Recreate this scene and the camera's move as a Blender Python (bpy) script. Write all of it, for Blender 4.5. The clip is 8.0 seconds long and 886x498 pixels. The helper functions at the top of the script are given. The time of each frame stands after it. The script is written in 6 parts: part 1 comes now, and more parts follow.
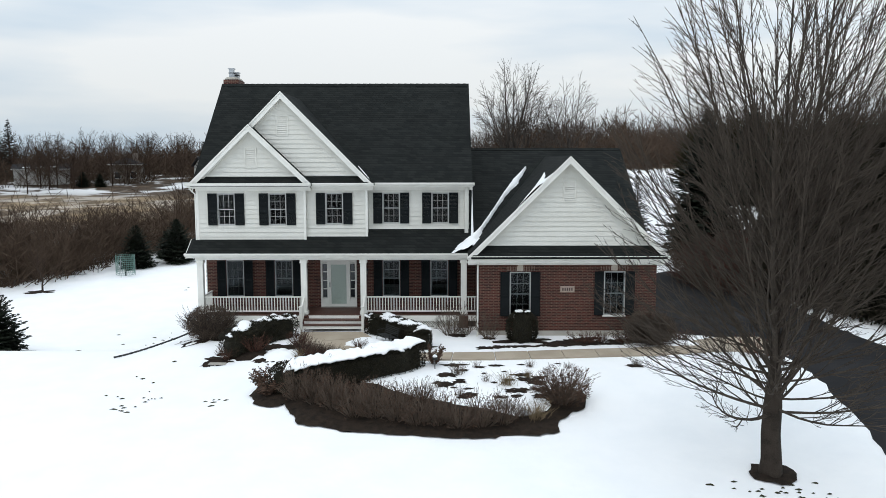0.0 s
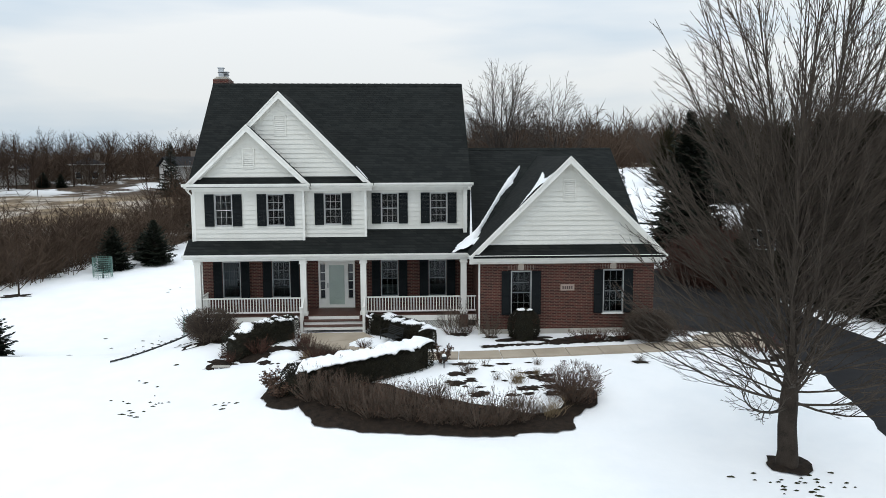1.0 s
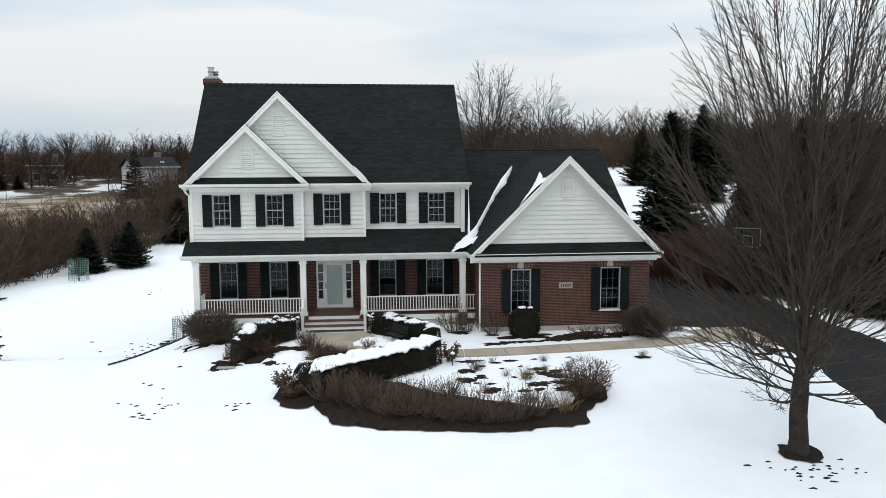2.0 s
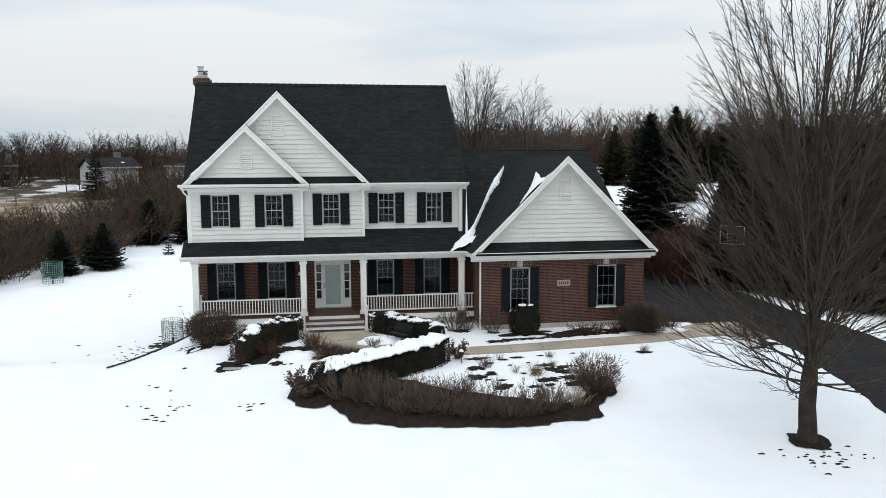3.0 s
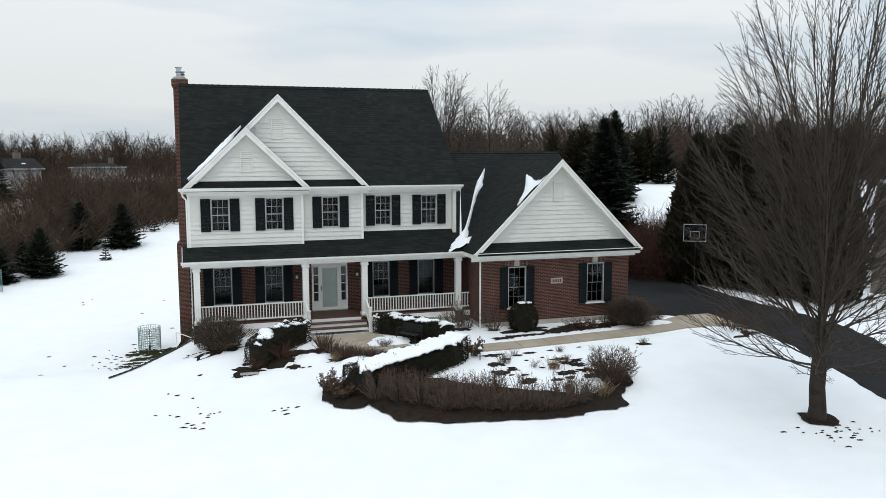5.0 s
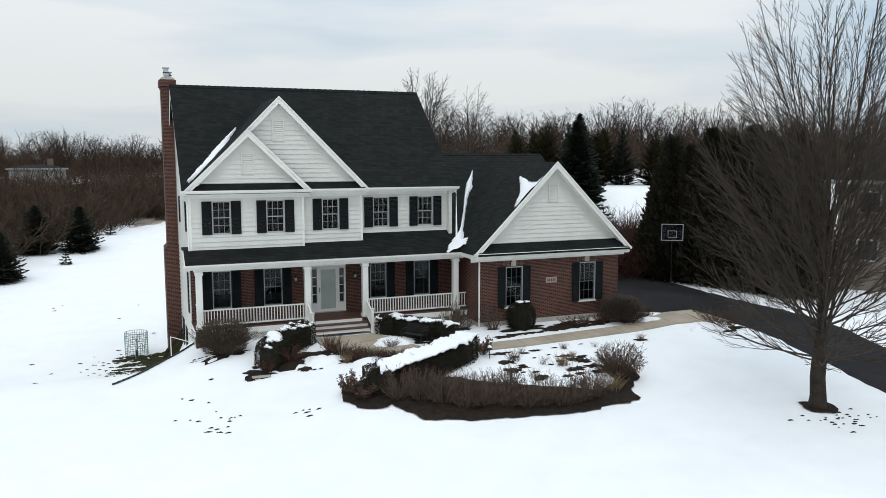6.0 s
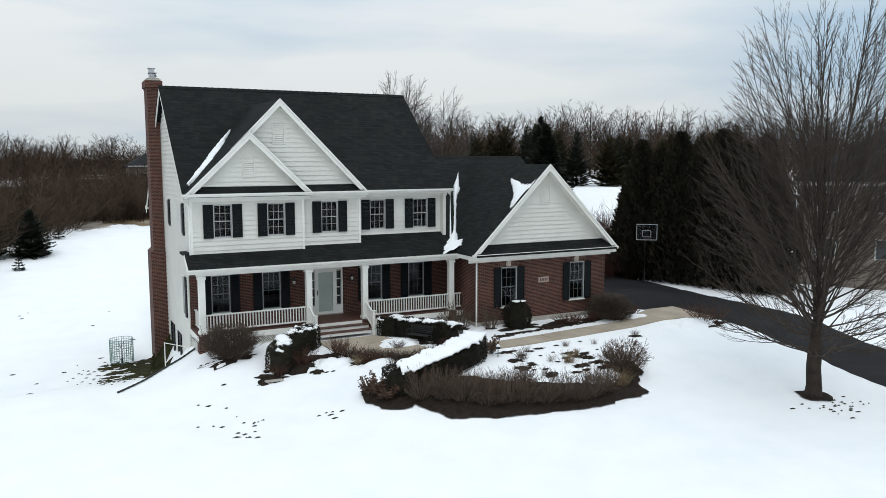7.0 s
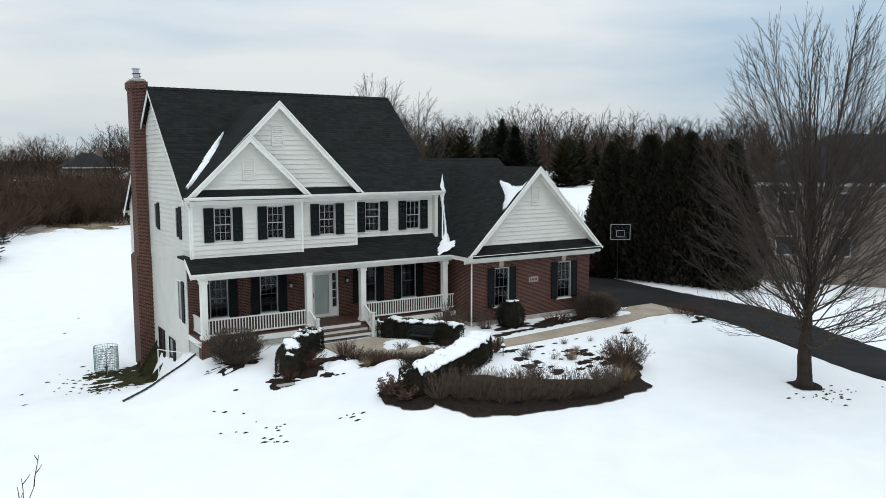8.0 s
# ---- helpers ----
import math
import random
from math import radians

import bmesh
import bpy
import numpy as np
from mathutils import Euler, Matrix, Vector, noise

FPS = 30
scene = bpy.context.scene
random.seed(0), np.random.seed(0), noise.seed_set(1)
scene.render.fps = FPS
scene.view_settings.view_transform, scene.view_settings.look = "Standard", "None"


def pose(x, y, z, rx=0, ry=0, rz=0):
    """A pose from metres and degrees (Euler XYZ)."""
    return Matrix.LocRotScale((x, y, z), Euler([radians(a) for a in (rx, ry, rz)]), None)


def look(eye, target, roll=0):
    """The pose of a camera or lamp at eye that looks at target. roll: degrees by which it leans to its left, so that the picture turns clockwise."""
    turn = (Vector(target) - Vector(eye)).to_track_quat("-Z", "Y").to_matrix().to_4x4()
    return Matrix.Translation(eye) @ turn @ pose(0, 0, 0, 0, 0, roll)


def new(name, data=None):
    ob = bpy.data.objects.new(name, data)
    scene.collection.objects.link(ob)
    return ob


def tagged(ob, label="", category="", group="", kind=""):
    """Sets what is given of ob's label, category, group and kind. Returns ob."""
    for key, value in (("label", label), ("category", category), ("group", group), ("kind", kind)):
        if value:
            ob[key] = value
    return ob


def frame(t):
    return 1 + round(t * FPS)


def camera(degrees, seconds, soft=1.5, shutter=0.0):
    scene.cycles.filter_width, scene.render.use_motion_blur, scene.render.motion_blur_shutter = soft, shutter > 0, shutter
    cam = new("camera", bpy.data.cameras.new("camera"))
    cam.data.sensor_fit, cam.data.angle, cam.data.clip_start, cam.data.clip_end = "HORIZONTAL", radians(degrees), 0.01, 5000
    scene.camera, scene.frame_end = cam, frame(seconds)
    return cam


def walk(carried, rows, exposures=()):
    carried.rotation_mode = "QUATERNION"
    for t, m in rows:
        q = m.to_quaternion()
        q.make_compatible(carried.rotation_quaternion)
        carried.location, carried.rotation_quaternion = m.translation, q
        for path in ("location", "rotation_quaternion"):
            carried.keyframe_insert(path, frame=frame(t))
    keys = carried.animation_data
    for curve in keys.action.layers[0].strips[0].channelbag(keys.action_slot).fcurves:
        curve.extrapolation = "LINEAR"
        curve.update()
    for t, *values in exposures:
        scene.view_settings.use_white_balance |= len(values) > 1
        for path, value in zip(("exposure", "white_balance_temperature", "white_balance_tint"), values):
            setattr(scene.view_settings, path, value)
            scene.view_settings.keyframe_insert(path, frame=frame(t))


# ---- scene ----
cam = camera(58.9, 8.0, 0.85)
METRES, EYE, TILT, LEAN, TURN = 20.0, 7.4, 0.0, 0.0, 0.0
ROWS = [
    (0.0, 0.0, 0.0, 0.0, -0.01, -6.63, 0.07),
    (0.5, -0.0438, -0.0025, 0.0025, -1.48, -6.69, 0.14),
    (1.0, -0.089, -0.0046, 0.0028, -2.99, -6.72, 0.19),
    (1.5, -0.1356, -0.0092, 0.0018, -4.55, -6.7, 0.2),
    (3.0, -0.286, -0.0163, 0.0011, -9.51, -6.65, 0.19),
    (3.5, -0.3405, -0.0165, 0.0036, -11.3, -6.68, 0.19),
    (4.0, -0.3988, -0.0145, 0.0042, -13.19, -6.64, 0.19),
    (4.5, -0.4615, -0.0097, 0.0065, -15.22, -6.66, 0.18),
    (6.0, -0.674, 0.0249, 0.0113, -22.15, -6.59, 0.11),
    (6.5, -0.7526, 0.0455, 0.0133, -24.78, -6.57, 0.1),
    (7.0, -0.8305, 0.0714, 0.0158, -27.46, -6.54, 0.08),
    (7.5, -0.905, 0.1, 0.0188, -30.1, -6.55, 0.07),
    (8.0, -0.9768, 0.1323, 0.0203, -32.73, -6.5, 0.08),
]
walk(cam, [(t, pose(0, 0, EYE, TILT, LEAN, TURN) @ pose(METRES * x, METRES * y, METRES * z, 90 + pitch, roll, yaw)) for t, x, y, z, yaw, pitch, roll in ROWS],
     [(0.0, 0.03, 6720, 11.8), (3.0, -0.02, 6740, 12), (8.0, -0.1, 6700, 11)])

# ---- world, sun, exposure ----
SUN_ELEV, SUN_ROT = radians(58), radians(200)
world = bpy.data.worlds.new("overcast_sky")
scene.world = world
world.use_nodes = True
wn, wl = world.node_tree.nodes, world.node_tree.links
wn.clear()
w_out = wn.new("ShaderNodeOutputWorld")
w_bg = wn.new("ShaderNodeBackground")
w_sky = wn.new("ShaderNodeTexSky")
w_sky.sky_type, w_sky.sun_disc = "NISHITA", False
w_sky.sun_elevation, w_sky.sun_rotation = SUN_ELEV, SUN_ROT
w_co = wn.new("ShaderNodeTexCoord")
w_map = wn.new("ShaderNodeMapping")
w_map.inputs["Scale"].default_value = (1.0, 1.0, 5.5)
w_noise = wn.new("ShaderNodeTexNoise")
w_noise.inputs["Scale"].default_value = 1.7
w_noise.inputs["Detail"].default_value = 5
w_noise.inputs["Roughness"].default_value = 0.45
w_ramp = wn.new("ShaderNodeValToRGB")
w_ramp.color_ramp.elements[0].position, w_ramp.color_ramp.elements[0].color = 0.38, (0.50, 0.67, 0.83, 1)
w_ramp.color_ramp.elements[1].position, w_ramp.color_ramp.elements[1].color = 0.60, (0.885, 0.945, 0.975, 1)
w_scale = wn.new("ShaderNodeVectorMath")
w_scale.operation = "SCALE"
w_scale.inputs["Scale"].default_value = 0.10
w_mix = wn.new("ShaderNodeMix")
w_mix.data_type = "RGBA"
w_mix.inputs[0].default_value = 0.90
wl.new(w_co.outputs["Generated"], w_map.inputs["Vector"])
wl.new(w_map.outputs["Vector"], w_noise.inputs["Vector"])
wl.new(w_noise.outputs["Fac"], w_ramp.inputs["Fac"])
wl.new(w_sky.outputs["Color"], w_scale.inputs[0])
wl.new(w_scale.outputs["Vector"], w_mix.inputs[6])
wl.new(w_ramp.outputs["Color"], w_mix.inputs[7])
w_sep = wn.new("ShaderNodeSeparateXYZ")
wl.new(w_co.outputs["Generated"], w_sep.inputs[0])
w_up = wn.new("ShaderNodeMapRange")
w_up.inputs["From Min"].default_value, w_up.inputs["From Max"].default_value = 0.05, 0.9
w_up.inputs["To Min"].default_value, w_up.inputs["To Max"].default_value = 1.0, 1.95
wl.new(w_sep.outputs[2], w_up.inputs["Value"])
w_lum = wn.new("ShaderNodeVectorMath")
w_lum.operation = "SCALE"
wl.new(w_mix.outputs[2], w_lum.inputs[0])
wl.new(w_up.outputs[0], w_lum.inputs["Scale"])
wl.new(w_lum.outputs["Vector"], w_bg.inputs["Color"])
w_bg.inputs["Strength"].default_value = 0.90
wl.new(w_bg.outputs["Background"], w_out.inputs["Surface"])

sun = new("sun", bpy.data.lights.new("sun", "SUN"))
sun.data.energy, sun.data.angle, sun.data.color = 0.5, radians(30), (1.0, 0.96, 0.90)
sun.matrix_world = look((0, 0, 60), (11, 29, 10))


# ---- materials ----
def mat(name, build):
    m = bpy.data.materials.new(name)
    m.use_nodes = True
    nt = m.node_tree
    nt.nodes.clear()
    out = nt.nodes.new("ShaderNodeOutputMaterial")
    bsdf = nt.nodes.new("ShaderNodeBsdfPrincipled")
    nt.links.new(bsdf.outputs[0], out.inputs["Surface"])
    build(nt, bsdf)
    return m


def position(nt):
    return nt.nodes.new("ShaderNodeNewGeometry").outputs["Position"]


def noise_of(nt, vec, scale, detail=4, rough=0.55, dist=0.0):
    n = nt.nodes.new("ShaderNodeTexNoise")
    n.inputs["Scale"].default_value = scale
    n.inputs["Detail"].default_value = detail
    n.inputs["Roughness"].default_value = rough
    n.inputs["Distortion"].default_value = dist
    nt.links.new(vec, n.inputs["Vector"])
    return n.outputs["Fac"]


def ramp_of(nt, fac, stops):
    r = nt.nodes.new("ShaderNodeValToRGB")
    el = r.color_ramp.elements
    while len(el) < len(stops):
        el.new(0.5)
    for e, (p, c) in zip(el, stops):
        e.position, e.color = p, (*c, 1) if len(c) == 3 else c
    nt.links.new(fac, r.inputs["Fac"])
    return r.outputs["Color"]


def mix_of(nt, fac, a, b, mode="MIX"):
    m = nt.nodes.new("ShaderNodeMix")
    m.data_type, m.blend_type = "RGBA", mode
    for sock, v in ((m.inputs[0], fac), (m.inputs[6], a), (m.inputs[7], b)):
        if isinstance(v, (int, float)):
            sock.default_value = v
        elif isinstance(v, tuple):
            sock.default_value = (*v, 1)
        else:
            nt.links.new(v, sock)
    return m.outputs[2]


def maths(nt, op, a, b=0.0, clamp=False):
    m = nt.nodes.new("ShaderNodeMath")
    m.operation, m.use_clamp = op, clamp
    for sock, v in ((m.inputs[0], a), (m.inputs[1], b)):
        if isinstance(v, (int, float)):
            sock.default_value = v
        else:
            nt.links.new(v, sock)
    return m.outputs[0]


def bump_of(nt, bsdf, height, strength=0.4, distance=0.02):
    b = nt.nodes.new("ShaderNodeBump")
    b.inputs["Strength"].default_value = strength
    b.inputs["Distance"].default_value = distance
    nt.links.new(height, b.inputs["Height"])
    nt.links.new(b.outputs[0], bsdf.inputs["Normal"])


def speckled(name, dark, light, scale=6.0, fine=60.0, rough=0.7, bump=0.3, dist=0.01, spec=0.5, metal=0.0):
    """A surface of two tones, mottled at a broad and at a fine scale."""
    def build(nt, bsdf):
        p = position(nt)
        a = noise_of(nt, p, scale)
        b = noise_of(nt, p, fine, 2)
        f = maths(nt, "ADD", maths(nt, "MULTIPLY", a, 0.6), maths(nt, "MULTIPLY", b, 0.4))
        nt.links.new(ramp_of(nt, f, [(0.35, dark), (0.65, light)]), bsdf.inputs["Base Color"])
        bsdf.inputs["Roughness"].default_value = rough
        bsdf.inputs["Metallic"].default_value = metal
        bsdf.inputs["Specular IOR Level"].default_value = spec
        bump_of(nt, bsdf, f, bump, dist)
    return mat(name, build)


def along_up(nt, k=1.0):
    """Vector (x + y, k z): courses that run level on any upright or sloping face."""
    s = nt.nodes.new("ShaderNodeSeparateXYZ")
    nt.links.new(position(nt), s.inputs[0])
    c = nt.nodes.new("ShaderNodeCombineXYZ")
    nt.links.new(maths(nt, "ADD", s.outputs[0], s.outputs[1]), c.inputs[0])
    nt.links.new(maths(nt, "MULTIPLY", s.outputs[2], k), c.inputs[1])
    return c.outputs[0]


def courses(name, width, height, gap, c1, c2, cm, k=1.0, rough=0.8, bump=0.5, dist=0.008, stain=(0.8, 1.1), spec=0.4):
    def build(nt, bsdf):
        v = along_up(nt, k)
        t = nt.nodes.new("ShaderNodeTexBrick")
        t.inputs["Scale"].default_value = 1.0
        t.inputs["Brick Width"].default_value = width
        t.inputs["Row Height"].default_value = height
        t.inputs["Mortar Size"].default_value = gap
        t.inputs["Mortar Smooth"].default_value = 0.3
        t.inputs["Bias"].default_value = -0.1
        for key, c in (("Color1", c1), ("Color2", c2), ("Mortar", cm)):
            t.inputs[key].default_value = (*c, 1)
        nt.links.new(v, t.inputs["Vector"])
        p = position(nt)
        big = ramp_of(nt, noise_of(nt, p, 0.9, 4), [(0.3, (stain[0],) * 3), (0.7, (stain[1],) * 3)])
        col = mix_of(nt, 1.0, t.outputs["Color"], big, "MULTIPLY")
        fine = ramp_of(nt, noise_of(nt, p, 45, 2), [(0.3, (0.8,) * 3), (0.7, (1.15,) * 3)])
        nt.links.new(mix_of(nt, 1.0, col, fine, "MULTIPLY"), bsdf.inputs["Base Color"])
        bsdf.inputs["Roughness"].default_value = rough
        bsdf.inputs["Specular IOR Level"].default_value = spec
        bump_of(nt, bsdf, maths(nt, "SUBTRACT", 1.0, t.outputs["Fac"]), bump, dist)
    return mat(name, build)


BRICK = courses("red_brick", 0.215, 0.068, 0.0095, (0.086, 0.018, 0.0115), (0.026, 0.0075, 0.006), (0.18, 0.118, 0.085))
SHINGLE = courses("dark_shingle", 0.33, 0.105, 0.006, (0.019, 0.021, 0.0195), (0.0105, 0.0125, 0.012), (0.005, 0.0055, 0.0055), rough=0.9, bump=0.6, dist=0.015, stain=(0.82, 1.12), spec=0.12)
SIDING = speckled("white_siding", (0.62, 0.607, 0.55), (0.70, 0.687, 0.63), 1.3, 25, 0.5, 0.05, 0.003)
TRIM = speckled("white_trim", (0.72, 0.71, 0.655), (0.82, 0.805, 0.75), 2.0, 40, 0.45, 0.05, 0.003)
SHUTTER = speckled("black_shutter", (0.004, 0.006, 0.007), (0.008, 0.011, 0.012), 3, 50, 0.6, 0.1, 0.004, 0.15)
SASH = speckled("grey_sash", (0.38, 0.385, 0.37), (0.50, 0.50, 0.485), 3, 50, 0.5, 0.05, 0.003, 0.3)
DOORWHITE = speckled("door_white", (0.36, 0.43, 0.37), (0.46, 0.53, 0.47), 1.2, 30, 0.4, 0.03, 0.002)
CONCRETE = speckled("concrete", (0.33, 0.31, 0.27), (0.46, 0.43, 0.38), 1.2, 70, 0.85, 0.25, 0.004)
WALKSTONE = speckled("tan_walk", (0.30, 0.245, 0.18), (0.42, 0.355, 0.275), 0.9, 80, 0.85, 0.3, 0.004)
ASPHALT = speckled("wet_asphalt", (0.010, 0.010, 0.011), (0.026, 0.025, 0.026), 0.35, 90, 0.8, 0.4, 0.006, 0.15)
PORCHWOOD = speckled("stained_deck", (0.060, 0.026, 0.018), (0.095, 0.042, 0.028), 2, 40, 0.6, 0.15, 0.004)
MULCH = speckled("bark_mulch", (0.008, 0.0056, 0.004), (0.034, 0.0225, 0.015), 5, 45, 0.95, 1.0, 0.04, 0.2)
BARK = speckled("grey_bark", (0.019, 0.0145, 0.011), (0.048, 0.037, 0.029), 3, 35, 0.9, 0.8, 0.02, 0.2)
BARKBROWN = speckled("brown_bark", (0.022, 0.016, 0.012), (0.060, 0.044, 0.034), 3, 35, 0.9, 0.6, 0.02, 0.2)
TWIGBARK = speckled("grey_twig_bark", (0.031, 0.024, 0.0185), (0.076, 0.060, 0.047), 3, 35, 0.9, 0.5, 0.02, 0.2)
GREYBARK = speckled("pale_grey_bark", (0.040, 0.033, 0.028), (0.085, 0.070, 0.060), 3, 35, 0.9, 0.5, 0.02, 0.2)
TWIG = speckled("dry_twig", (0.056, 0.041, 0.031), (0.150, 0.114, 0.088), 4, 30, 0.9, 0.3, 0.01, 0.2)
TWIGRED = speckled("reddish_twig", (0.045, 0.020, 0.015), (0.095, 0.045, 0.033), 4, 30, 0.9, 0.3, 0.01, 0.2)
FARTWIG = speckled("far_twig", (0.028, 0.0185, 0.0135), (0.064, 0.043, 0.032), 0.5, 6, 0.95, 0.2, 0.01, 0.1)
BRUSHTWIG = speckled("brown_brush_twig", (0.044, 0.029, 0.020), (0.100, 0.069, 0.050), 0.3, 6, 0.95, 0.2, 0.01, 0.1)
DEADLEAF = speckled("dead_leaf", (0.040, 0.021, 0.015), (0.15, 0.090, 0.062), 6, 40, 0.85, 0.2, 0.01, 0.2)
BOXLEAF = speckled("boxwood_leaf", (0.009, 0.009, 0.005), (0.030, 0.025, 0.013), 5, 30, 0.7, 0.2, 0.01, 0.3)
NEEDLE = speckled("spruce_needle", (0.007, 0.010, 0.006), (0.023, 0.030, 0.018), 1.5, 14, 0.75, 0.3, 0.02, 0.2)
ARBOR = speckled("arborvitae_spray", (0.009, 0.0085, 0.005), (0.034, 0.029, 0.016), 1.2, 10, 0.8, 0.3, 0.02, 0.2)
PINE = speckled("olive_pine", (0.016, 0.014, 0.006), (0.050, 0.043, 0.020), 0.8, 8, 0.85, 0.3, 0.02, 0.1)
DRYGRASS = speckled("dry_grass", (0.14, 0.10, 0.06), (0.30, 0.225, 0.135), 4, 40, 0.95, 0.3, 0.01, 0.1)
METAL = speckled("galvanised_metal", (0.32, 0.33, 0.34), (0.55, 0.56, 0.57), 5, 40, 0.4, 0.05, 0.003, 0.5, 0.9)
BLACKIRON = speckled("black_iron", (0.006, 0.008, 0.008), (0.016, 0.018, 0.018), 5, 40, 0.5, 0.1, 0.003)
GREENWIRE = speckled("green_mesh", (0.10, 0.20, 0.17), (0.17, 0.30, 0.26), 5, 40, 0.6, 0.1, 0.003)
# Near-black plaster: the gloom of unlit rooms is put into its colour.
INTERIOR = speckled("shade_dark_plaster", (0.03, 0.028, 0.025), (0.055, 0.05, 0.045), 1, 12, 0.9, 0.05, 0.002)
STONE = speckled("limestone", (0.42, 0.36, 0.30), (0.55, 0.48, 0.41), 5, 50, 0.8, 0.2, 0.004)
PLAQUE = speckled("plaque_stone", (0.32, 0.24, 0.20), (0.41, 0.32, 0.27), 8, 60, 0.7, 0.2, 0.003)
BARINK = speckled("dark_ink", (0.05, 0.03, 0.03), (0.09, 0.06, 0.05), 8, 60, 0.7, 0.1, 0.002)
LAMPGLASS = speckled("frosted_glass", (0.55, 0.52, 0.45), (0.70, 0.66, 0.58), 8, 60, 0.3, 0.05, 0.002)
FARWALL = speckled("far_wall", (0.42, 0.41, 0.39), (0.55, 0.54, 0.52), 0.6, 8, 0.8, 0.1, 0.004)
FARTAN = speckled("far_tan_wall", (0.13, 0.105, 0.085), (0.20, 0.165, 0.135), 0.6, 8, 0.8, 0.1, 0.004)
FARROOF = speckled("far_roof", (0.018, 0.018, 0.019), (0.034, 0.034, 0.036), 0.6, 8, 0.95, 0.2, 0.01, 0.1)
DARKGLASS = speckled("dark_window", (0.012, 0.014, 0.016), (0.03, 0.034, 0.038), 0.6, 5, 0.12, 0.02, 0.002)


def glass_build(nt, bsdf):
    bsdf.inputs["Base Color"].default_value = (0.60, 0.65, 0.67, 1)
    bsdf.inputs["Roughness"].default_value = 0.03
    bsdf.inputs["Transmission Weight"].default_value = 1.0
    bsdf.inputs["IOR"].default_value = 1.22
    bump_of(nt, bsdf, noise_of(nt, position(nt), 1.6, 2), 0.04, 0.02)


GLASS = mat("window_glass", glass_build)


def storm_build(nt, bsdf):
    glass_build(nt, bsdf)
    bsdf.inputs["Base Color"].default_value = (0.50, 0.55, 0.58, 1)
    bsdf.inputs["IOR"].default_value = 1.25


STORM = mat("storm_glass", storm_build)


def clear_build(nt, bsdf):
    glass_build(nt, bsdf)
    bsdf.inputs["Base Color"].default_value = (1, 1, 1, 1)


CLEAR = mat("clear_glass", clear_build)


def acrylic_build(nt, bsdf):
    glass_build(nt, bsdf)
    bsdf.inputs["Roughness"].default_value = 0.2
    bsdf.inputs["Base Color"].default_value = (0.30, 0.34, 0.36, 1)


ACRYLIC = mat("smoky_acrylic", acrylic_build)


def snow_build(nt, bsdf):
    p = position(nt)
    soft = noise_of(nt, p, 0.7, 5)
    crust = noise_of(nt, p, 14, 3)
    col = ramp_of(nt, soft, [(0.3, (0.85, 0.86, 0.865)), (0.7, (0.905, 0.905, 0.90))])
    nt.links.new(col, bsdf.inputs["Base Color"])
    bsdf.inputs["Roughness"].default_value = 0.75
    bsdf.inputs["Specular IOR Level"].default_value = 0.2
    h = maths(nt, "ADD", maths(nt, "MULTIPLY", soft, 1.0), maths(nt, "MULTIPLY", crust, 0.06))
    bump_of(nt, bsdf, h, 0.35, 0.10)


SNOW = mat("snow", snow_build)


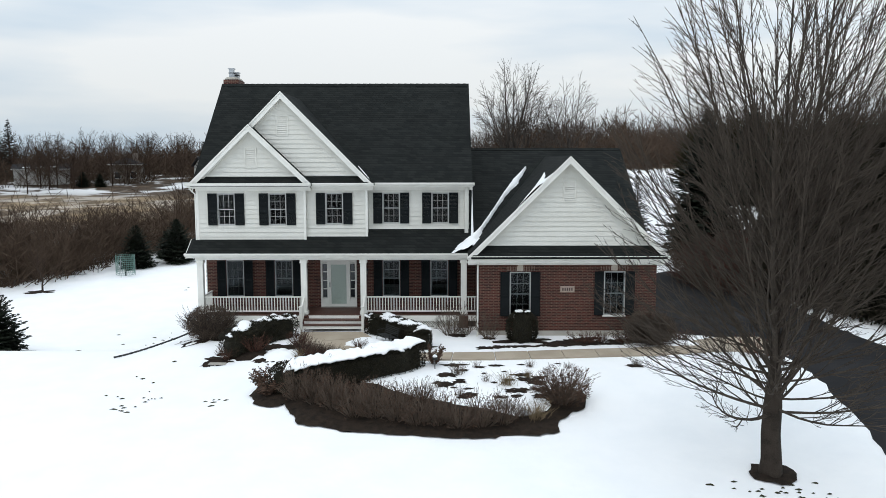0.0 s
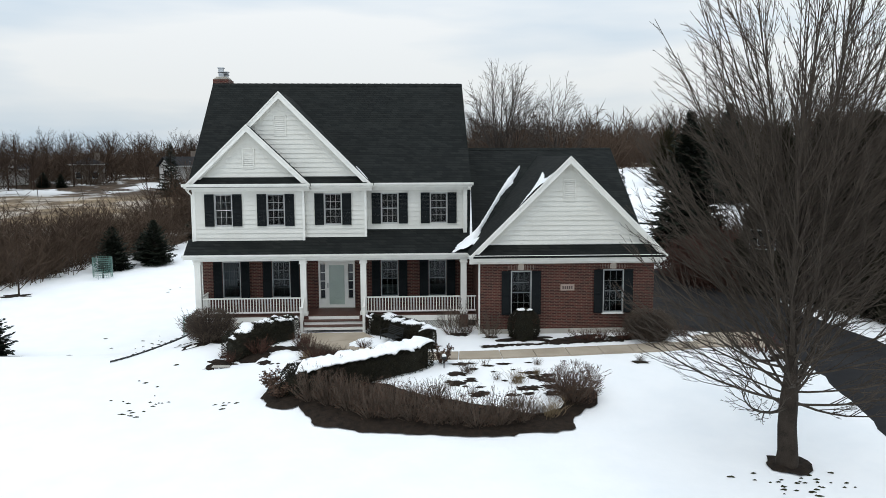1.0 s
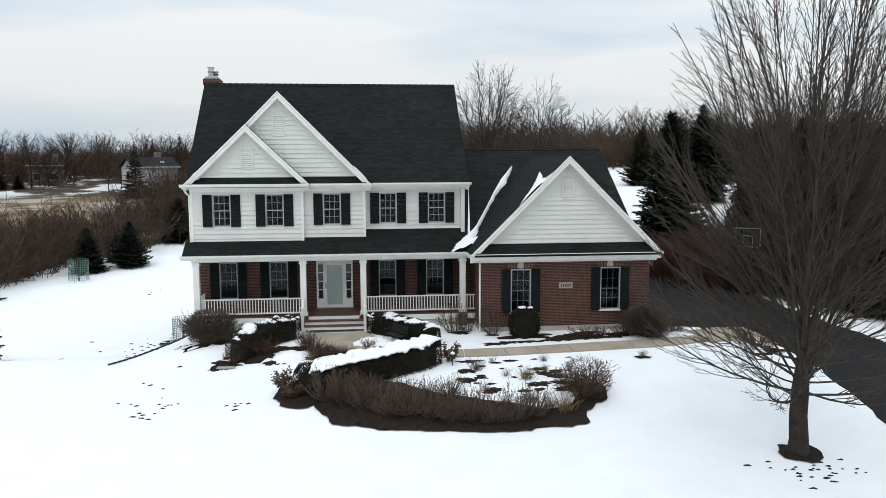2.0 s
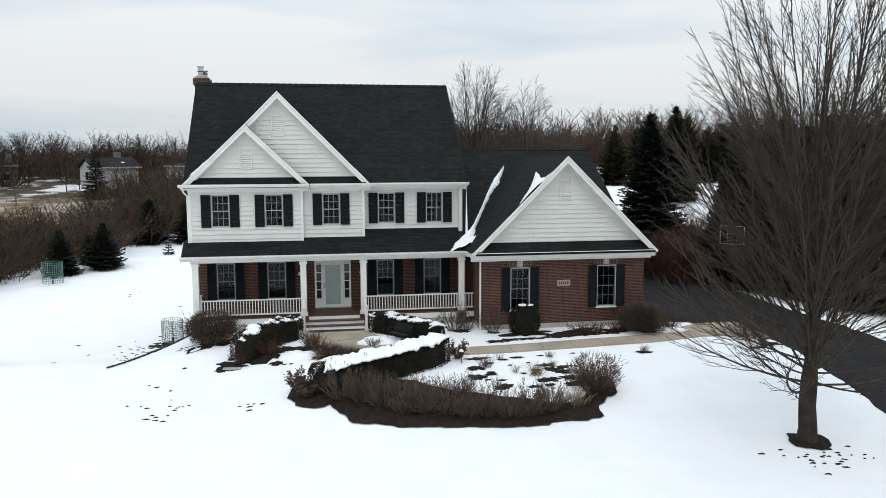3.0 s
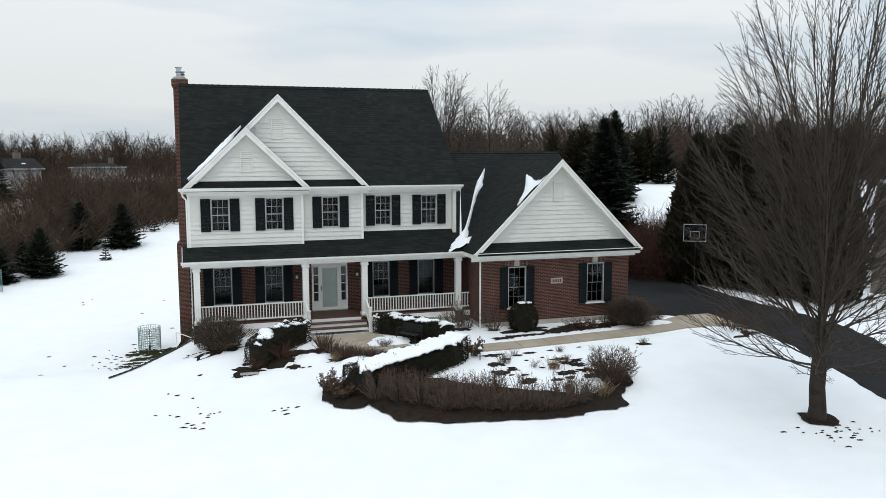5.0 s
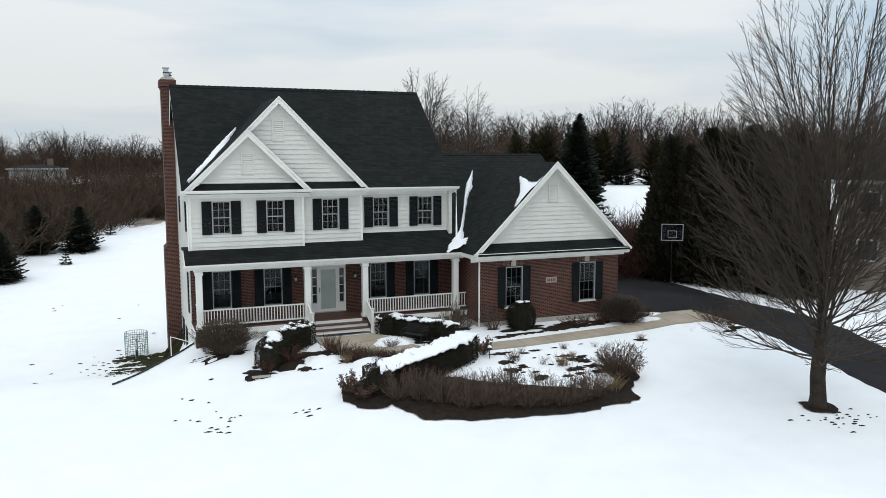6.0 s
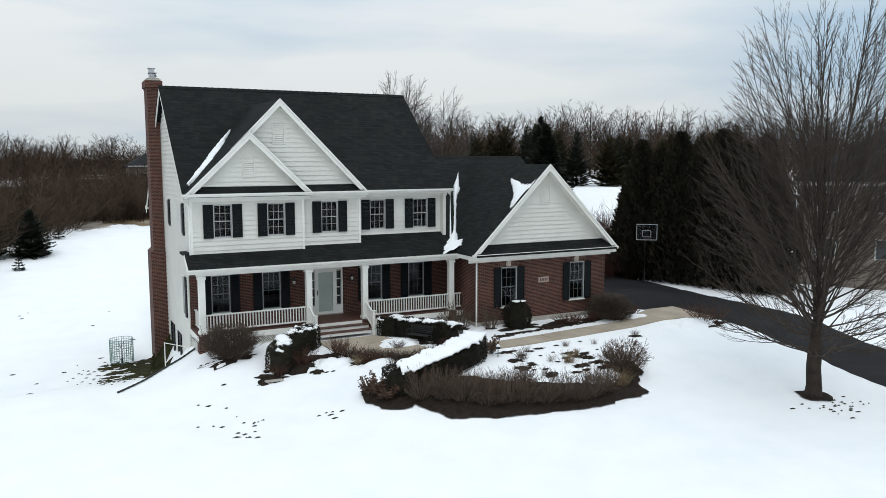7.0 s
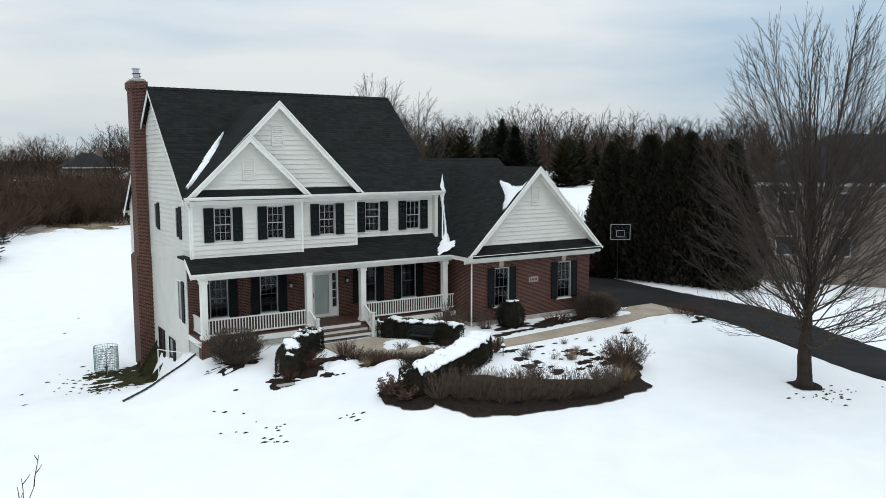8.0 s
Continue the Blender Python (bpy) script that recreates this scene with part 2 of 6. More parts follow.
def ground_build(nt, bsdf):
    """Snow on the lawns; beyond a ragged edge dry field and leaf litter with snow lying in patches."""
    p = position(nt)
    s = nt.nodes.new("ShaderNodeSeparateXYZ")
    nt.links.new(p, s.inputs[0])
    x, y = s.outputs[0], s.outputs[1]
    d1 = maths(nt, "ADD", maths(nt, "ADD", maths(nt, "MULTIPLY", x, 0.90), maths(nt, "MULTIPLY", y, -0.43)), 51.0)
    d2 = maths(nt, "SUBTRACT", maths(nt, "ADD", 90.0, maths(nt, "MULTIPLY", x, 0.10)), y)
    d = maths(nt, "MINIMUM", d1, d2)
    rag = maths(nt, "MULTIPLY", maths(nt, "SUBTRACT", noise_of(nt, p, 0.35, 5, 0.65), 0.5), 12.0)
    field = maths(nt, "MULTIPLY", maths(nt, "ADD", d, rag), -1.2, True)
    patch = ramp_of(nt, noise_of(nt, p, 0.11, 6, 0.62), [(0.50, (0, 0, 0)), (0.56, (1, 1, 1))])
    far = maths(nt, "MULTIPLY", maths(nt, "SUBTRACT", y, 118.0), 0.06, True)
    back = maths(nt, "MULTIPLY", patch, maths(nt, "ADD", maths(nt, "MULTIPLY", far, 0.55), 0.2))
    back = maths(nt, "MULTIPLY", back, maths(nt, "MULTIPLY", maths(nt, "SUBTRACT", 205.0, y), 0.03, True))
    field = maths(nt, "MULTIPLY", field, maths(nt, "SUBTRACT", 1.0, back))
    soft = noise_of(nt, p, 0.7, 5)
    crust = noise_of(nt, p, 14, 3)
    white = ramp_of(nt, soft, [(0.3, (0.85, 0.86, 0.865)), (0.7, (0.905, 0.905, 0.90))])
    grass = ramp_of(nt, noise_of(nt, p, 0.5, 8, 0.7), [(0.35, (0.030, 0.021, 0.015)), (0.55, (0.075, 0.051, 0.034)), (0.74, (0.22, 0.16, 0.10))])
    band = maths(nt, "MULTIPLY", maths(nt, "MULTIPLY", maths(nt, "SUBTRACT", y, 76.0), 0.08, True), maths(nt, "MULTIPLY", maths(nt, "SUBTRACT", 128.0, y), 0.08, True))
    straw = ramp_of(nt, noise_of(nt, p, 0.22, 6, 0.65), [(0.36, (0.085, 0.058, 0.036)), (0.6, (0.30, 0.215, 0.125))])
    grass = mix_of(nt, maths(nt, "MULTIPLY", band, 0.85), grass, straw)
    nt.links.new(mix_of(nt, field, white, grass), bsdf.inputs["Base Color"])
    bsdf.inputs["Roughness"].default_value = 0.85
    bsdf.inputs["Specular IOR Level"].default_value = 0.15
    h = maths(nt, "ADD", soft, maths(nt, "MULTIPLY", crust, 0.06))
    bump_of(nt, bsdf, h, 0.35, 0.10)


GROUND = mat("snowy_ground", ground_build)


# ---- building helpers ----
def mesh_of(name, bm, material):
    me = bpy.data.meshes.new(name)
    bm.normal_update()
    bm.to_mesh(me)
    bm.free()
    if material:
        me.materials.append(material)
    return me


def part(name, bm, material, parent=None, label=""):
    """One bmesh as one mesh object under a thing or a part."""
    me = bm if isinstance(bm, bpy.types.Mesh) else mesh_of(name, bm, material)
    ob = new(name, me)
    if parent is not None:
        ob.parent = parent
        if parent.type == "EMPTY":
            ob.matrix_parent_inverse = Matrix.Translation(-parent.location)
    if label:
        tagged(ob, label)
    return ob


def thing(name, at, label, category, group="", kind=""):
    e = new(name)
    e.location = at
    e.empty_display_size = 0.2
    return tagged(e, label, category, group, kind)


def box(bm, x0, x1, y0, y1, z0, z1, bevel=0.0):
    vs = [bm.verts.new(c) for c in ((x0, y0, z0), (x1, y0, z0), (x1, y1, z0), (x0, y1, z0), (x0, y0, z1), (x1, y0, z1), (x1, y1, z1), (x0, y1, z1))]
    fs = [bm.faces.new([vs[i] for i in f]) for f in ((3, 2, 1, 0), (4, 5, 6, 7), (0, 1, 5, 4), (1, 2, 6, 5), (2, 3, 7, 6), (3, 0, 4, 7))]
    if bevel:
        bmesh.ops.bevel(bm, geom=list({e for f in fs for e in f.edges}), offset=bevel, segments=1, affect="EDGES")
    return bm


def boxes(*rows, bevel=0.0):
    bm = bmesh.new()
    for r in rows:
        box(bm, *r, bevel=bevel)
    return bm


def slab(bm, pts, off):
    """A plate: a polygon and its copy moved by off, closed round the rim."""
    off = Vector(off)
    a = [bm.verts.new(p) for p in pts]
    b = [bm.verts.new(Vector(p) + off) for p in pts]
    bm.faces.new(a)
    bm.faces.new(b[::-1])
    n = len(a)
    for i in range(n):
        bm.faces.new((a[(i + 1) % n], a[i], b[i], b[(i + 1) % n]))
    return bm


def tube(bm, pts, radii, sides=8, caps=True):
    rings = []
    for i, p in enumerate(pts):
        p = Vector(p)
        d = (Vector(pts[min(i + 1, len(pts) - 1)]) - Vector(pts[max(i - 1, 0)])).normalized()
        u = d.orthogonal().normalized()
        w = d.cross(u)
        r = radii if isinstance(radii, (int, float)) else radii[i]
        rings.append([bm.verts.new(p + r * (math.cos(a) * u + math.sin(a) * w)) for a in (2 * math.pi * k / sides for k in range(sides))])
    for a, b in zip(rings, rings[1:]):
        best = min(range(sides), key=lambda s: (a[0].co - b[s].co).length)
        b[:] = b[best:] + b[:best]
        for k in range(sides):
            bm.faces.new((a[k], a[(k + 1) % sides], b[(k + 1) % sides], b[k]))
    if caps:
        bm.faces.new(rings[0][::-1])
        bm.faces.new(rings[-1])
    return bm


def smooth(lo, hi, v):
    t = min(1.0, max(0.0, (v - lo) / (hi - lo)))
    return t * t * (3 - 2 * t)


def steps_of(v, *knots):
    """Value at v of a chain of easy slopes through (place, height) knots."""
    z = knots[0][1]
    for (a, za), (b, zb) in zip(knots, knots[1:]):
        z += (zb - za) * smooth(a, b, v)
    return z


def ground_z(x, y):
    """Height of the land: a lawn falling to the road side, a dip beside the house, a rise behind it."""
    left = steps_of(y, (18, -1.3), (27, -1.12), (33.5, -1.2), (40.5, -2.45), (44, -2.3), (55, -1.6), (70, -0.8), (84, 0.3), (95, 1.0), (125, 1.6), (170, 4.2), (260, 6.2))
    mid = steps_of(y, (19, -1.2), (22.5, -1.1), (28.6, -0.24), (36, -0.1), (44, -0.6), (55, -1.3), (70, -0.6), (84, 0.4), (95, 1.1), (125, 1.7), (170, 4.2), (260, 6.2))
    right = steps_of(y, (12, -1.25), (20, -1.12), (29, -0.22), (40, 0.0), (46, 0.8), (52, 2.0), (63, 4.9), (90, 6.1), (260, 6.2))
    low = -1.15 - 0.1 * smooth(24, 18, y)
    core = mid + (low - mid) * (1 - smooth(-9.5, -4.0, x)) * (1 - smooth(28.0, 32.5, y))
    k = smooth(33.5, 38.0, y)
    z = left + (core - left) * smooth(-14.5 + 3.2 * k, -9.8 - 0.9 * k, x)
    return z + (right - z) * smooth(5.0, 11.0, x) + 0.05 * noise.noise((x * 0.35, y * 0.35, 0))


# ---- ground ----
def ground_sheet():
    def line(a, b, fine0, fine1, step, grow):
        out, v, s = [fine0], fine0, step
        while out[-1] < fine1:
            out.append(out[-1] + step)
        v, s = out[-1], step
        while v < b:
            s *= grow
            v += s
            out.append(v)
        v, s, lo = fine0, step, []
        while v > a:
            s *= grow
            v -= s
            lo.append(v)
        return lo[::-1] + out
    xs = line(-1500, 1500, -32, 32, 0.5, 1.12)
    ys = line(-300, 3000, 4, 66, 0.5, 1.12)
    verts = [(x, y, ground_z(x, y)) for y in ys for x in xs]
    n = len(xs)
    faces = [(j * n + i, j * n + i + 1, (j + 1) * n + i + 1, (j + 1) * n + i) for j in range(len(ys) - 1) for i in range(n - 1)]
    me = bpy.data.meshes.new("ground")
    me.from_pydata(verts, [], faces)
    me.polygons.foreach_set("use_smooth", [True] * len(faces))
    me.materials.append(GROUND)
    return tagged(new("ground", me), "snow covered lawn with a dry brown field beyond", "ground", kind="structure")


ground_sheet()


def draped(name, outline, material, lift=0.05, rag=0.0, step=0.35, seed=0, edge=0.06, kind="structure", label="", category="", parent=None):
    """A sheet that follows the ground inside a rounded outline, given as a function of angle or a closed list of corners."""
    ring = []
    n = len(outline)
    for i in range(n):
        a, b = Vector(outline[i]), Vector(outline[(i + 1) % n])
        m = max(1, int((b - a).length / step))
        for k in range(m):
            p = a.lerp(b, k / m)
            if rag:
                p += rag * Vector((noise.noise((p.x * 1.3, p.y * 1.3, seed)), noise.noise((p.x * 1.3, p.y * 1.3, seed + 9))))
                p += rag * 0.5 * Vector((noise.noise((p.x * 4, p.y * 4, seed)), noise.noise((p.x * 4, p.y * 4, seed + 9))))
            ring.append(p)
    bm = bmesh.new()
    vs = [bm.verts.new((p.x, p.y, 0)) for p in ring]
    f = bm.faces.new(vs)
    bmesh.ops.triangulate(bm, faces=[f])
    for _ in range(3):
        long = [e for e in bm.edges if e.calc_length() > 1.0]
        if long:
            bmesh.ops.subdivide_edges(bm, edges=long, cuts=1)
            bmesh.ops.triangulate(bm, faces=[q for q in bm.faces if len(q.verts) > 3])
    for v in bm.verts:
        v.co.z = ground_z(v.co.x, v.co.y) + lift + (rag > 0) * 0.03 * noise.noise((v.co.x * 2, v.co.y * 2, 5)) - (edge if v.is_boundary else 0)
    bmesh.ops.recalc_face_normals(bm, faces=bm.faces)
    if sum(q.normal.z for q in bm.faces) < 0:
        bmesh.ops.reverse_faces(bm, faces=bm.faces)
    for q in bm.faces:
        q.smooth = True
    ob = part(name, bm, material, parent)
    return tagged(ob, label, category, kind=kind) if parent is None else ob


def arc(cx, cy, rx, ry, n=20, turn=0.0):
    return [(cx + rx * math.cos(a) * math.cos(turn) - ry * math.sin(a) * math.sin(turn), cy + rx * math.cos(a) * math.sin(turn) + ry * math.sin(a) * math.cos(turn)) for a in (2 * math.pi * k / n for k in range(n))]


draped("driveway", [(9.2, 33.6), (9.2, 44), (15.0, 46.0), (17.6, 42.0), (17.4, 35), (18.0, 30.5), (17.2, 24), (17.5, 12), (18.5, -20), (13.2, -20), (12.2, 12), (12.2, 19), (13.0, 23.5), (13.2, 27), (13.0, 31.8), (11.6, 32.6)],
       ASPHALT, 0.06, 0.12, 0.5, 3, label="dark wet asphalt driveway cleared of snow", category="driveway")


# ---- the house ----
FLOOR = 0.5
RIDGE_Y, RIDGE_Z = 40.6, 11.12
XL, XR = -10.95, 1.15
house = thing("house", (-4.0, 38.0, 0.0), "two-storey white clapboard and red brick house with dark shingle roof", "house")


def cut_bands(z0, z1, holes, pitch):
    levels = {round(z0 + i * pitch, 4) for i in range(int((z1 - z0) / pitch) + 1)} | {z0, z1}
    for h in holes:
        levels |= {z for z in (h[2], h[3]) if z0 < z < z1}
    return sorted(levels)


def siding(name, a0, a1, z0, z1, fixed, axis, out, holes=(), left=None, right=None, pitch=0.205, parent=None, material=None):
    """Clapboards on a flat wall along axis x or y, between a0 and a1, which may narrow with height (left, right: functions of z)."""
    def put(a, d, z):
        return (a, fixed + out * d, z) if axis == "x" else (fixed + out * d, a, z)
    if parent is None:
        bm = bmesh.new()
        w = 0.06
        if axis == "x":
            box(bm, a0, a0 + w, fixed + 0.001, fixed + 0.04, z0, z1)
        else:
            box(bm, min(fixed - out * 0.001, fixed - out * 0.04), max(fixed - out * 0.001, fixed - out * 0.04), a0, a0 + w, z0, min(z1, 6.1))
        parent = part(name, bm, material or SIDING, house, "white clapboard wall")
    rows = {}
    levels = cut_bands(z0, z1, holes, pitch)
    for lo, hi in zip(levels, levels[1:]):
        if hi - lo < 1e-4:
            continue
        k = math.floor((lo - z0 + 1e-6) / pitch)
        base = z0 + k * pitch
        d_lo, d_hi = 0.036 * (1 - (lo - base) / pitch) + 0.004, 0.036 * (1 - (hi - base) / pitch) + 0.004
        l0, r0 = (left(lo) if left else a0), (right(lo) if right else a1)
        l1, r1 = (left(hi) if left else a0), (right(hi) if right else a1)
        runs = [(l0, r0, l1, r1)]
        for h in sorted(holes):
            if h[2] < (lo + hi) / 2 < h[3]:
                nxt = []
                for q in runs:
                    if h[0] > q[0] and h[1] < q[1]:
                        nxt += [(q[0], h[0], q[2], h[0]), (h[1], q[1], h[1], q[3])]
                    else:
                        nxt.append(q)
                runs = nxt
        cut = any(h[2] < z0 + (k + 1) * pitch and h[3] > z0 + k * pitch for h in holes)
        for n_run, (b0, b1, t0, t1) in enumerate(runs):
            if b1 - b0 < 0.01:
                continue
            bm = rows.setdefault((k, round(lo, 3) if cut else 0, n_run), bmesh.new())
            vs = [bm.verts.new(put(*c)) for c in ((b0, d_lo, lo), (b1, d_lo, lo), (t1, d_hi, hi), (t0, d_hi, hi))]
            ws = [bm.verts.new(put(*c)) for c in ((b0, 0, lo), (b1, 0, lo), (t1, 0, hi), (t0, 0, hi))]
            bm.faces.new(vs)
            bm.faces.new((ws[0], ws[1], vs[1], vs[0]))
            bm.faces.new((ws[1], ws[2], vs[2], vs[1]))
            bm.faces.new((ws[3], ws[0], vs[0], vs[3]))
    for k, bm in rows.items():
        bmesh.ops.recalc_face_normals(bm, faces=bm.faces)
        part("clapboard", bm, material or SIDING, parent)
    return parent


def backing(bm, x0, x1, z0, z1, y0, y1, holes=()):
    """Wall core of real thickness with openings through it, in the x-z plane."""
    xs = sorted({x0, x1, *[h[0] for h in holes], *[h[1] for h in holes]})
    zs = sorted({z0, z1, *[h[2] for h in holes], *[h[3] for h in holes]})
    for a, b in zip(xs, xs[1:]):
        run = None
        for c, d in zip(zs, zs[1:]):
            hole = any(h[0] < (a + b) / 2 < h[1] and h[2] < (c + d) / 2 < h[3] for h in holes)
            if hole:
                if run:
                    box(bm, a, b, y0, y1, *run)
                run = None
            else:
                run = (run[0], d) if run else (c, d)
        if run:
            box(bm, a, b, y0, y1, *run)
    bmesh.ops.remove_doubles(bm, verts=bm.verts, dist=0.0005)
    return bm


def shutter_at(x0, x1, z0, z1, y, parent):
    """A louvred shutter: two stiles, three rails and slanting slats."""
    bm = bmesh.new()
    s = 0.045
    box(bm, x0, x0 + s, y - 0.04, y, z0, z1)
    box(bm, x1 - s, x1, y - 0.04, y, z0, z1)
    zm = z0 + (z1 - z0) * 0.45
    for c in ((z0, z0 + 0.08), (zm - 0.04, zm + 0.04), (z1 - 0.07, z1)):
        box(bm, x0 + s, x1 - s, y - 0.038, y, *c)
    for lo, hi in ((z0 + 0.08, zm - 0.04), (zm + 0.04, z1 - 0.07)):
        n = int((hi - lo) / 0.055)
        for i in range(n):
            z = lo + (i + 0.5) * (hi - lo) / n
            slab(bm, [(x0 + s, y - 0.034, z - 0.028), (x1 - s, y - 0.034, z - 0.028), (x1 - s, y - 0.010, z + 0.026), (x0 + s, y - 0.010, z + 0.026)], (0, 0.008, 0))
    return part("shutter", bm, SHUTTER, parent, "black louvred shutter")


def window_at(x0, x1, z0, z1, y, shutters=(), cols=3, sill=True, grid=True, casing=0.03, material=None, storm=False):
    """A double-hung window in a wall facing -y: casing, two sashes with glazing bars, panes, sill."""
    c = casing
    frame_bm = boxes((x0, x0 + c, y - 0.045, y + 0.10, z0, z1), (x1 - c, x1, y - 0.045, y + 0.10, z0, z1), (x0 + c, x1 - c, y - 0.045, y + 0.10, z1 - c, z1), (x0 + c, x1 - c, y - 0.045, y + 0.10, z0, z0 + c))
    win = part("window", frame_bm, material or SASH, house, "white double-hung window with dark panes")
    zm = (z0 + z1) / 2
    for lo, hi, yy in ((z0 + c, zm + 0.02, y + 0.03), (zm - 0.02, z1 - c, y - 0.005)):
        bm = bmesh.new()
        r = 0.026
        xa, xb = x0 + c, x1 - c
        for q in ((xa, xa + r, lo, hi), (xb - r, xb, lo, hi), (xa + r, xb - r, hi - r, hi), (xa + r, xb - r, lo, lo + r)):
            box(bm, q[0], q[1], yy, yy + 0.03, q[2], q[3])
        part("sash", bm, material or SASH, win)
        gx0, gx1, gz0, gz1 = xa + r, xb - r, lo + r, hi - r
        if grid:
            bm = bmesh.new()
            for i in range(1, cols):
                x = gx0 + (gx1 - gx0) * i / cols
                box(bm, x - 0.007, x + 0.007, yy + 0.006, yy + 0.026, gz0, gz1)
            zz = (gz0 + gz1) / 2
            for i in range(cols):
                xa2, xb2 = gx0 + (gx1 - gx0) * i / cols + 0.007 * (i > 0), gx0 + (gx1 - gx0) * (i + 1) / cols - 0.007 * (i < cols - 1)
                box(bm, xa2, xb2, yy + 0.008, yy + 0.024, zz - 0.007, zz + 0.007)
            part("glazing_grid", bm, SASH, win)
        pane = part("pane", boxes((gx0 - 0.005, gx1 + 0.005, yy + 0.012, yy + 0.018, gz0 - 0.005, gz1 + 0.005)), GLASS, win, "dark reflecting glass pane")
        pane.visible_shadow = False
    if sill:
        part("sill", boxes((x0 - 0.04, x1 + 0.04, y - 0.09, y - 0.002, z0 - 0.06, z0 - 0.002), bevel=0.006), TRIM, win)
    if storm:
        pane = part("storm_pane", boxes((x0 + c - 0.004, x1 - c + 0.004, y - 0.032, y - 0.026, z0 + c - 0.004, z1 - c + 0.004)), STORM, win, "reflecting storm pane over the window")
        pane.visible_shadow = False
    for a, b in shutters:
        shutter_at(a, b, z0, z1, y - 0.052, win)
    return win


# upper storey front in three planes, each with its windows
UP_W = [(-10.04, -9.26, 4.42, 5.84, 34.95), (-7.76, -6.97, 4.42, 5.84, 34.95), (-5.26, -4.47, 4.44, 5.85, 35.15), (-2.74, -1.95, 4.44, 5.84, 35.6), (-0.52, 0.27, 4.44, 5.84, 35.6)]
for i, (x0, x1, z0, z1, y) in enumerate(UP_W):
    window_at(x0, x1, z0, z1, y, ((x0 - 0.42, x0 - 0.01), (x1 + 0.01, x1 + 0.42)), sill=False)
EAVE_Z = 6.12
holes = [w[:4] for w in UP_W]
siding("wall", XL, -6.13, 3.70, EAVE_Z, 34.95, "x", -1, holes[:2])
siding("wall", -6.13, -3.40, 3.86, EAVE_Z, 35.15, "x", -1, holes[2:3])
siding("wall", -3.40, XR, 4.16, EAVE_Z, 35.6, "x", -1, holes[3:])
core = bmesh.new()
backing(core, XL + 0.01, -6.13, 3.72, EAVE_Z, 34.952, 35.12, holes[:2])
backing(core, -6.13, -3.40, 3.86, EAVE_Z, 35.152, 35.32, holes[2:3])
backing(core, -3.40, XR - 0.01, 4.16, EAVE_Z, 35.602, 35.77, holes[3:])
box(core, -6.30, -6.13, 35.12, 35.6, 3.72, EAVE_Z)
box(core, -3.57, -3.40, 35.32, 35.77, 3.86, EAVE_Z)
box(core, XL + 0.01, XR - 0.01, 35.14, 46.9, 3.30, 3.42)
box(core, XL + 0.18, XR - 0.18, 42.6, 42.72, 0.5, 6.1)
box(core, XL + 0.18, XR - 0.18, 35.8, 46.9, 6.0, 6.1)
# Darkness of the rooms behind the panes is in this plaster's colour.
part("wall_core", core, INTERIOR, house, "plastered inside of the walls and floors, coloured dark as unlit rooms")

# bay returns
siding("wall", 34.95, 35.15, 3.70, EAVE_Z, -6.13, "y", 1)
siding("wall", 35.15, 35.6, 3.86, EAVE_Z, -3.40, "y", 1)


def rake(z, up=0.0):
    return (RIDGE_Z - 0.25 - z) / 0.905


# side walls with the gable above, down to the walk-out level
SIDE_W = [(36.75, 37.35, 4.45, 5.84), (40.6, 41.2, 4.6, 5.84), (36.75, 37.45, 0.85, 2.64), (38.6, 39.35, -1.95, -0.25), (40.55, 41.35, -1.6, -0.15)]
siding("wall", 36.0, 46.95, -2.8, 3.42, XL, "y", -1, SIDE_W[2:])
siding("wall", 34.95, 46.95, 3.42, EAVE_Z, XL, "y", -1, SIDE_W[:2])
siding("wall", 35.6, 46.95, EAVE_Z, RIDGE_Z - 0.3, XL, "y", -1, left=lambda z: max(34.95, RIDGE_Y - rake(z)), right=lambda z: min(46.95, RIDGE_Y + rake(z)))
siding("wall", 35.6, 46.95, 4.0, EAVE_Z, XR, "y", 1)
siding("wall", 35.6, 46.95, EAVE_Z, RIDGE_Z - 0.3, XR, "y", 1, left=lambda z: max(35.6, RIDGE_Y - rake(z)), right=lambda z: min(46.95, RIDGE_Y + rake(z)))
bm = bmesh.new()
for x0, x1 in ((XL + 0.005, XL + 0.17), (XR - 0.17, XR - 0.005)):
    slab(bm, [(x0, 36.02, -3.0), (x0, 46.9, -3.0), (x0, 46.9, EAVE_Z), (x0, RIDGE_Y, RIDGE_Z - 0.35), (x0, 35.3, EAVE_Z), (x0, 35.3, 3.43), (x0, 36.02, 3.43)], (x1 - x0, 0, 0))
box(bm, XL, XR, 46.9, 47.0, -3.0, EAVE_Z)
part("wall", bm, SIDING, house, "white side wall")


def side_window(y0, y1, z0, z1, dark):
    bm = boxes((XL - 0.05, XL - 0.005, y0, y0 + 0.06, z0, z1), (XL - 0.05, XL - 0.005, y1 - 0.06, y1, z0, z1), (XL - 0.05, XL - 0.005, y0 + 0.06, y1 - 0.06, z1 - 0.06, z1), (XL - 0.05, XL - 0.005, y0 + 0.06, y1 - 0.06, z0, z0 + 0.06))
    w = part("window", bm, SHUTTER if dark else TRIM, house, "narrow side window")
    part("pane", boxes((XL - 0.02, XL - 0.012, y0 + 0.06, y1 - 0.06, z0 + 0.06, z1 - 0.06)), DARKGLASS, w)
    part("shutter", boxes((XL - 0.075, XL - 0.03, y0 - 0.42, y0 - 0.02, z0, z1), bevel=0.008), SHUTTER, w, "black side shutter")


for q in SIDE_W:
    side_window(*q, q[2] < 0)


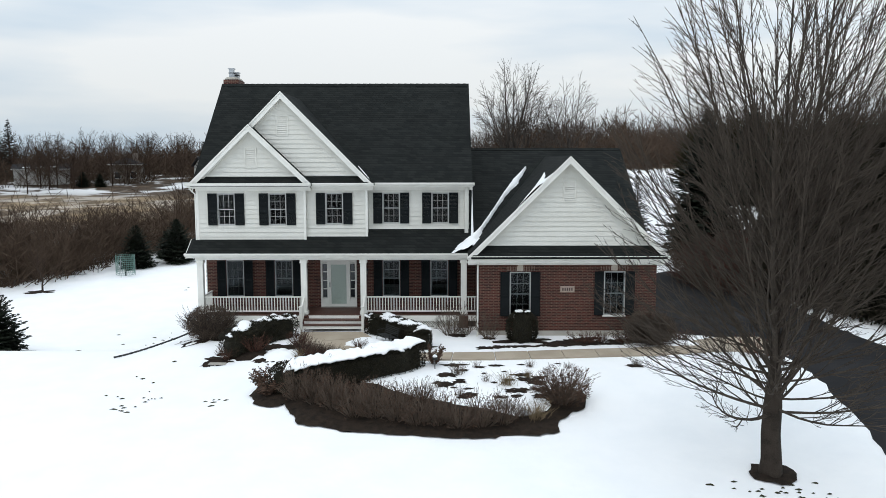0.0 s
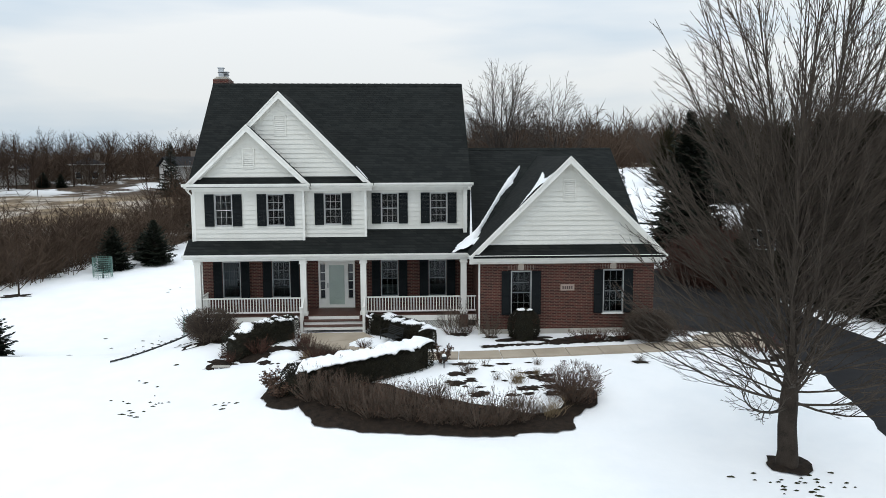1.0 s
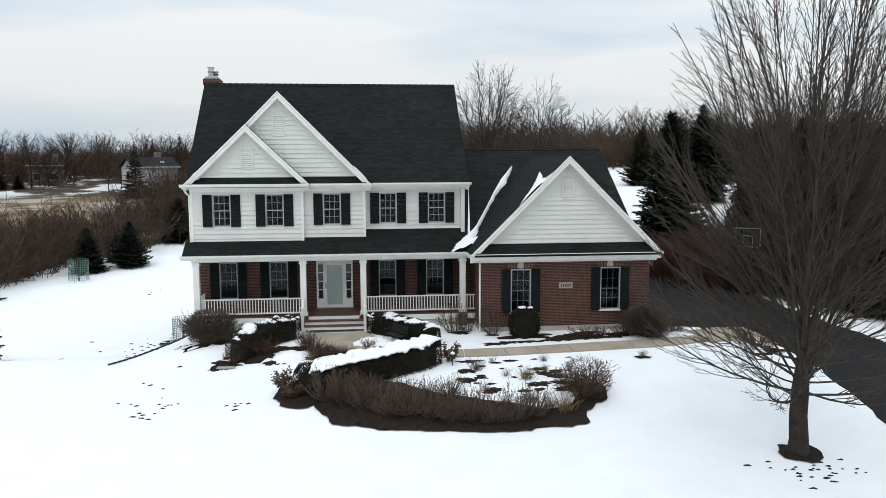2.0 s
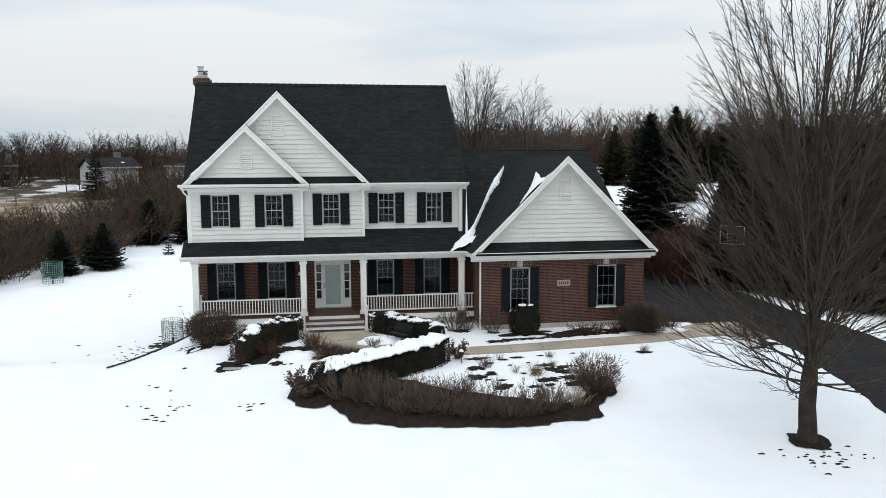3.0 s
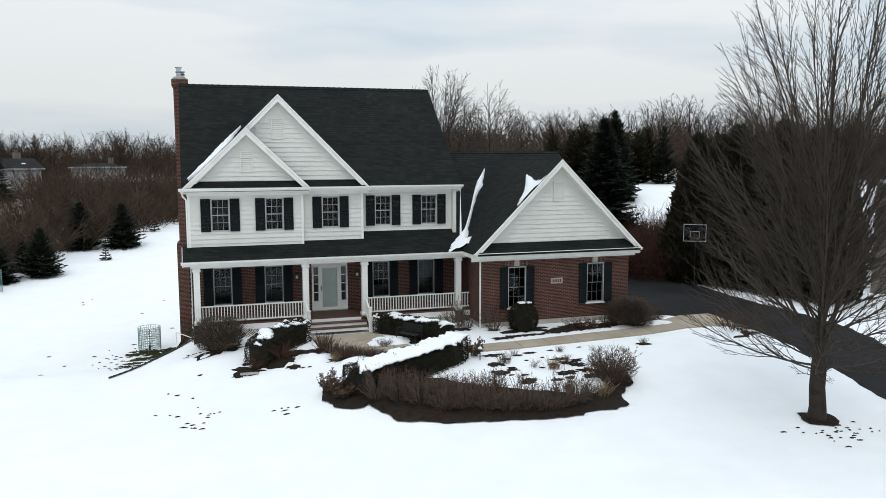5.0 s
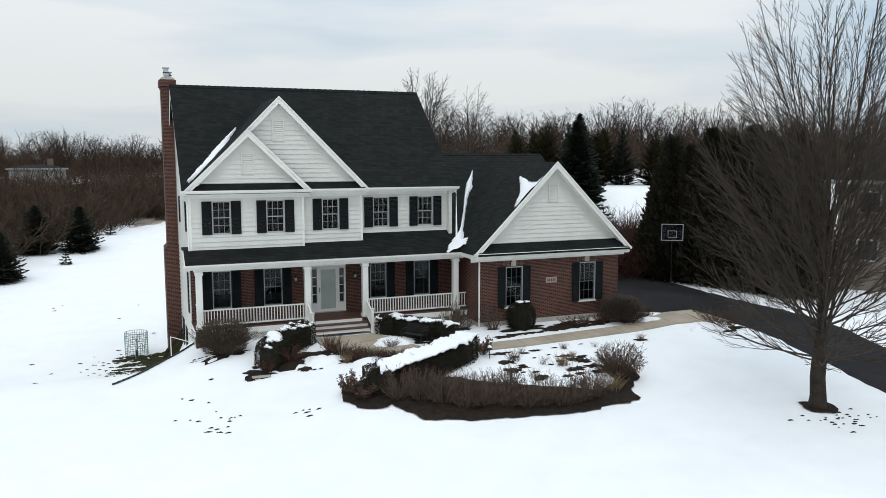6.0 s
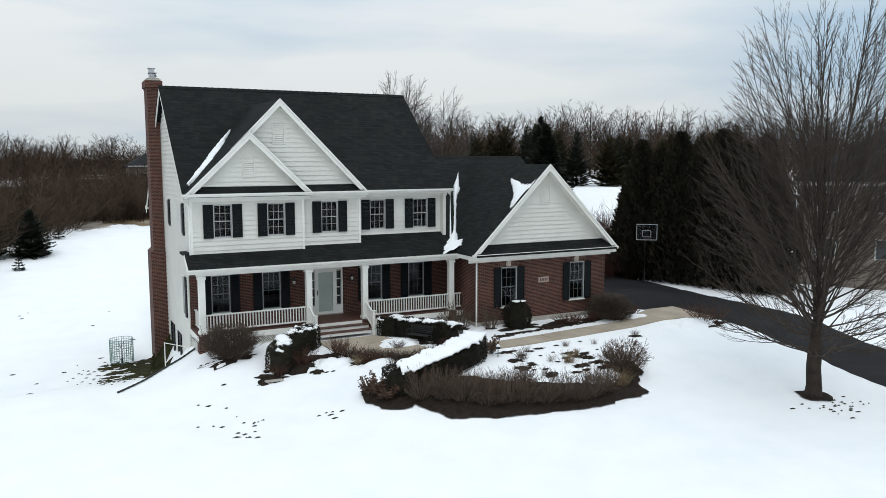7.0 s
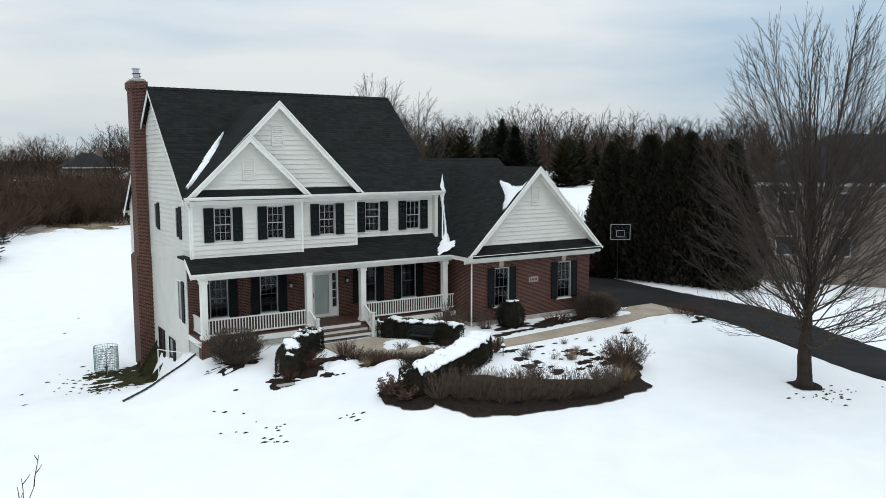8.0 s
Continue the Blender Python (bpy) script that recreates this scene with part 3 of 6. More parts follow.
# roofs: plates with thickness, a rake board at each end
def roof(name, bm, label=""):
    return part(name, bm, SHINGLE, house, label)


T = 0.07
EY0, EZ0 = 35.12, 6.26
SL = (RIDGE_Z - EZ0) / (RIDGE_Y - EY0)
RX0, RX1 = -11.22, 1.32
bm = bmesh.new()
slab(bm, [(RX0, EY0, EZ0), (RX1, EY0, EZ0), (RX1, RIDGE_Y, RIDGE_Z), (RX0, RIDGE_Y, RIDGE_Z)], (0, 0, -T))
slab(bm, [(RX0, RIDGE_Y, RIDGE_Z), (RX1, RIDGE_Y, RIDGE_Z), (RX1, 47.4, RIDGE_Z - SL * (47.4 - RIDGE_Y)), (RX0, 47.4, RIDGE_Z - SL * (47.4 - RIDGE_Y))], (0, 0, -T))
main_roof = roof("roof", bm, "dark charcoal asphalt shingle main roof")
def ridge_caps(parent, x0, x1, y, z, slope):
    """Folded cap shingles lapped along a ridge, each one mesh data shared by all."""
    n = round((x1 - x0) / 0.30)
    w = (x1 - x0) / n
    bm = bmesh.new()
    for d in (-1, 1):
        slab(bm, [(0, d * 0.15, 0.035 - 0.15 * slope), (w - 0.005, d * 0.15, 0.02 - 0.15 * slope), (w - 0.005, 0, 0.025), (0, 0, 0.04)][::d], (0, 0, -0.02))
    me = mesh_of("cap_shingle", bm, SHINGLE)
    for k in range(n):
        o = new("cap_shingle", me)
        o.parent, o.location = parent, (x0 + k * w, y, z)


ridge_caps(main_roof, RX0, RX1, RIDGE_Y, RIDGE_Z, SL)


def board(p, q, drop, thick, parent=None, name="rake_board"):
    """A white board under a roof edge from p to q; drop downwards, thick along y or x."""
    bm = bmesh.new()
    p, q = Vector(p), Vector(q)
    slab(bm, [p, q, q - Vector((0, 0, drop)), p - Vector((0, 0, drop))], thick)
    return part(name, bm, TRIM, parent or house)


for x, t in ((RX0 + 0.012, (0.03, 0, 0)), (RX1 - 0.012, (-0.03, 0, 0))):
    board((x, EY0, EZ0 - 0.075), (x, RIDGE_Y, RIDGE_Z - 0.075), 0.24, t)
    board((x, RIDGE_Y, RIDGE_Z - 0.075), (x, 47.4, RIDGE_Z - 0.075 - SL * (47.4 - RIDGE_Y)), 0.24, t)
for x0, x1 in ((RX0 + 0.05, XL - 0.03), (XR + 0.03, RX1 - 0.05)):
    bm = bmesh.new()
    slab(bm, [(x0, EY0, EZ0 - 0.2), (x1, EY0, EZ0 - 0.2), (x1, RIDGE_Y, RIDGE_Z - 0.2), (x0, RIDGE_Y, RIDGE_Z - 0.2)], (0, 0, -0.02))
    part("soffit", bm, TRIM, house)


def gable(xc, zc, half, rise, y_front, y_wall, y_back, z_base, vent, deep, pent=True):
    """A front-facing gable: two roof plates, rake boards, clapboard face, louvred vent and a small shingled skirt."""
    s = rise / half
    g = part("gable", boxes((xc - 0.06, xc + 0.06, y_front + 0.03, y_wall, zc - 0.30, zc - 0.16)), TRIM, house, "white front gable")
    bm = bmesh.new()
    for d in (-1, 1):
        e = (xc + d * half, zc - rise)
        pts = [(e[0], y_front, e[1]), (xc, y_front, zc), (xc, y_back, zc), (e[0], deep, e[1])]
        slab(bm, pts if d < 0 else pts[::-1], (0, 0, -T))
    part("roof", bm, SHINGLE, g, "dark shingled gable roof")
    for d in (-1, 1):
        e = Vector((xc + d * half, y_front - 0.02, zc - rise))
        a = Vector((xc, y_front - 0.02, zc))
        bm = bmesh.new()
        lo = 0.30
        slab(bm, [a + Vector((0, 0, -0.05)), e + Vector((0, 0, -0.05)), e + Vector((-d * (lo - 0.05) / s * 0.98, 0, -0.05)), a + Vector((0, 0, -lo))], (0, 0.04, 0))
        part("rake_board", bm, TRIM, g)
        bm = bmesh.new()
        slab(bm, [a + Vector((0, 0.03, 0.01)), e + Vector((0, 0.03, 0.01)), e + Vector((-d * 0.06, 0.03, -0.05)), a + Vector((0, 0.03, -0.055))], (0, -0.075, 0))
        part("drip_edge", bm, TRIM, g)
        bm = bmesh.new()
        slab(bm, [(xc, y_front + 0.02, zc - 0.24), (e[0], y_front + 0.02, e[2] - 0.24), (e[0], y_wall, e[2] - 0.24), (xc, y_wall, zc - 0.24)], (0, 0, 0.02))
        part("soffit", bm, TRIM, g)
    top = zc - 0.20
    siding("face", xc - half, xc + half, z_base, top - 0.06, y_wall, "x", -1, left=lambda z: xc - max(0.02, (top - z) / s), right=lambda z: xc + max(0.02, (top - z) / s), parent=g)
    bm = bmesh.new()
    slab(bm, [(xc - (top - z_base) / s, y_wall, z_base), (xc + (top - z_base) / s, y_wall, z_base), (xc, y_wall, top)], (0, 0.12, 0))
    part("face_core", bm, SIDING, g)
    if pent:
        bm = bmesh.new()
        w = (zc - z_base) / s
        slab(bm, [(xc - half + 0.1, y_front - 0.12, zc - rise - 0.03), (xc + half - 0.1, y_front - 0.12, zc - rise - 0.03), (xc + w - 0.25, y_wall - 0.01, z_base + 0.02), (xc - w + 0.25, y_wall - 0.01, z_base + 0.02)], (0, 0, -0.08))
        part("skirt_roof", bm, SHINGLE, g, "narrow dark shingled skirt roof")
        part("flashing", boxes((xc - w + 0.35, xc + w - 0.35, y_wall - 0.05, y_wall - 0.031, z_base + 0.03, z_base + 0.075)), TRIM, g)
    if vent:
        vx, v0, v1 = vent
        vb = part("vent", boxes((vx - 0.27, vx - 0.22, y_wall - 0.06, y_wall, v0, v1), (vx + 0.22, vx + 0.27, y_wall - 0.06, y_wall, v0, v1), (vx - 0.22, vx + 0.22, y_wall - 0.06, y_wall, v1 - 0.05, v1), (vx - 0.22, vx + 0.22, y_wall - 0.06, y_wall, v0, v0 + 0.05)), SIDING, g, "white louvred gable vent")
        n = int((v1 - v0 - 0.1) / 0.085)
        sm = None
        for i in range(n):
            z = v0 + 0.05 + (i + 0.5) * (v1 - v0 - 0.1) / n
            if sm is None:
                b2 = bmesh.new()
                slab(b2, [(vx - 0.22, y_wall - 0.055, -0.035), (vx + 0.22, y_wall - 0.055, -0.035), (vx + 0.22, y_wall - 0.034, 0.03), (vx - 0.22, y_wall - 0.034, 0.03)], (0, 0.012, 0))
                sm = mesh_of("slat", b2, SIDING)
            o = new("slat", sm)
            o.parent, o.location = vb, (0, 0, z)
            o.matrix_parent_inverse = Matrix.Identity(4)
    return g


def back_at(z):
    return EY0 + (z - EZ0) / SL


gable(-7.11, 10.29, 3.96, 4.0, 34.82, 35.15, back_at(10.29) + 0.1, 6.60, (-7.12, 8.38, 9.30), 35.4)
gable(-8.50, 8.86, 2.70, 2.60, 34.60, 34.95, back_at(8.86) + 0.1, 6.58, (-8.50, 6.96, 7.87), 35.3)


def gutter(x0, x1, y, z, name="gutter"):
    """An eaves gutter along x: a hollow trough with a rolled front, and the fascia behind it."""
    bm = bmesh.new()
    prof = [(0.0, 0.0), (0.0, -0.13), (-0.075, -0.13), (-0.125, -0.05), (-0.125, 0.0), (-0.112, 0.0), (-0.112, -0.045), (-0.07, -0.115), (-0.012, -0.115), (-0.012, 0.0)]
    a = [bm.verts.new((x0, y + p[0], z + p[1])) for p in prof]
    b = [bm.verts.new((x1, y + p[0], z + p[1])) for p in prof]
    n = len(prof)
    for i in range(n):
        bm.faces.new((a[i], a[(i + 1) % n], b[(i + 1) % n], b[i]))
    for x in (x0, x1):
        q = [(x, y + p[0], z + p[1]) for p in prof[:5]]
        bm.faces.new([bm.verts.new(c) for c in q])
    bmesh.ops.recalc_face_normals(bm, faces=bm.faces)
    return part(name, bm, TRIM, house)


def fascia(x0, x1, y, y_wall, z0, z1):
    part("fascia", boxes((x0, x1, y, y + 0.03, z0, z1)), TRIM, house)
    part("soffit", boxes((x0, x1, y + 0.03, y_wall, z0, z0 + 0.02)), TRIM, house)
    part("frieze", boxes((x0 + 0.25 * (x0 < -10), x1 - 0.02, y_wall - 0.05, y_wall - 0.032, z0 - 0.14, z0 - 0.002)), TRIM, house)


fascia(-11.25, -5.85, 34.55, 34.95, 6.10, 6.27)
gutter(-11.32, -5.80, 34.545, 6.30)
fascia(-5.85, -3.10, 34.76, 35.15, 6.10, 6.27)
gutter(-5.78, -3.06, 34.755, 6.30)
fascia(-3.10, 1.36, 35.14, 35.6, 6.10, 6.27)
gutter(-3.04, 1.42, 35.135, 6.30)
fascia(-11.25, 1.35, 47.3, 47.35, 5.0, 5.2)


def pipe(pts, r=0.04, name="downspout", m=None):
    bm = bmesh.new()
    tube(bm, pts, r, 6)
    return part(name, bm, m or TRIM, house, "white downspout")


pipe([(-11.2, 34.5, 6.2), (-11.15, 34.85, 5.95), (-11.02, 34.93, 5.8), (-11.02, 34.93, 3.75)])

# corner boards
for x, y, z0 in ((XL - 0.035, 34.91, 3.70), (-6.20, 34.91, 3.70), (-3.47, 35.11, 3.86), (1.08, 35.56, 4.16)):
    part("corner_board", boxes((x, x + 0.10, y, y + 0.03, z0, 6.08)), TRIM, house)
for x0, x1, y, z in ((XL - 0.03, -6.10, 34.90, 3.66), (-6.10, -3.37, 35.10, 3.82), (-3.37, 1.18, 35.55, 4.12)):
    part("skirt_board", boxes((x0, x1, y, y + 0.04, z, z + 0.09)), TRIM, house)

# porch: brick front wall, floor, roof, posts, rails, steps
LOW_W = [(-10.02, -9.22, 1.02, 2.70), (-7.78, -6.96, 1.02, 2.70), (-2.79, -1.99, 1.02, 2.70), (-0.58, 0.24, 1.02, 2.70)]
DOOR = (-5.66, -4.00, 0.5, 2.72)
bm = bmesh.new()
backing(bm, XL + 0.02, 1.5, -0.3, 3.3, 36.0, 36.22, [*LOW_W, DOOR])
part("wall", bm, BRICK, house, "red brick porch wall")
for x0, x1, z0, z1 in LOW_W:
    window_at(x0, x1, z0, z1, 36.0, ((x0 - 0.42, x0 - 0.03), (x1 + 0.03, x1 + 0.42)), storm=True)
    part("keystone", boxes(((x0 + x1) / 2 - 0.08, (x0 + x1) / 2 + 0.08, 35.97, 35.998, z1 + 0.02, z1 + 0.24), bevel=0.01), STONE, house)
pitch = 0.14
n = 13
deck = part("porch_floor", boxes((XL, 1.48, 34.3, 35.9, FLOOR - 0.09, FLOOR - 0.042)), PORCHWOOD, house, "dark red-brown stained porch floor")
for i in range(n):
    y = 34.22 + i * pitch
    part("floor_board", boxes((XL, 1.48, y, y + pitch - 0.008, FLOOR - 0.04, FLOOR)), PORCHWOOD, deck)
part("porch_rim", boxes((XL, -6.05, 34.20, 34.235, 0.22, FLOOR - 0.045), (-3.55, 1.48, 34.20, 34.235, 0.22, FLOOR - 0.045), (XL - 0.01, XL + 0.03, 34.24, 36.0, 0.22, FLOOR - 0.045)), TRIM, house)
# Ceiling is out of view; deck colour used to dim light bounced inside the porch.
part("porch_ceiling", boxes((XL, 1.48, 34.2, 35.99, 3.12, 3.16)), PORCHWOOD, house, "unseen porch ceiling, coloured dark to cut bounced light")
PE_Y, PE_Z, PSL = 34.10, 3.24, 0.655
bm = bmesh.new()
slab(bm, [(-11.25, PE_Y, PE_Z), (1.6, PE_Y, PE_Z), (1.6, 35.62, PE_Z + PSL * 1.52), (-3.4, 35.62, PE_Z + PSL * 1.52), (-3.4, 35.17, PE_Z + PSL * 1.07), (-6.13, 35.17, PE_Z + PSL * 1.07), (-6.13, 34.97, PE_Z + PSL * 0.87), (-11.25, 34.97, PE_Z + PSL * 0.87)], (0, 0, -0.10))
roof("porch_roof", bm, "dark shingled shed roof over the porch")
bm = bmesh.new()
slab(bm, [(-11.25, 34.97, PE_Z + PSL * 0.87), (XL, 34.97, PE_Z + PSL * 0.87), (XL, 36.2, PE_Z + PSL * 0.87 - 0.0), (-11.25, 36.2, PE_Z + PSL * 0.87)], (0, 0, -0.10))
roof("porch_roof", bm)
board((-11.252, PE_Y, PE_Z - 0.02), (-11.252, 34.97, PE_Z + PSL * 0.87 - 0.02), 0.20, (-0.03, 0, 0))
part("porch_beam", boxes((-10.92, 1.30, 34.26, 34.50, 2.94, 3.12)), TRIM, house, "white beam over the porch posts")
part("fascia", boxes((-11.25, 1.2, PE_Y + 0.03, PE_Y + 0.06, 3.04, 3.21)), TRIM, house)
part("soffit", boxes((-11.25, 1.48, PE_Y + 0.06, 34.26, 3.06, 3.08)), TRIM, house)
gutter(-11.33, 1.15, PE_Y + 0.025, 3.25)
POSTS = (-10.72, -6.15, -3.52, 0.92)
for i, x in enumerate(POSTS):
    bm = boxes((x - 0.13, x + 0.13, 34.25, 34.51, FLOOR + 0.001, 2.94), bevel=0.008)
    p = part("post", bm, TRIM, house, "square white porch post")
    part("cap", boxes((x - 0.17, x + 0.17, 34.21, 34.55, 2.80, 2.86), (x - 0.155, x + 0.155, 34.225, 34.535, 2.86, 2.939), bevel=0.006), TRIM, p)
    part("base", boxes((x - 0.17, x + 0.17, 34.21, 34.55, FLOOR + 0.001, FLOOR + 0.14), bevel=0.008), TRIM, p)
    part("pier", boxes((x - 0.20, x + 0.20, 34.18, 34.58, -0.6, FLOOR - 0.046)), BRICK, house, "red brick pier under the post")


def railing(x0, x1, y=34.38):
    r = part("railing", boxes((x0, x1, y - 0.045, y + 0.045, 1.24, 1.29), bevel=0.006), TRIM, house, "white wooden porch railing")
    part("bottom_rail", boxes((x0, x1, y - 0.03, y + 0.03, 0.60, 0.66)), TRIM, r)
    n = round((x1 - x0) / 0.125)
    sm = mesh_of("baluster", boxes((-0.018, 0.018, y - 0.018, y + 0.018, 0.66, 1.24)), TRIM)
    for i in range(n):
        o = new("baluster", sm)
        o.parent, o.location = r, (x0 + (i + 0.5) * (x1 - x0) / n, 0, 0)


railing(-10.58, -6.29)
railing(-3.38, 0.78)
railing(1.06, 1.48)


def side_rail(x, y0, y1):
    r = part("railing", boxes((x - 0.045, x + 0.045, y0, y1, 1.24, 1.29)), TRIM, house, "white wooden porch railing")
    part("bottom_rail", boxes((x - 0.03, x + 0.03, y0, y1, 0.60, 0.66)), TRIM, r)
    n = round((y1 - y0) / 0.125)
    sm = mesh_of("baluster", boxes((x - 0.018, x + 0.018, -0.018, 0.018, 0.66, 1.24)), TRIM)
    for i in range(n):
        o = new("baluster", sm)
        o.parent, o.location = r, (0, y0 + (i + 0.5) * (y1 - y0) / n, 0)


side_rail(-10.72, 34.52, 35.98)

# lattice under the porch
def lattice(x0, x1, z0, z1, y, along="x"):
    bm = bmesh.new()
    w = 0.035
    h = z1 - z0
    k = -h
    while k < x1 - x0:
        for d in (1, -1):
            a, b = max(0.0, k), min(x1 - x0, k + h)
            if b - a > 0.05:
                za, zb = (a - k, b - k) if d > 0 else (h - (a - k), h - (b - k))
                pts = [(x0 + a, y + 0.012 * d, z0 + za - w / 2), (x0 + b, y + 0.012 * d, z0 + zb - w / 2), (x0 + b, y + 0.012 * d, z0 + zb + w / 2), (x0 + a, y + 0.012 * d, z0 + za + w / 2)]
                if along == "y":
                    pts = [(c[1], c[0], c[2]) for c in pts]
                    slab(bm, pts, (0.008, 0, 0))
                else:
                    slab(bm, pts, (0, 0.008, 0))
        k += 0.11
    return part("lattice", bm, TRIM, house, "white diagonal lattice skirt")


lattice(-10.5, -6.4, -0.42, 0.22, 34.24)
lattice(-3.3, 0.70, -0.28, 0.22, 34.24)
lattice(34.6, 35.95, -0.55, 0.22, XL + 0.02, "y")
# Added dark panel behind the lattice, standing in for the shade under the porch.
part("porch_shade_panel", boxes((XL + 0.05, 1.45, 34.5, 34.6, -0.6, 0.22)), INTERIOR, house)

# steps with white risers and stained treads
for i in range(3):
    zt, y0 = FLOOR - 0.001 - 0.167 * i, 34.20 - 0.33 * i
    x0, x1 = -5.98 - 0.0, -3.66
    st = part("step", boxes((x0 - 0.12 * (i > 0), x1 + 0.12 * (i > 0), y0 + 0.005, y0 + 0.03, zt - 0.167, zt - 0.035)), TRIM, house, "white riser")
    if i:
        part("tread", boxes((x0 - 0.12, x1 + 0.12, y0 - 0.03, y0 + 0.335, zt - 0.035, zt)), PORCHWOOD, st, "stained wooden tread")
for x in (-6.16, -3.48):
    nw = part("newel", boxes((x - 0.06, x + 0.06, 33.36, 33.48, -0.12, 0.98), bevel=0.006), TRIM, house, "white newel post at the steps")
    part("newel_cap", boxes((x - 0.085, x + 0.085, 33.335, 33.505, 0.98, 1.03), bevel=0.012), TRIM, nw)
    bm = bmesh.new()
    slab(bm, [(x - 0.035, 33.48, 0.84), (x + 0.035, 33.48, 0.84), (x + 0.035, 34.25, 1.22), (x - 0.035, 34.25, 1.22)], (0, 0, 0.05))
    slab(bm, [(x - 0.03, 33.48, 0.20), (x + 0.03, 33.48, 0.20), (x + 0.03, 34.25, 0.58), (x - 0.03, 34.25, 0.58)], (0, 0, 0.05))
    for k in range(5):
        y = 33.6 + k * 0.125
        z = 0.22 + (y - 33.48) * 0.494
        box(bm, x - 0.017, x + 0.017, y - 0.017, y + 0.017, z, z + 0.66)
    part("stair_rail", bm, TRIM, house)

# entrance: door, sidelights, storm door
ent = part("entrance", boxes((-5.66, -5.58, 35.93, 36.10, 0.5, 2.72), (-4.08, -4.00, 35.93, 36.10, 0.5, 2.72), (-5.58, -4.08, 35.93, 36.10, 2.60, 2.72), (-5.36, -5.28, 35.93, 36.10, 0.5, 2.60), (-4.38, -4.30, 35.93, 36.10, 0.5, 2.60), (-5.58, -5.36, 35.95, 36.10, 0.5, 0.95), (-4.30, -4.08, 35.95, 36.10, 0.5, 0.95)), TRIM, house, "white entrance surround with sidelights")
part("door", boxes((-5.28, -4.38, 36.0, 36.05, 0.52, 2.60)), DOORWHITE, ent, "pale front door behind a glazed storm door")
part("storm_door", boxes((-5.28, -5.18, 35.95, 35.985, 0.52, 2.60), (-4.48, -4.38, 35.95, 35.985, 0.52, 2.60), (-5.18, -4.48, 35.95, 35.985, 2.50, 2.60), (-5.18, -4.48, 35.95, 35.985, 0.52, 0.66)), TRIM, ent, "white storm door frame")
pn = part("pane", boxes((-5.18, -4.48, 35.962, 35.97, 0.66, 2.50)), CLEAR, ent)
pn.visible_shadow = False
part("handle", boxes((-5.255, -5.225, 35.90, 35.95, 1.45, 1.68), bevel=0.006), BLACKIRON, ent, "black door handle")
part("threshold", boxes((-5.66, -4.0, 35.90, 36.0, 0.501, 0.54)), CONCRETE, ent)
for x0, x1 in ((-5.58, -5.36), (-4.30, -4.08)):
    for k in range(4):
        z0 = 0.98 + k * 0.40
        part("sidelight_pane", boxes((x0 + 0.02, x1 - 0.02, 36.0, 36.01, z0, z0 + 0.36)), DARKGLASS, ent)
        part("muntin", boxes((x0, x1, 35.985, 36.02, z0 + 0.362, z0 + 0.398)), TRIM, ent)
for x in (-6.35, -3.55):
    lt = part("wall_lantern", boxes((x - 0.05, x + 0.05, 35.97, 35.999, 2.12, 2.32), bevel=0.005), BLACKIRON, house, "small black porch lantern")
    part("lantern_glass", boxes((x - 0.06, x + 0.06, 35.86, 35.95, 2.08, 2.22), bevel=0.015), LAMPGLASS, lt)
    part("lantern_frame", boxes((x - 0.07, x - 0.055, 35.84, 35.855, 2.06, 2.26), (x + 0.055, x + 0.07, 35.84, 35.855, 2.06, 2.26), (x - 0.07, x + 0.07, 35.84, 35.969, 2.03, 2.06)), BLACKIRON, lt)
    part("lantern_cap", boxes((x - 0.085, x + 0.085, 35.825, 35.969, 2.225, 2.30), bevel=0.01), BLACKIRON, lt)

# garage wing
GX0, GX1, GY = 1.5, 9.05, 32.9
GW = [(2.83, 3.72, 0.70, 2.60), (6.82, 7.72, 0.74, 2.62)]
bm = bmesh.new()
backing(bm, GX0, GX1, 0.06, 3.05, GY, GY + 0.22, GW)
box(bm, GX0, GX0 + 0.22, GY + 0.22, 36.0, 0.06, 3.05)
box(bm, GX1 - 0.22, GX1, GY + 0.22, 47.6, 0.06, 3.2)
part("wall", bm, BRICK, house, "red brick garage wing wall")
part("foundation", boxes((GX0 - 0.03, GX1 + 0.03, GY - 0.03, GY + 0.25, -0.7, 0.058), (GX0 - 0.03, GX0 + 0.2, GY + 0.25, 36.0, -0.7, 0.058), (GX1 - 0.2, GX1 + 0.03, GY + 0.25, 47.6, -0.7, 0.058)), CONCRETE, house, "bare concrete foundation")
# Garage rooms in the same plaster, its colour darkened for unlit space behind glass.
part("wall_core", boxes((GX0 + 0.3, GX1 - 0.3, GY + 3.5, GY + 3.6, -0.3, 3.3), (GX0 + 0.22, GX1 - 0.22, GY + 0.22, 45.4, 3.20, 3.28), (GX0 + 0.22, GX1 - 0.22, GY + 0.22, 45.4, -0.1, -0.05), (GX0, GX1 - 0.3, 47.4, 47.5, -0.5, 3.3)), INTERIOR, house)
for x0, x1, z0, z1 in GW:
    window_at(x0, x1, z0, z1, GY, ((x0 - 0.40, x0 - 0.01), (x1 + 0.01, x1 + 0.40)), cols=3, casing=0.038, storm=True)
    xm = (x0 + x1) / 2
    bm = bmesh.new()
    slab(bm, [(xm - 0.08, GY - 0.035, z1 + 0.03), (xm + 0.08, GY - 0.035, z1 + 0.03), (xm + 0.115, GY - 0.035, z1 + 0.30), (xm - 0.115, GY - 0.035, z1 + 0.30)], (0, 0.033, 0))
    part("keystone", bm, STONE, house, "pale limestone keystone")
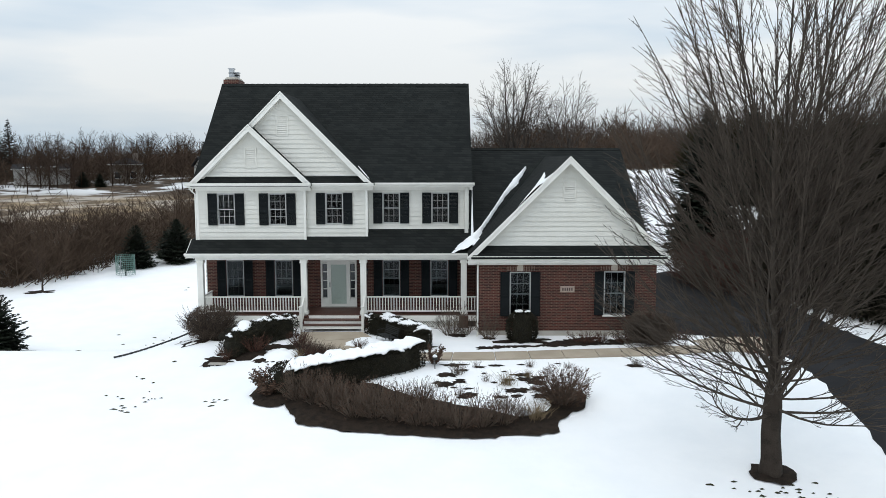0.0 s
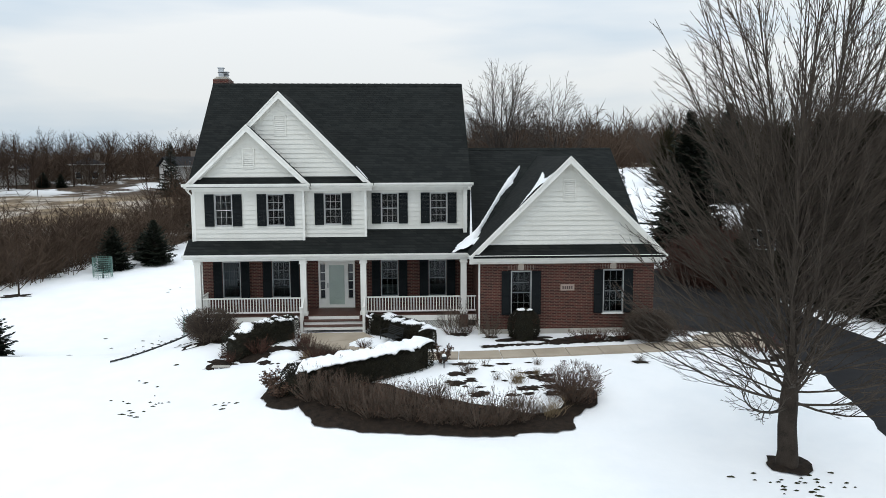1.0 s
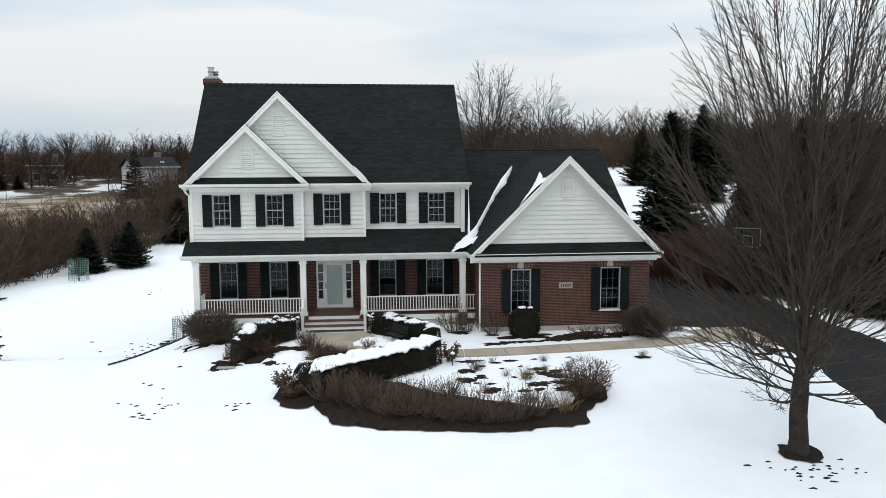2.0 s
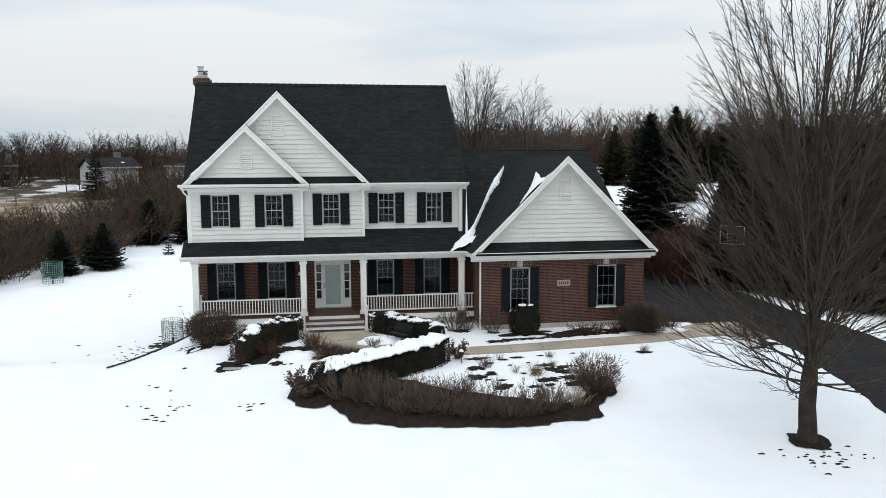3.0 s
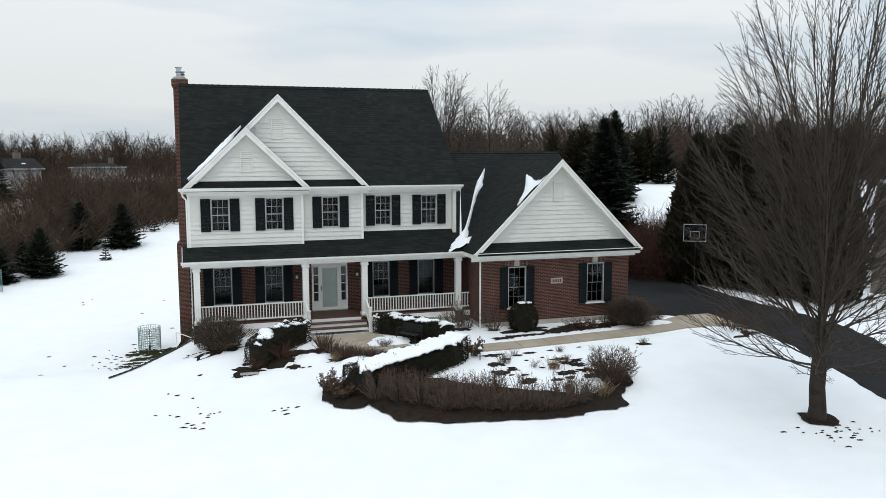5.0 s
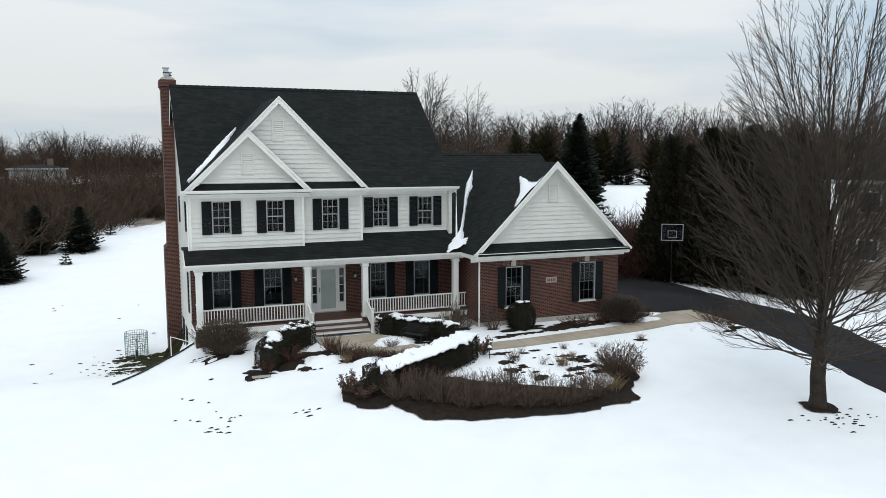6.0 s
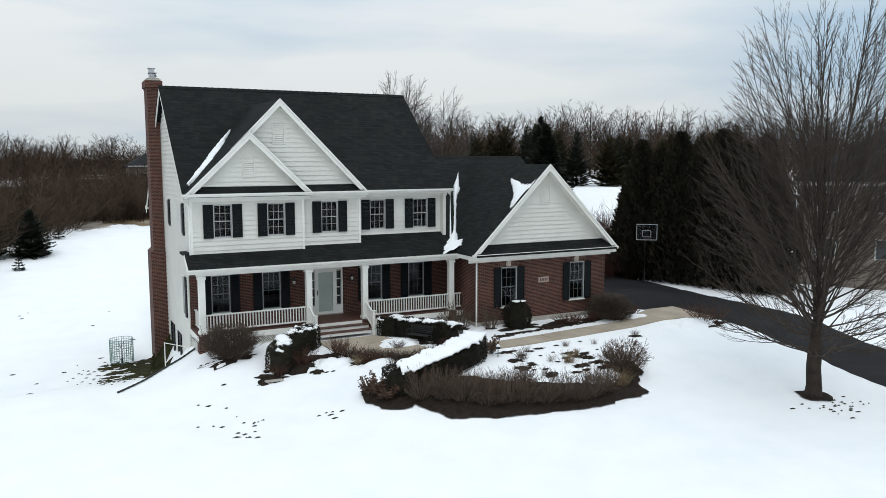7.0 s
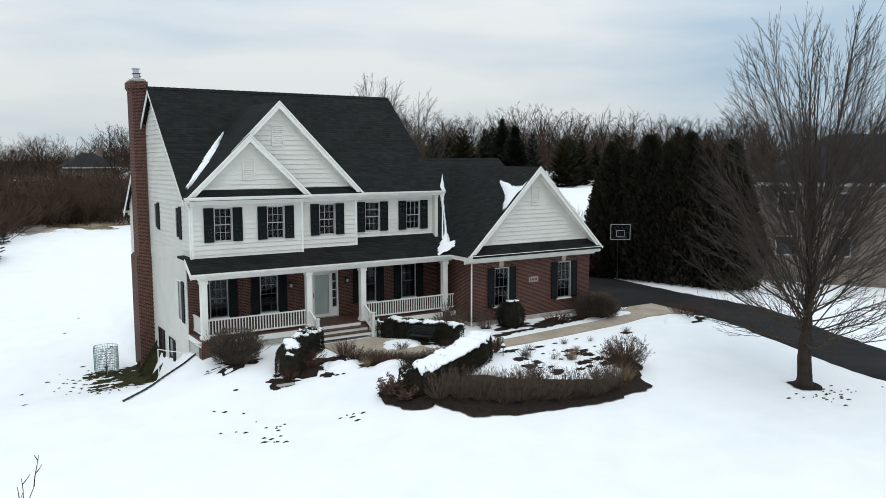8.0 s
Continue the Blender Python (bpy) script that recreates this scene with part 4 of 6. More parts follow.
    lintel = part("lintel", boxes((xm - 0.6, xm + 0.6, GY - 0.006, GY - 0.001, z1 + 0.04, z1 + 0.23)), STONE, house, "course of upright bricks over the window")
    x = xm - 0.62
    while x < xm + 0.60:
        if abs(x + 0.033 - xm) > 0.15:
            part("brick", boxes((x, x + 0.058, GY - 0.014, GY - 0.007, z1 + 0.03, z1 + 0.24)), BRICK, lintel)
        x += 0.068
gable(5.25, 7.46, 4.18, 4.14, 32.42, 32.87, 40.6, 3.72, (5.30, 5.56, 6.50), 34.7)
fascia(1.05, 9.38, 32.45, GY, 3.04, 3.28)
gutter(1.0, 9.45, 32.44, 3.33)
part("frieze", boxes((GX0 - 0.04, GX1 + 0.04, GY - 0.045, GY - 0.003, 2.90, 3.04)), TRIM, house)
part("fascia", boxes((1.08, 1.11, 32.5, 34.2, 3.06, 3.28)), TRIM, house)
part("soffit", boxes((1.11, 1.5, 32.5, 34.2, 3.05, 3.07)), TRIM, house)
part("fascia", boxes((9.22, 9.25, 32.5, 36.0, 3.06, 3.30)), TRIM, house)
bm = bmesh.new()
WR_Y, WR_Z, WX = 41.15, 7.86, 9.22
slab(bm, [(1.16, 34.3, WR_Z - PSL * (WR_Y - 34.3)), (WX, 34.3, WR_Z - PSL * (WR_Y - 34.3)), (WX, WR_Y, WR_Z), (1.16, WR_Y, WR_Z)], (0, 0, -T))
slab(bm, [(1.16, WR_Y, WR_Z), (WX, WR_Y, WR_Z), (WX, 48.0, WR_Z - PSL * (48.0 - WR_Y)), (1.16, 48.0, WR_Z - PSL * (48.0 - WR_Y))], (0, 0, -T))
wing_roof = roof("wing_roof", bm, "dark shingled garage wing roof")
for y1, z1 in ((34.6, WR_Z - PSL * (WR_Y - 34.6)), (48.0, WR_Z - PSL * (48.0 - WR_Y))):
    board((WX - 0.012, y1, z1 - 0.075), (WX - 0.012, WR_Y, WR_Z - 0.075), 0.22, (-0.03, 0, 0))
bm = bmesh.new()
slab(bm, [(GX1 - 0.2, 34.6, 3.2), (GX1 - 0.2, 47.6, 3.2), (GX1 - 0.2, WR_Y, WR_Z - 0.3)], (0.19, 0, 0))
part("wall", bm, SIDING, house, "white end gable of the garage wing")
ridge_caps(wing_roof, 1.45, WX, WR_Y, WR_Z, PSL)
pipe([(1.32, 32.42, 3.22), (1.46, 32.72, 3.0), (1.47, 32.84, 2.9), (1.47, 32.84, -0.1), (1.40, 32.6, -0.2)])
pl = part("plaque", boxes((4.98, 5.58, GY - 0.03, GY - 0.002, 1.72, 1.99), bevel=0.006), PLAQUE, house, "pale stone plaque with dark marks")
for k in range(5):
    part("mark", boxes((5.06 + k * 0.095, 5.115 + k * 0.095, GY - 0.036, GY - 0.031, 1.79, 1.92)), BARINK, pl)

# chimney
ch = part("chimney", boxes((-11.52, XL - 0.04, 42.32, 43.45, 3.3, 10.25), (-11.66, XL - 0.005, 42.24, 43.6, -3.0, 3.15)), BRICK, house, "tall red brick chimney with metal flue caps")
bm = bmesh.new()
vs0 = [bm.verts.new(c) for c in ((-11.66, 42.24, 3.15), (XL - 0.005, 42.24, 3.15), (XL - 0.005, 43.6, 3.15), (-11.66, 43.6, 3.15))]
vs1 = [bm.verts.new(c) for c in ((-11.52, 42.32, 3.3), (XL - 0.005, 42.32, 3.3), (XL - 0.005, 43.45, 3.3), (-11.52, 43.45, 3.3))]
for i in range(4):
    bm.faces.new((vs0[i], vs0[(i + 1) % 4], vs1[(i + 1) % 4], vs1[i]))
part("shoulder", bm, BRICK, ch)
part("stack", boxes((-11.52, -10.88, 42.32, 43.45, 10.25, 11.12)), BRICK, ch)
part("corbel", boxes((-11.55, -10.85, 42.29, 43.48, 11.12, 11.20), (-11.60, -10.80, 42.24, 43.53, 11.20, 11.52)), BRICK, ch)
part("crown", boxes((-11.54, -10.86, 42.30, 43.47, 11.52, 11.60), (-11.48, -10.92, 42.36, 43.41, 11.60, 11.66), bevel=0.02), CONCRETE, ch)
for x, y, h in ((-11.24, 42.62, 0.30), (-11.10, 43.1, 0.14)):
    fl = part("flue", boxes((x - 0.12, x + 0.12, y - 0.12, y + 0.12, 11.66, 11.80 + h)), METAL, ch, "shiny metal flue cap")
    part("flue_cap", boxes((x - 0.17, x + 0.17, y - 0.17, y + 0.17, 11.80 + h, 11.84 + h), bevel=0.008), METAL, fl)
    part("flue_collar", boxes((x - 0.15, x + 0.15, y - 0.15, y + 0.15, 11.72 + h * 0.5, 11.76 + h * 0.5)), BLACKIRON, fl)


# ---- plants: generators ----
class Bush:
    """Collects thin tapered limbs and small leaf blades as plain vertex and face lists."""

    def __init__(self, seed):
        self.v, self.f, self.r, self.segs, self.wander = [], [], random.Random(seed), 8, 0.11
        self.ratio = 0.42

    def limb(self, pts, r0, r1, sides=4):
        n = len(pts)
        base = len(self.v)
        d0 = (pts[-1] - pts[0]).normalized()
        u = d0.orthogonal().normalized()
        w = d0.cross(u)
        ring = [(math.cos(2 * math.pi * k / sides), math.sin(2 * math.pi * k / sides)) for k in range(sides)]
        for i, p in enumerate(pts):
            r = r0 + (r1 - r0) * i / (n - 1)
            for c, s in ring:
                q = p + u * (r * c) + w * (r * s)
                self.v.append((q.x, q.y, q.z))
        for i in range(n - 1):
            a, b = base + i * sides, base + (i + 1) * sides
            for k in range(sides):
                k2 = (k + 1) % sides
                self.f.append((a + k, a + k2, b + k2, b + k))

    def blade(self, p, d, length, width, up=None):
        side = d.cross(up if up is not None else Vector((self.r.uniform(-1, 1), self.r.uniform(-1, 1), self.r.uniform(-1, 1))))
        if side.length < 1e-4:
            side = d.orthogonal()
        side = side.normalized() * width * 0.5
        m = p + d * (length * 0.5)
        e = p + d * length
        b = len(self.v)
        self.v += [tuple(p), tuple(m + side), tuple(e), tuple(m - side)]
        self.f.append((b, b + 1, b + 2, b + 3))

    def mesh(self, name, material, smooth=False):
        me = bpy.data.meshes.new(name)
        me.from_pydata(self.v, [], self.f)
        me.materials.append(material)
        if smooth:
            me.polygons.foreach_set("use_smooth", [True] * len(self.f))
        return me


def vec_dir(az, el):
    return Vector((math.cos(az) * math.cos(el), math.sin(az) * math.cos(el), math.sin(el)))


def grow(t, p, d, length, r, level, spread, lift, kids, ends, thin=0.0, min_r=0.006):
    """A branch that bends upwards as it goes and gives off side branches down to the given level."""
    rnd = t.r
    n = 1 if t.segs <= 2 and level == 0 else min(t.segs, max(3, int(length / 0.35)))
    pts, dirs = [p.copy()], [d.copy()]
    q, e = p.copy(), d.copy()
    for i in range(n):
        e = (e + Vector((rnd.uniform(-1, 1), rnd.uniform(-1, 1), rnd.uniform(-0.6, 0.6))) * t.wander + Vector((0, 0, lift / n))).normalized()
        q = q + e * (length / n)
        pts.append(q.copy())
        dirs.append(e.copy())
    t.limb(pts, max(r, min_r), max(min_r * 0.45, r * 0.35), 6 if r > 0.06 else (4 if r > 0.02 else 3))
    if level <= 0:
        return
    m = max(2, int(kids * length))
    for k in range(m):
        f = 0.18 + 0.82 * (k + rnd.random()) / m
        i = min(n - 1, int(f * n))
        b = pts[i].lerp(pts[i + 1], f * n - i)
        ax = dirs[i].orthogonal().normalized()
        ax.rotate(Matrix.Rotation(rnd.uniform(0, 2 * math.pi), 3, dirs[i]))
        c = dirs[i].copy()
        c.rotate(Matrix.Rotation(rnd.uniform(0.6, 1.25) * spread, 3, ax))
        grow(t, b, c, length * ends * rnd.uniform(0.6, 1.15) * (1.1 - 0.55 * f), r * t.ratio, level - 1, spread, lift * 0.9, kids * 1.35, ends, thin, min_r)


def place_tree(name, trunk, crown, at, turn=0.0, size=1.0, label="", group="", category="tree", trunk_mat=None, crown_name="crown"):
    z = ground_z(at[0], at[1]) - 0.08
    e = thing(name, (at[0], at[1], z), label, category, group)
    e.rotation_euler = (0, 0, turn)
    e.scale = (size, size, size)
    for nm, me in (("trunk", trunk), (crown_name, crown)):
        if me:
            o = new(nm, me)
            o.parent = e
    return e


def chain(z, *knots):
    """Straight lines through (height, radius) knots."""
    if z <= knots[0][0]:
        return knots[0][1]
    for (a, ra), (b, rb) in zip(knots, knots[1:]):
        if z <= b:
            return ra + (rb - ra) * (z - a) / (b - a)
    return -1.0


def grow_in(t, p, d, length, r, level, shape, spread, lift, kids, ends, min_r):
    """A branch with side branches that ends where it meets the crown's outline."""
    rnd = t.r
    n = max(2, min(11, int(length / 0.42)))
    pts, dirs = [p.copy()], [d.copy()]
    q, e = p.copy(), d.copy()
    for i in range(n):
        e = (e + Vector((rnd.uniform(-1, 1), rnd.uniform(-1, 1), rnd.uniform(-0.6, 0.6))) * t.wander + Vector((0, 0, lift / n))).normalized()
        q = q + e * (length / n)
        a = math.atan2(q.y, q.x)
        lump = 1 + 0.22 * noise.noise((math.cos(a) * 2.2, math.sin(a) * 2.2, q.z * 0.45 + t.ratio * 10))
        pts.append(q.copy())
        dirs.append(e.copy())
        if math.hypot(q.x, q.y) > chain(q.z, *shape) * lump:
            break
    n = len(pts) - 1
    t.limb(pts, max(r, min_r), max(min_r * 0.6, r * (0.16 if level > 1 else 0.35)), 6 if r > 0.05 else (4 if r > 0.02 else 3))
    if level <= 0:
        return
    run = length * n / max(2, min(11, int(length / 0.42)))
    m = max(2, int(kids * run))
    for k in range(m):
        f = 0.14 + 0.84 * (k + rnd.random()) / m
        i = min(n - 1, int(f * n))
        b = pts[i].lerp(pts[i + 1], f * n - i)
        ax = dirs[i].orthogonal().normalized()
        ax.rotate(Matrix.Rotation(rnd.uniform(0, 2 * math.pi), 3, dirs[i]))
        c = dirs[i].copy()
        c.rotate(Matrix.Rotation(rnd.uniform(0.7, 1.25) * spread, 3, ax))
        side = Vector((b.x, b.y, 0))
        if side.length > 0.3:
            c = (c + side.normalized() * 0.22).normalized()
        grow_in(t, b, c, run * ends * rnd.uniform(0.6, 1.15) * (1.15 - (0.25 if level == 3 else 0.6) * f), max(min_r, r * t.ratio * (1.1 - 0.5 * f)), level - 1, shape, spread, lift * 0.8, kids * 1.45, ends * 1.12, min_r)


# foreground shade tree: short trunk, low limbs that sweep out and turn up, steep leaders above
def shade_tree():
    tr = Bush(11)
    pts = [Vector((0.02 * math.sin(i), 0.03 * math.cos(2 * i), z)) for i, z in enumerate((-0.1, 0.12, 0.5, 1.2, 2.0, 2.8, 3.8, 5.2, 7.0, 9.2, 11.4, 13.4))]
    rs = (0.40, 0.31, 0.27, 0.25, 0.24, 0.17, 0.11, 0.075, 0.052, 0.034, 0.020, 0.008)
    base = len(tr.v)
    s = 14
    for p, r in zip(pts, rs):
        for k in range(s):
            a = 2 * math.pi * k / s
            rr = r * (1 + (0.13 * math.sin(3 * a + 1) + 0.08 * math.sin(5 * a)) * (1 if r > 0.2 else 0.4))
            tr.v.append((p.x + rr * math.cos(a), p.y + rr * math.sin(a), p.z))
    for i in range(len(pts) - 1):
        for k in range(s):
            a, b, k2 = base + i * s, base + (i + 1) * s, (k + 1) % s
            tr.f.append((a + k, a + k2, b + k2, b + k))
    cr = Bush(12)
    rnd = cr.r
    shape = ((1.0, 3.6), (2.2, 4.7), (4.5, 4.9), (7.0, 4.5), (10.0, 3.9), (12.5, 3.0), (14.4, 2.0), (15.8, 0.6))
    cr.wander, cr.ratio = 0.055, 0.40
    for i in range(46):
        az = i * 2.399 + rnd.uniform(-0.25, 0.25)
        z = 1.9 + 0.10 * i
        el = 0.98 + 0.0095 * i + rnd.uniform(-0.12, 0.08)
        grow_in(cr, Vector((0, 0, z)), vec_dir(az, el), 14.4 - 0.15 * i, (0.066 if i % 6 == 0 else 0.038) * rnd.uniform(0.85, 1.15), 3, shape, 0.44, 0.20, 2.6, 0.25, 0.0066)
    cr.wander, cr.ratio = 0.075, 0.42
    for i in range(46):
        f = i / 45
        z = 1.75 + 5.0 * f ** 1.3
        az = i * 2.399 + 1.0 + rnd.uniform(-0.3, 0.3)
        el = -0.05 + 0.85 * f + rnd.uniform(-0.1, 0.2)
        grow_in(cr, Vector((0, 0, z)), vec_dir(az, el), 5.7 * rnd.uniform(0.75, 1.1), (0.046 - 0.016 * f) * rnd.uniform(0.8, 1.2), 3, shape, 0.48, 0.66 - 0.26 * f, 2.5, 0.34, 0.0066)
    return tr.mesh("trunk", BARK, True), cr.mesh("crown", TWIGBARK)


place_tree("shade_tree", *shade_tree(), (8.85, 20.4), 0.5, 1.0, "bare deciduous tree with dense upswept grey branches in snow")
draped("bark_ring", arc(8.9, 20.35, 0.72, 0.6, 16), MULCH, 0.09, 0.26, 0.12, 4, kind="", label="dark ring of bark mulch round a trunk", category="mulch")


def bare_tree(seed, height, spread_r, fork=0.28, limbs=13, kids=1.5, level=2, min_r=0.016, straight=0.5):
    t, c = Bush(seed), Bush(seed + 50)
    rnd = c.r
    pts = [Vector((0.10 * rnd.uniform(-1, 1) * i, 0.10 * rnd.uniform(-1, 1) * i, -0.1 + height * 0.72 * i / 5)) for i in range(6)]
    t.limb(pts, 0.022 * height, 0.006 * height, 8)
    for i in range(limbs):
        f = fork + (0.98 - fork) * i / limbs
        k = min(4, int(f * 5))
        b = pts[k].lerp(pts[k + 1], f * 5 - k)
        az = i * 2.399 + rnd.uniform(-0.4, 0.4)
        el = 0.45 + 0.6 * f + rnd.uniform(-0.15, 0.2)
        ln = spread_r * (1.35 - 0.55 * f) * rnd.uniform(0.8, 1.15) + 0.08 * height
        grow(c, b, vec_dir(az, el), ln, 0.009 * height * (1.1 - 0.6 * f), level, 0.62, straight, kids, 0.48, min_r=min_r)
    return t.mesh("trunk", BARKBROWN, True), c.mesh("crown", FARTWIG)


def vase_tree(seed, height, radius, limbs=24):
    """A bare tree whose limbs fan out of the lower trunk into a round crown of fine twigs."""
    t, c = Bush(seed), Bush(seed + 50)
    rnd = c.r
    t.limb([Vector((0.05 * math.sin(i * 2), 0.05 * math.cos(i * 3), -0.1 + height * 0.14 * i)) for i in range(6)], 0.015 * height, 0.004 * height, 8)
    shape = ((0.22 * height, 0.25 * radius), (0.45 * height, 0.72 * radius), (0.66 * height, radius), (0.82 * height, 0.9 * radius), (0.94 * height, 0.55 * radius), (height, 0.05 * radius))
    c.wander, c.ratio = 0.06, 0.45
    for i in range(limbs):
        f = i / limbs
        grow_in(c, Vector((0, 0, height * (0.24 + 0.40 * f))), vec_dir(i * 2.399 + rnd.uniform(-0.4, 0.4), 0.80 + 0.52 * f + rnd.uniform(-0.15, 0.12)), height * (0.82 - 0.35 * f), 0.0034 * height, 3, shape, 0.62, 0.10, 2.5, 0.40, 0.0078)
    return t.mesh("trunk", GREYBARK, True), c.mesh("crown", GREYBARK)


# two lawn trees behind the house
place_tree("bare_tree", *vase_tree(21, 14.0, 2.7), (4.2, 47.6), 0.3, 1.0, "tall bare grey tree behind the house", "bare trees behind the house")
place_tree("bare_tree", *vase_tree(22, 12.6, 2.1, 18), (7.6, 47.9), 1.3, 1.0, "bare grey tree behind the garage wing", "bare trees behind the house")
SMALL = bare_tree(23, 3.6, 1.7, 0.22, 16, 2.6, 2, 0.010, 0.5)
place_tree("small_bare_tree", *SMALL, (-27.4, 53.0), 0.0, 0.95, "small bare lawn tree with a dark ring below", "young lawn trees")
place_tree("small_bare_tree", *SMALL, (-19.9, 15.7), 2.0, 1.08, "small bare young tree standing in snow", "young lawn trees")


# conifers
def spruce(seed, height, radius, dens=1.0, droop=0.25, needle=None, taper=0.95, gap=1.0):
    t, c = Bush(seed), Bush(seed + 1)
    rnd = c.r
    t.limb([Vector((0, 0, -0.1)), Vector((0, 0, height * 0.5)), Vector((0, 0, height))], 0.02 * height + 0.03, 0.01, 7)
    z = 0.12 * min(1.0, height / 4)
    while z < height * 0.985:
        f = z / height
        R = radius * (1 - f) ** taper * min(1.0, 0.75 + 1.5 * f) * rnd.uniform(0.8, 1.12) + 0.04
        nb = max(4, int((6 + 5 * (1 - f)) * dens))
        for k in range(nb):
            az = 2 * math.pi * (k + rnd.random()) / nb
            L = R * rnd.uniform(0.72, 1.12)
            el = -droop + 0.75 * f + rnd.uniform(-0.12, 0.12)
            d = vec_dir(az, el)
            p0 = Vector((0, 0, max(0.05, z + rnd.uniform(-0.22, 0.22) * height / 8)))
            e = p0 + d * L + Vector((0, 0, 0.10 * L))
            c.limb([p0, p0 + d * L * 0.6, e], 0.012, 0.004, 3)
            m = max(4, int(L / 0.13))
            for j in range(m):
                g = 0.15 + 0.85 * (j + rnd.random()) / m
                q = p0.lerp(e, g)
                for sgn in (-1, 1):
                    dd = vec_dir(az + sgn * rnd.uniform(0.35, 0.95), el - rnd.uniform(-0.05, 0.35))
                    c.blade(q, dd, (0.30 + 0.70 * (1 - f)) * (0.22 + 0.36 * (1 - g)) * min(1.7, 0.6 + 0.36 * radius), (0.4 + 0.6 * (1 - f)) * 0.12 * min(1.9, 0.6 + 0.42 * radius), Vector((0, 0, 1)) + Vector((rnd.uniform(-0.7, 0.7), rnd.uniform(-0.7, 0.7), 0)))
            c.blade(e - d * 0.1, d, 0.22, 0.08)
        z += gap * (0.17 + 0.10 * height / 8)
    c.blade(Vector((0, 0, height * 0.95)), Vector((0, 0, 1)), 0.08 * height, 0.10)
    return t.mesh("trunk", BARKBROWN), c.mesh("crown", needle or NEEDLE)


SP_PINE, SP_OLIVE = spruce(39, 7.0, 3.0, 1.0, -0.15, PINE, 0.5), spruce(45, 6.6, 2.2, 1.1, -0.2, NEEDLE, 0.7)
SP_FULL = spruce(46, 8.6, 2.65, 2.3, 0.22, None, 0.72, 0.5)
SP_BIG, SP_MID, SP_SMALL, SP_WIDE = spruce(31, 8.8, 2.65, 1.3), spruce(33, 8.0, 2.1, 1.1, 0.1), spruce(35, 1.0, 0.5), spruce(37, 3.8, 1.9, 1.6, 0.05, None, 0.8, 0.7)
G = "evergreens round the lawn"
place_tree("spruce", *SP_FULL, (16.3, 48.6), 0.0, 1.04, "large dark green spruce standing on a snowy rise", G)
place_tree("spruce", *SP_FULL, (23.3, 59.5), 1.0, 0.84, "large dark green spruce standing on a snowy rise", G)
place_tree("spruce", *SP_MID, (12.4, 50.0), 2.0, 0.62, "slender spruce beyond the garage wing", G)
for i, (x, y, s) in enumerate(((-21.8, 64.0, 0.95), (-24.4, 62.0, 0.9), (-20.6, 75.9, 1.1), (-17.1, 76.0, 1.05), (-23.4, 66.0, 0.6))):
    place_tree("spruce", *SP_WIDE, (x, y), i * 1.3, s, "broad bushy dark spruce at the lawn edge", G)
place_tree("spruce", *SP_WIDE, (-22.1, 38.0), 0.4, 0.85, "broad young spruce in snow", G)
for i, (x, y, s) in enumerate(((-18.0, 70.0, 1.1), (-14.8, 83.5, 1.2))):
    place_tree("spruce", *SP_SMALL, (x, y), i * 2.0, s, "tiny young spruce in snow", "tiny spruces")
for i in range(27):
    rnd = random.Random(300 + i)
    x = 20.5 + i * 1.75 + rnd.uniform(-0.7, 0.7)
    y = 66 + 0.2 * i + rnd.uniform(-2.5, 4.5)
    place_tree("evergreen", *(SP_OLIVE if i % 3 == 1 else SP_PINE), (x, y), i * 0.9, rnd.uniform(0.66, 0.95), "dark green evergreen in a windbreak row" if i % 3 == 1 else "olive green bushy pine in a windbreak row", "windbreak evergreens")


def arborvitae(seed, height, radius):
    t, c = Bush(seed), Bush(seed + 1)
    rnd = c.r
    t.limb([Vector((0, 0, -0.1)), Vector((0, 0, height * 0.5)), Vector((0.05, 0, height * 0.92))], 0.12, 0.02, 6)

    def prof(f):
        return radius * min(1.0, 0.72 + 1.6 * f) * (1 - max(0.0, f - 0.30) / 0.70) ** 0.8 + 0.03
    for i in range(13000):
        f = rnd.random() ** 0.9
        az = rnd.uniform(0, 2 * math.pi)
        lump = 1 + 0.30 * noise.noise((3 * math.cos(az), 3 * math.sin(az), f * 9 + seed))
        R = prof(f) * lump * rnd.uniform(0.55, 1.05)
        p = Vector((R * math.cos(az), R * math.sin(az), f * height))
        d = vec_dir(az + rnd.uniform(-0.6, 0.6), rnd.uniform(0.45, 1.35))
        c.blade(p, d, rnd.uniform(0.22, 0.48), rnd.uniform(0.10, 0.18))
    for k in range(46):
        f = k / 46
        c.limb([Vector((0, 0, f * height * 0.9)), Vector((prof(f) * 0.75 * math.cos(k * 2.4), prof(f) * 0.75 * math.sin(k * 2.4), f * height * 0.9 + 0.8))], 0.03, 0.01, 3)
    core = [Vector((0, 0, f * height)) for f in (0.02, 0.2, 0.4, 0.6, 0.8, 0.93)]
    for a, b in zip(core, core[1:]):
        c.limb([a, b], prof(a.z / height) * 0.55, prof(b.z / height) * 0.55, 9)
    return t.mesh("trunk", BARKBROWN), c.mesh("foliage", ARBOR)


AV = [arborvitae(41, 9.2, 2.0), arborvitae(43, 9.2, 1.85)]
for i in range(7):
    k = i / 6
    place_tree("arborvitae", *AV[i % 2], (18.2 + 3.2 * k, 40.6 - 7.0 * k), i * 1.1, (0.95, 0.9, 1.0, 0.96, 1.02, 0.94, 0.98)[i], "tall dense dark arborvitae in a screen beside the driveway", "arborvitae screen", crown_name="foliage")


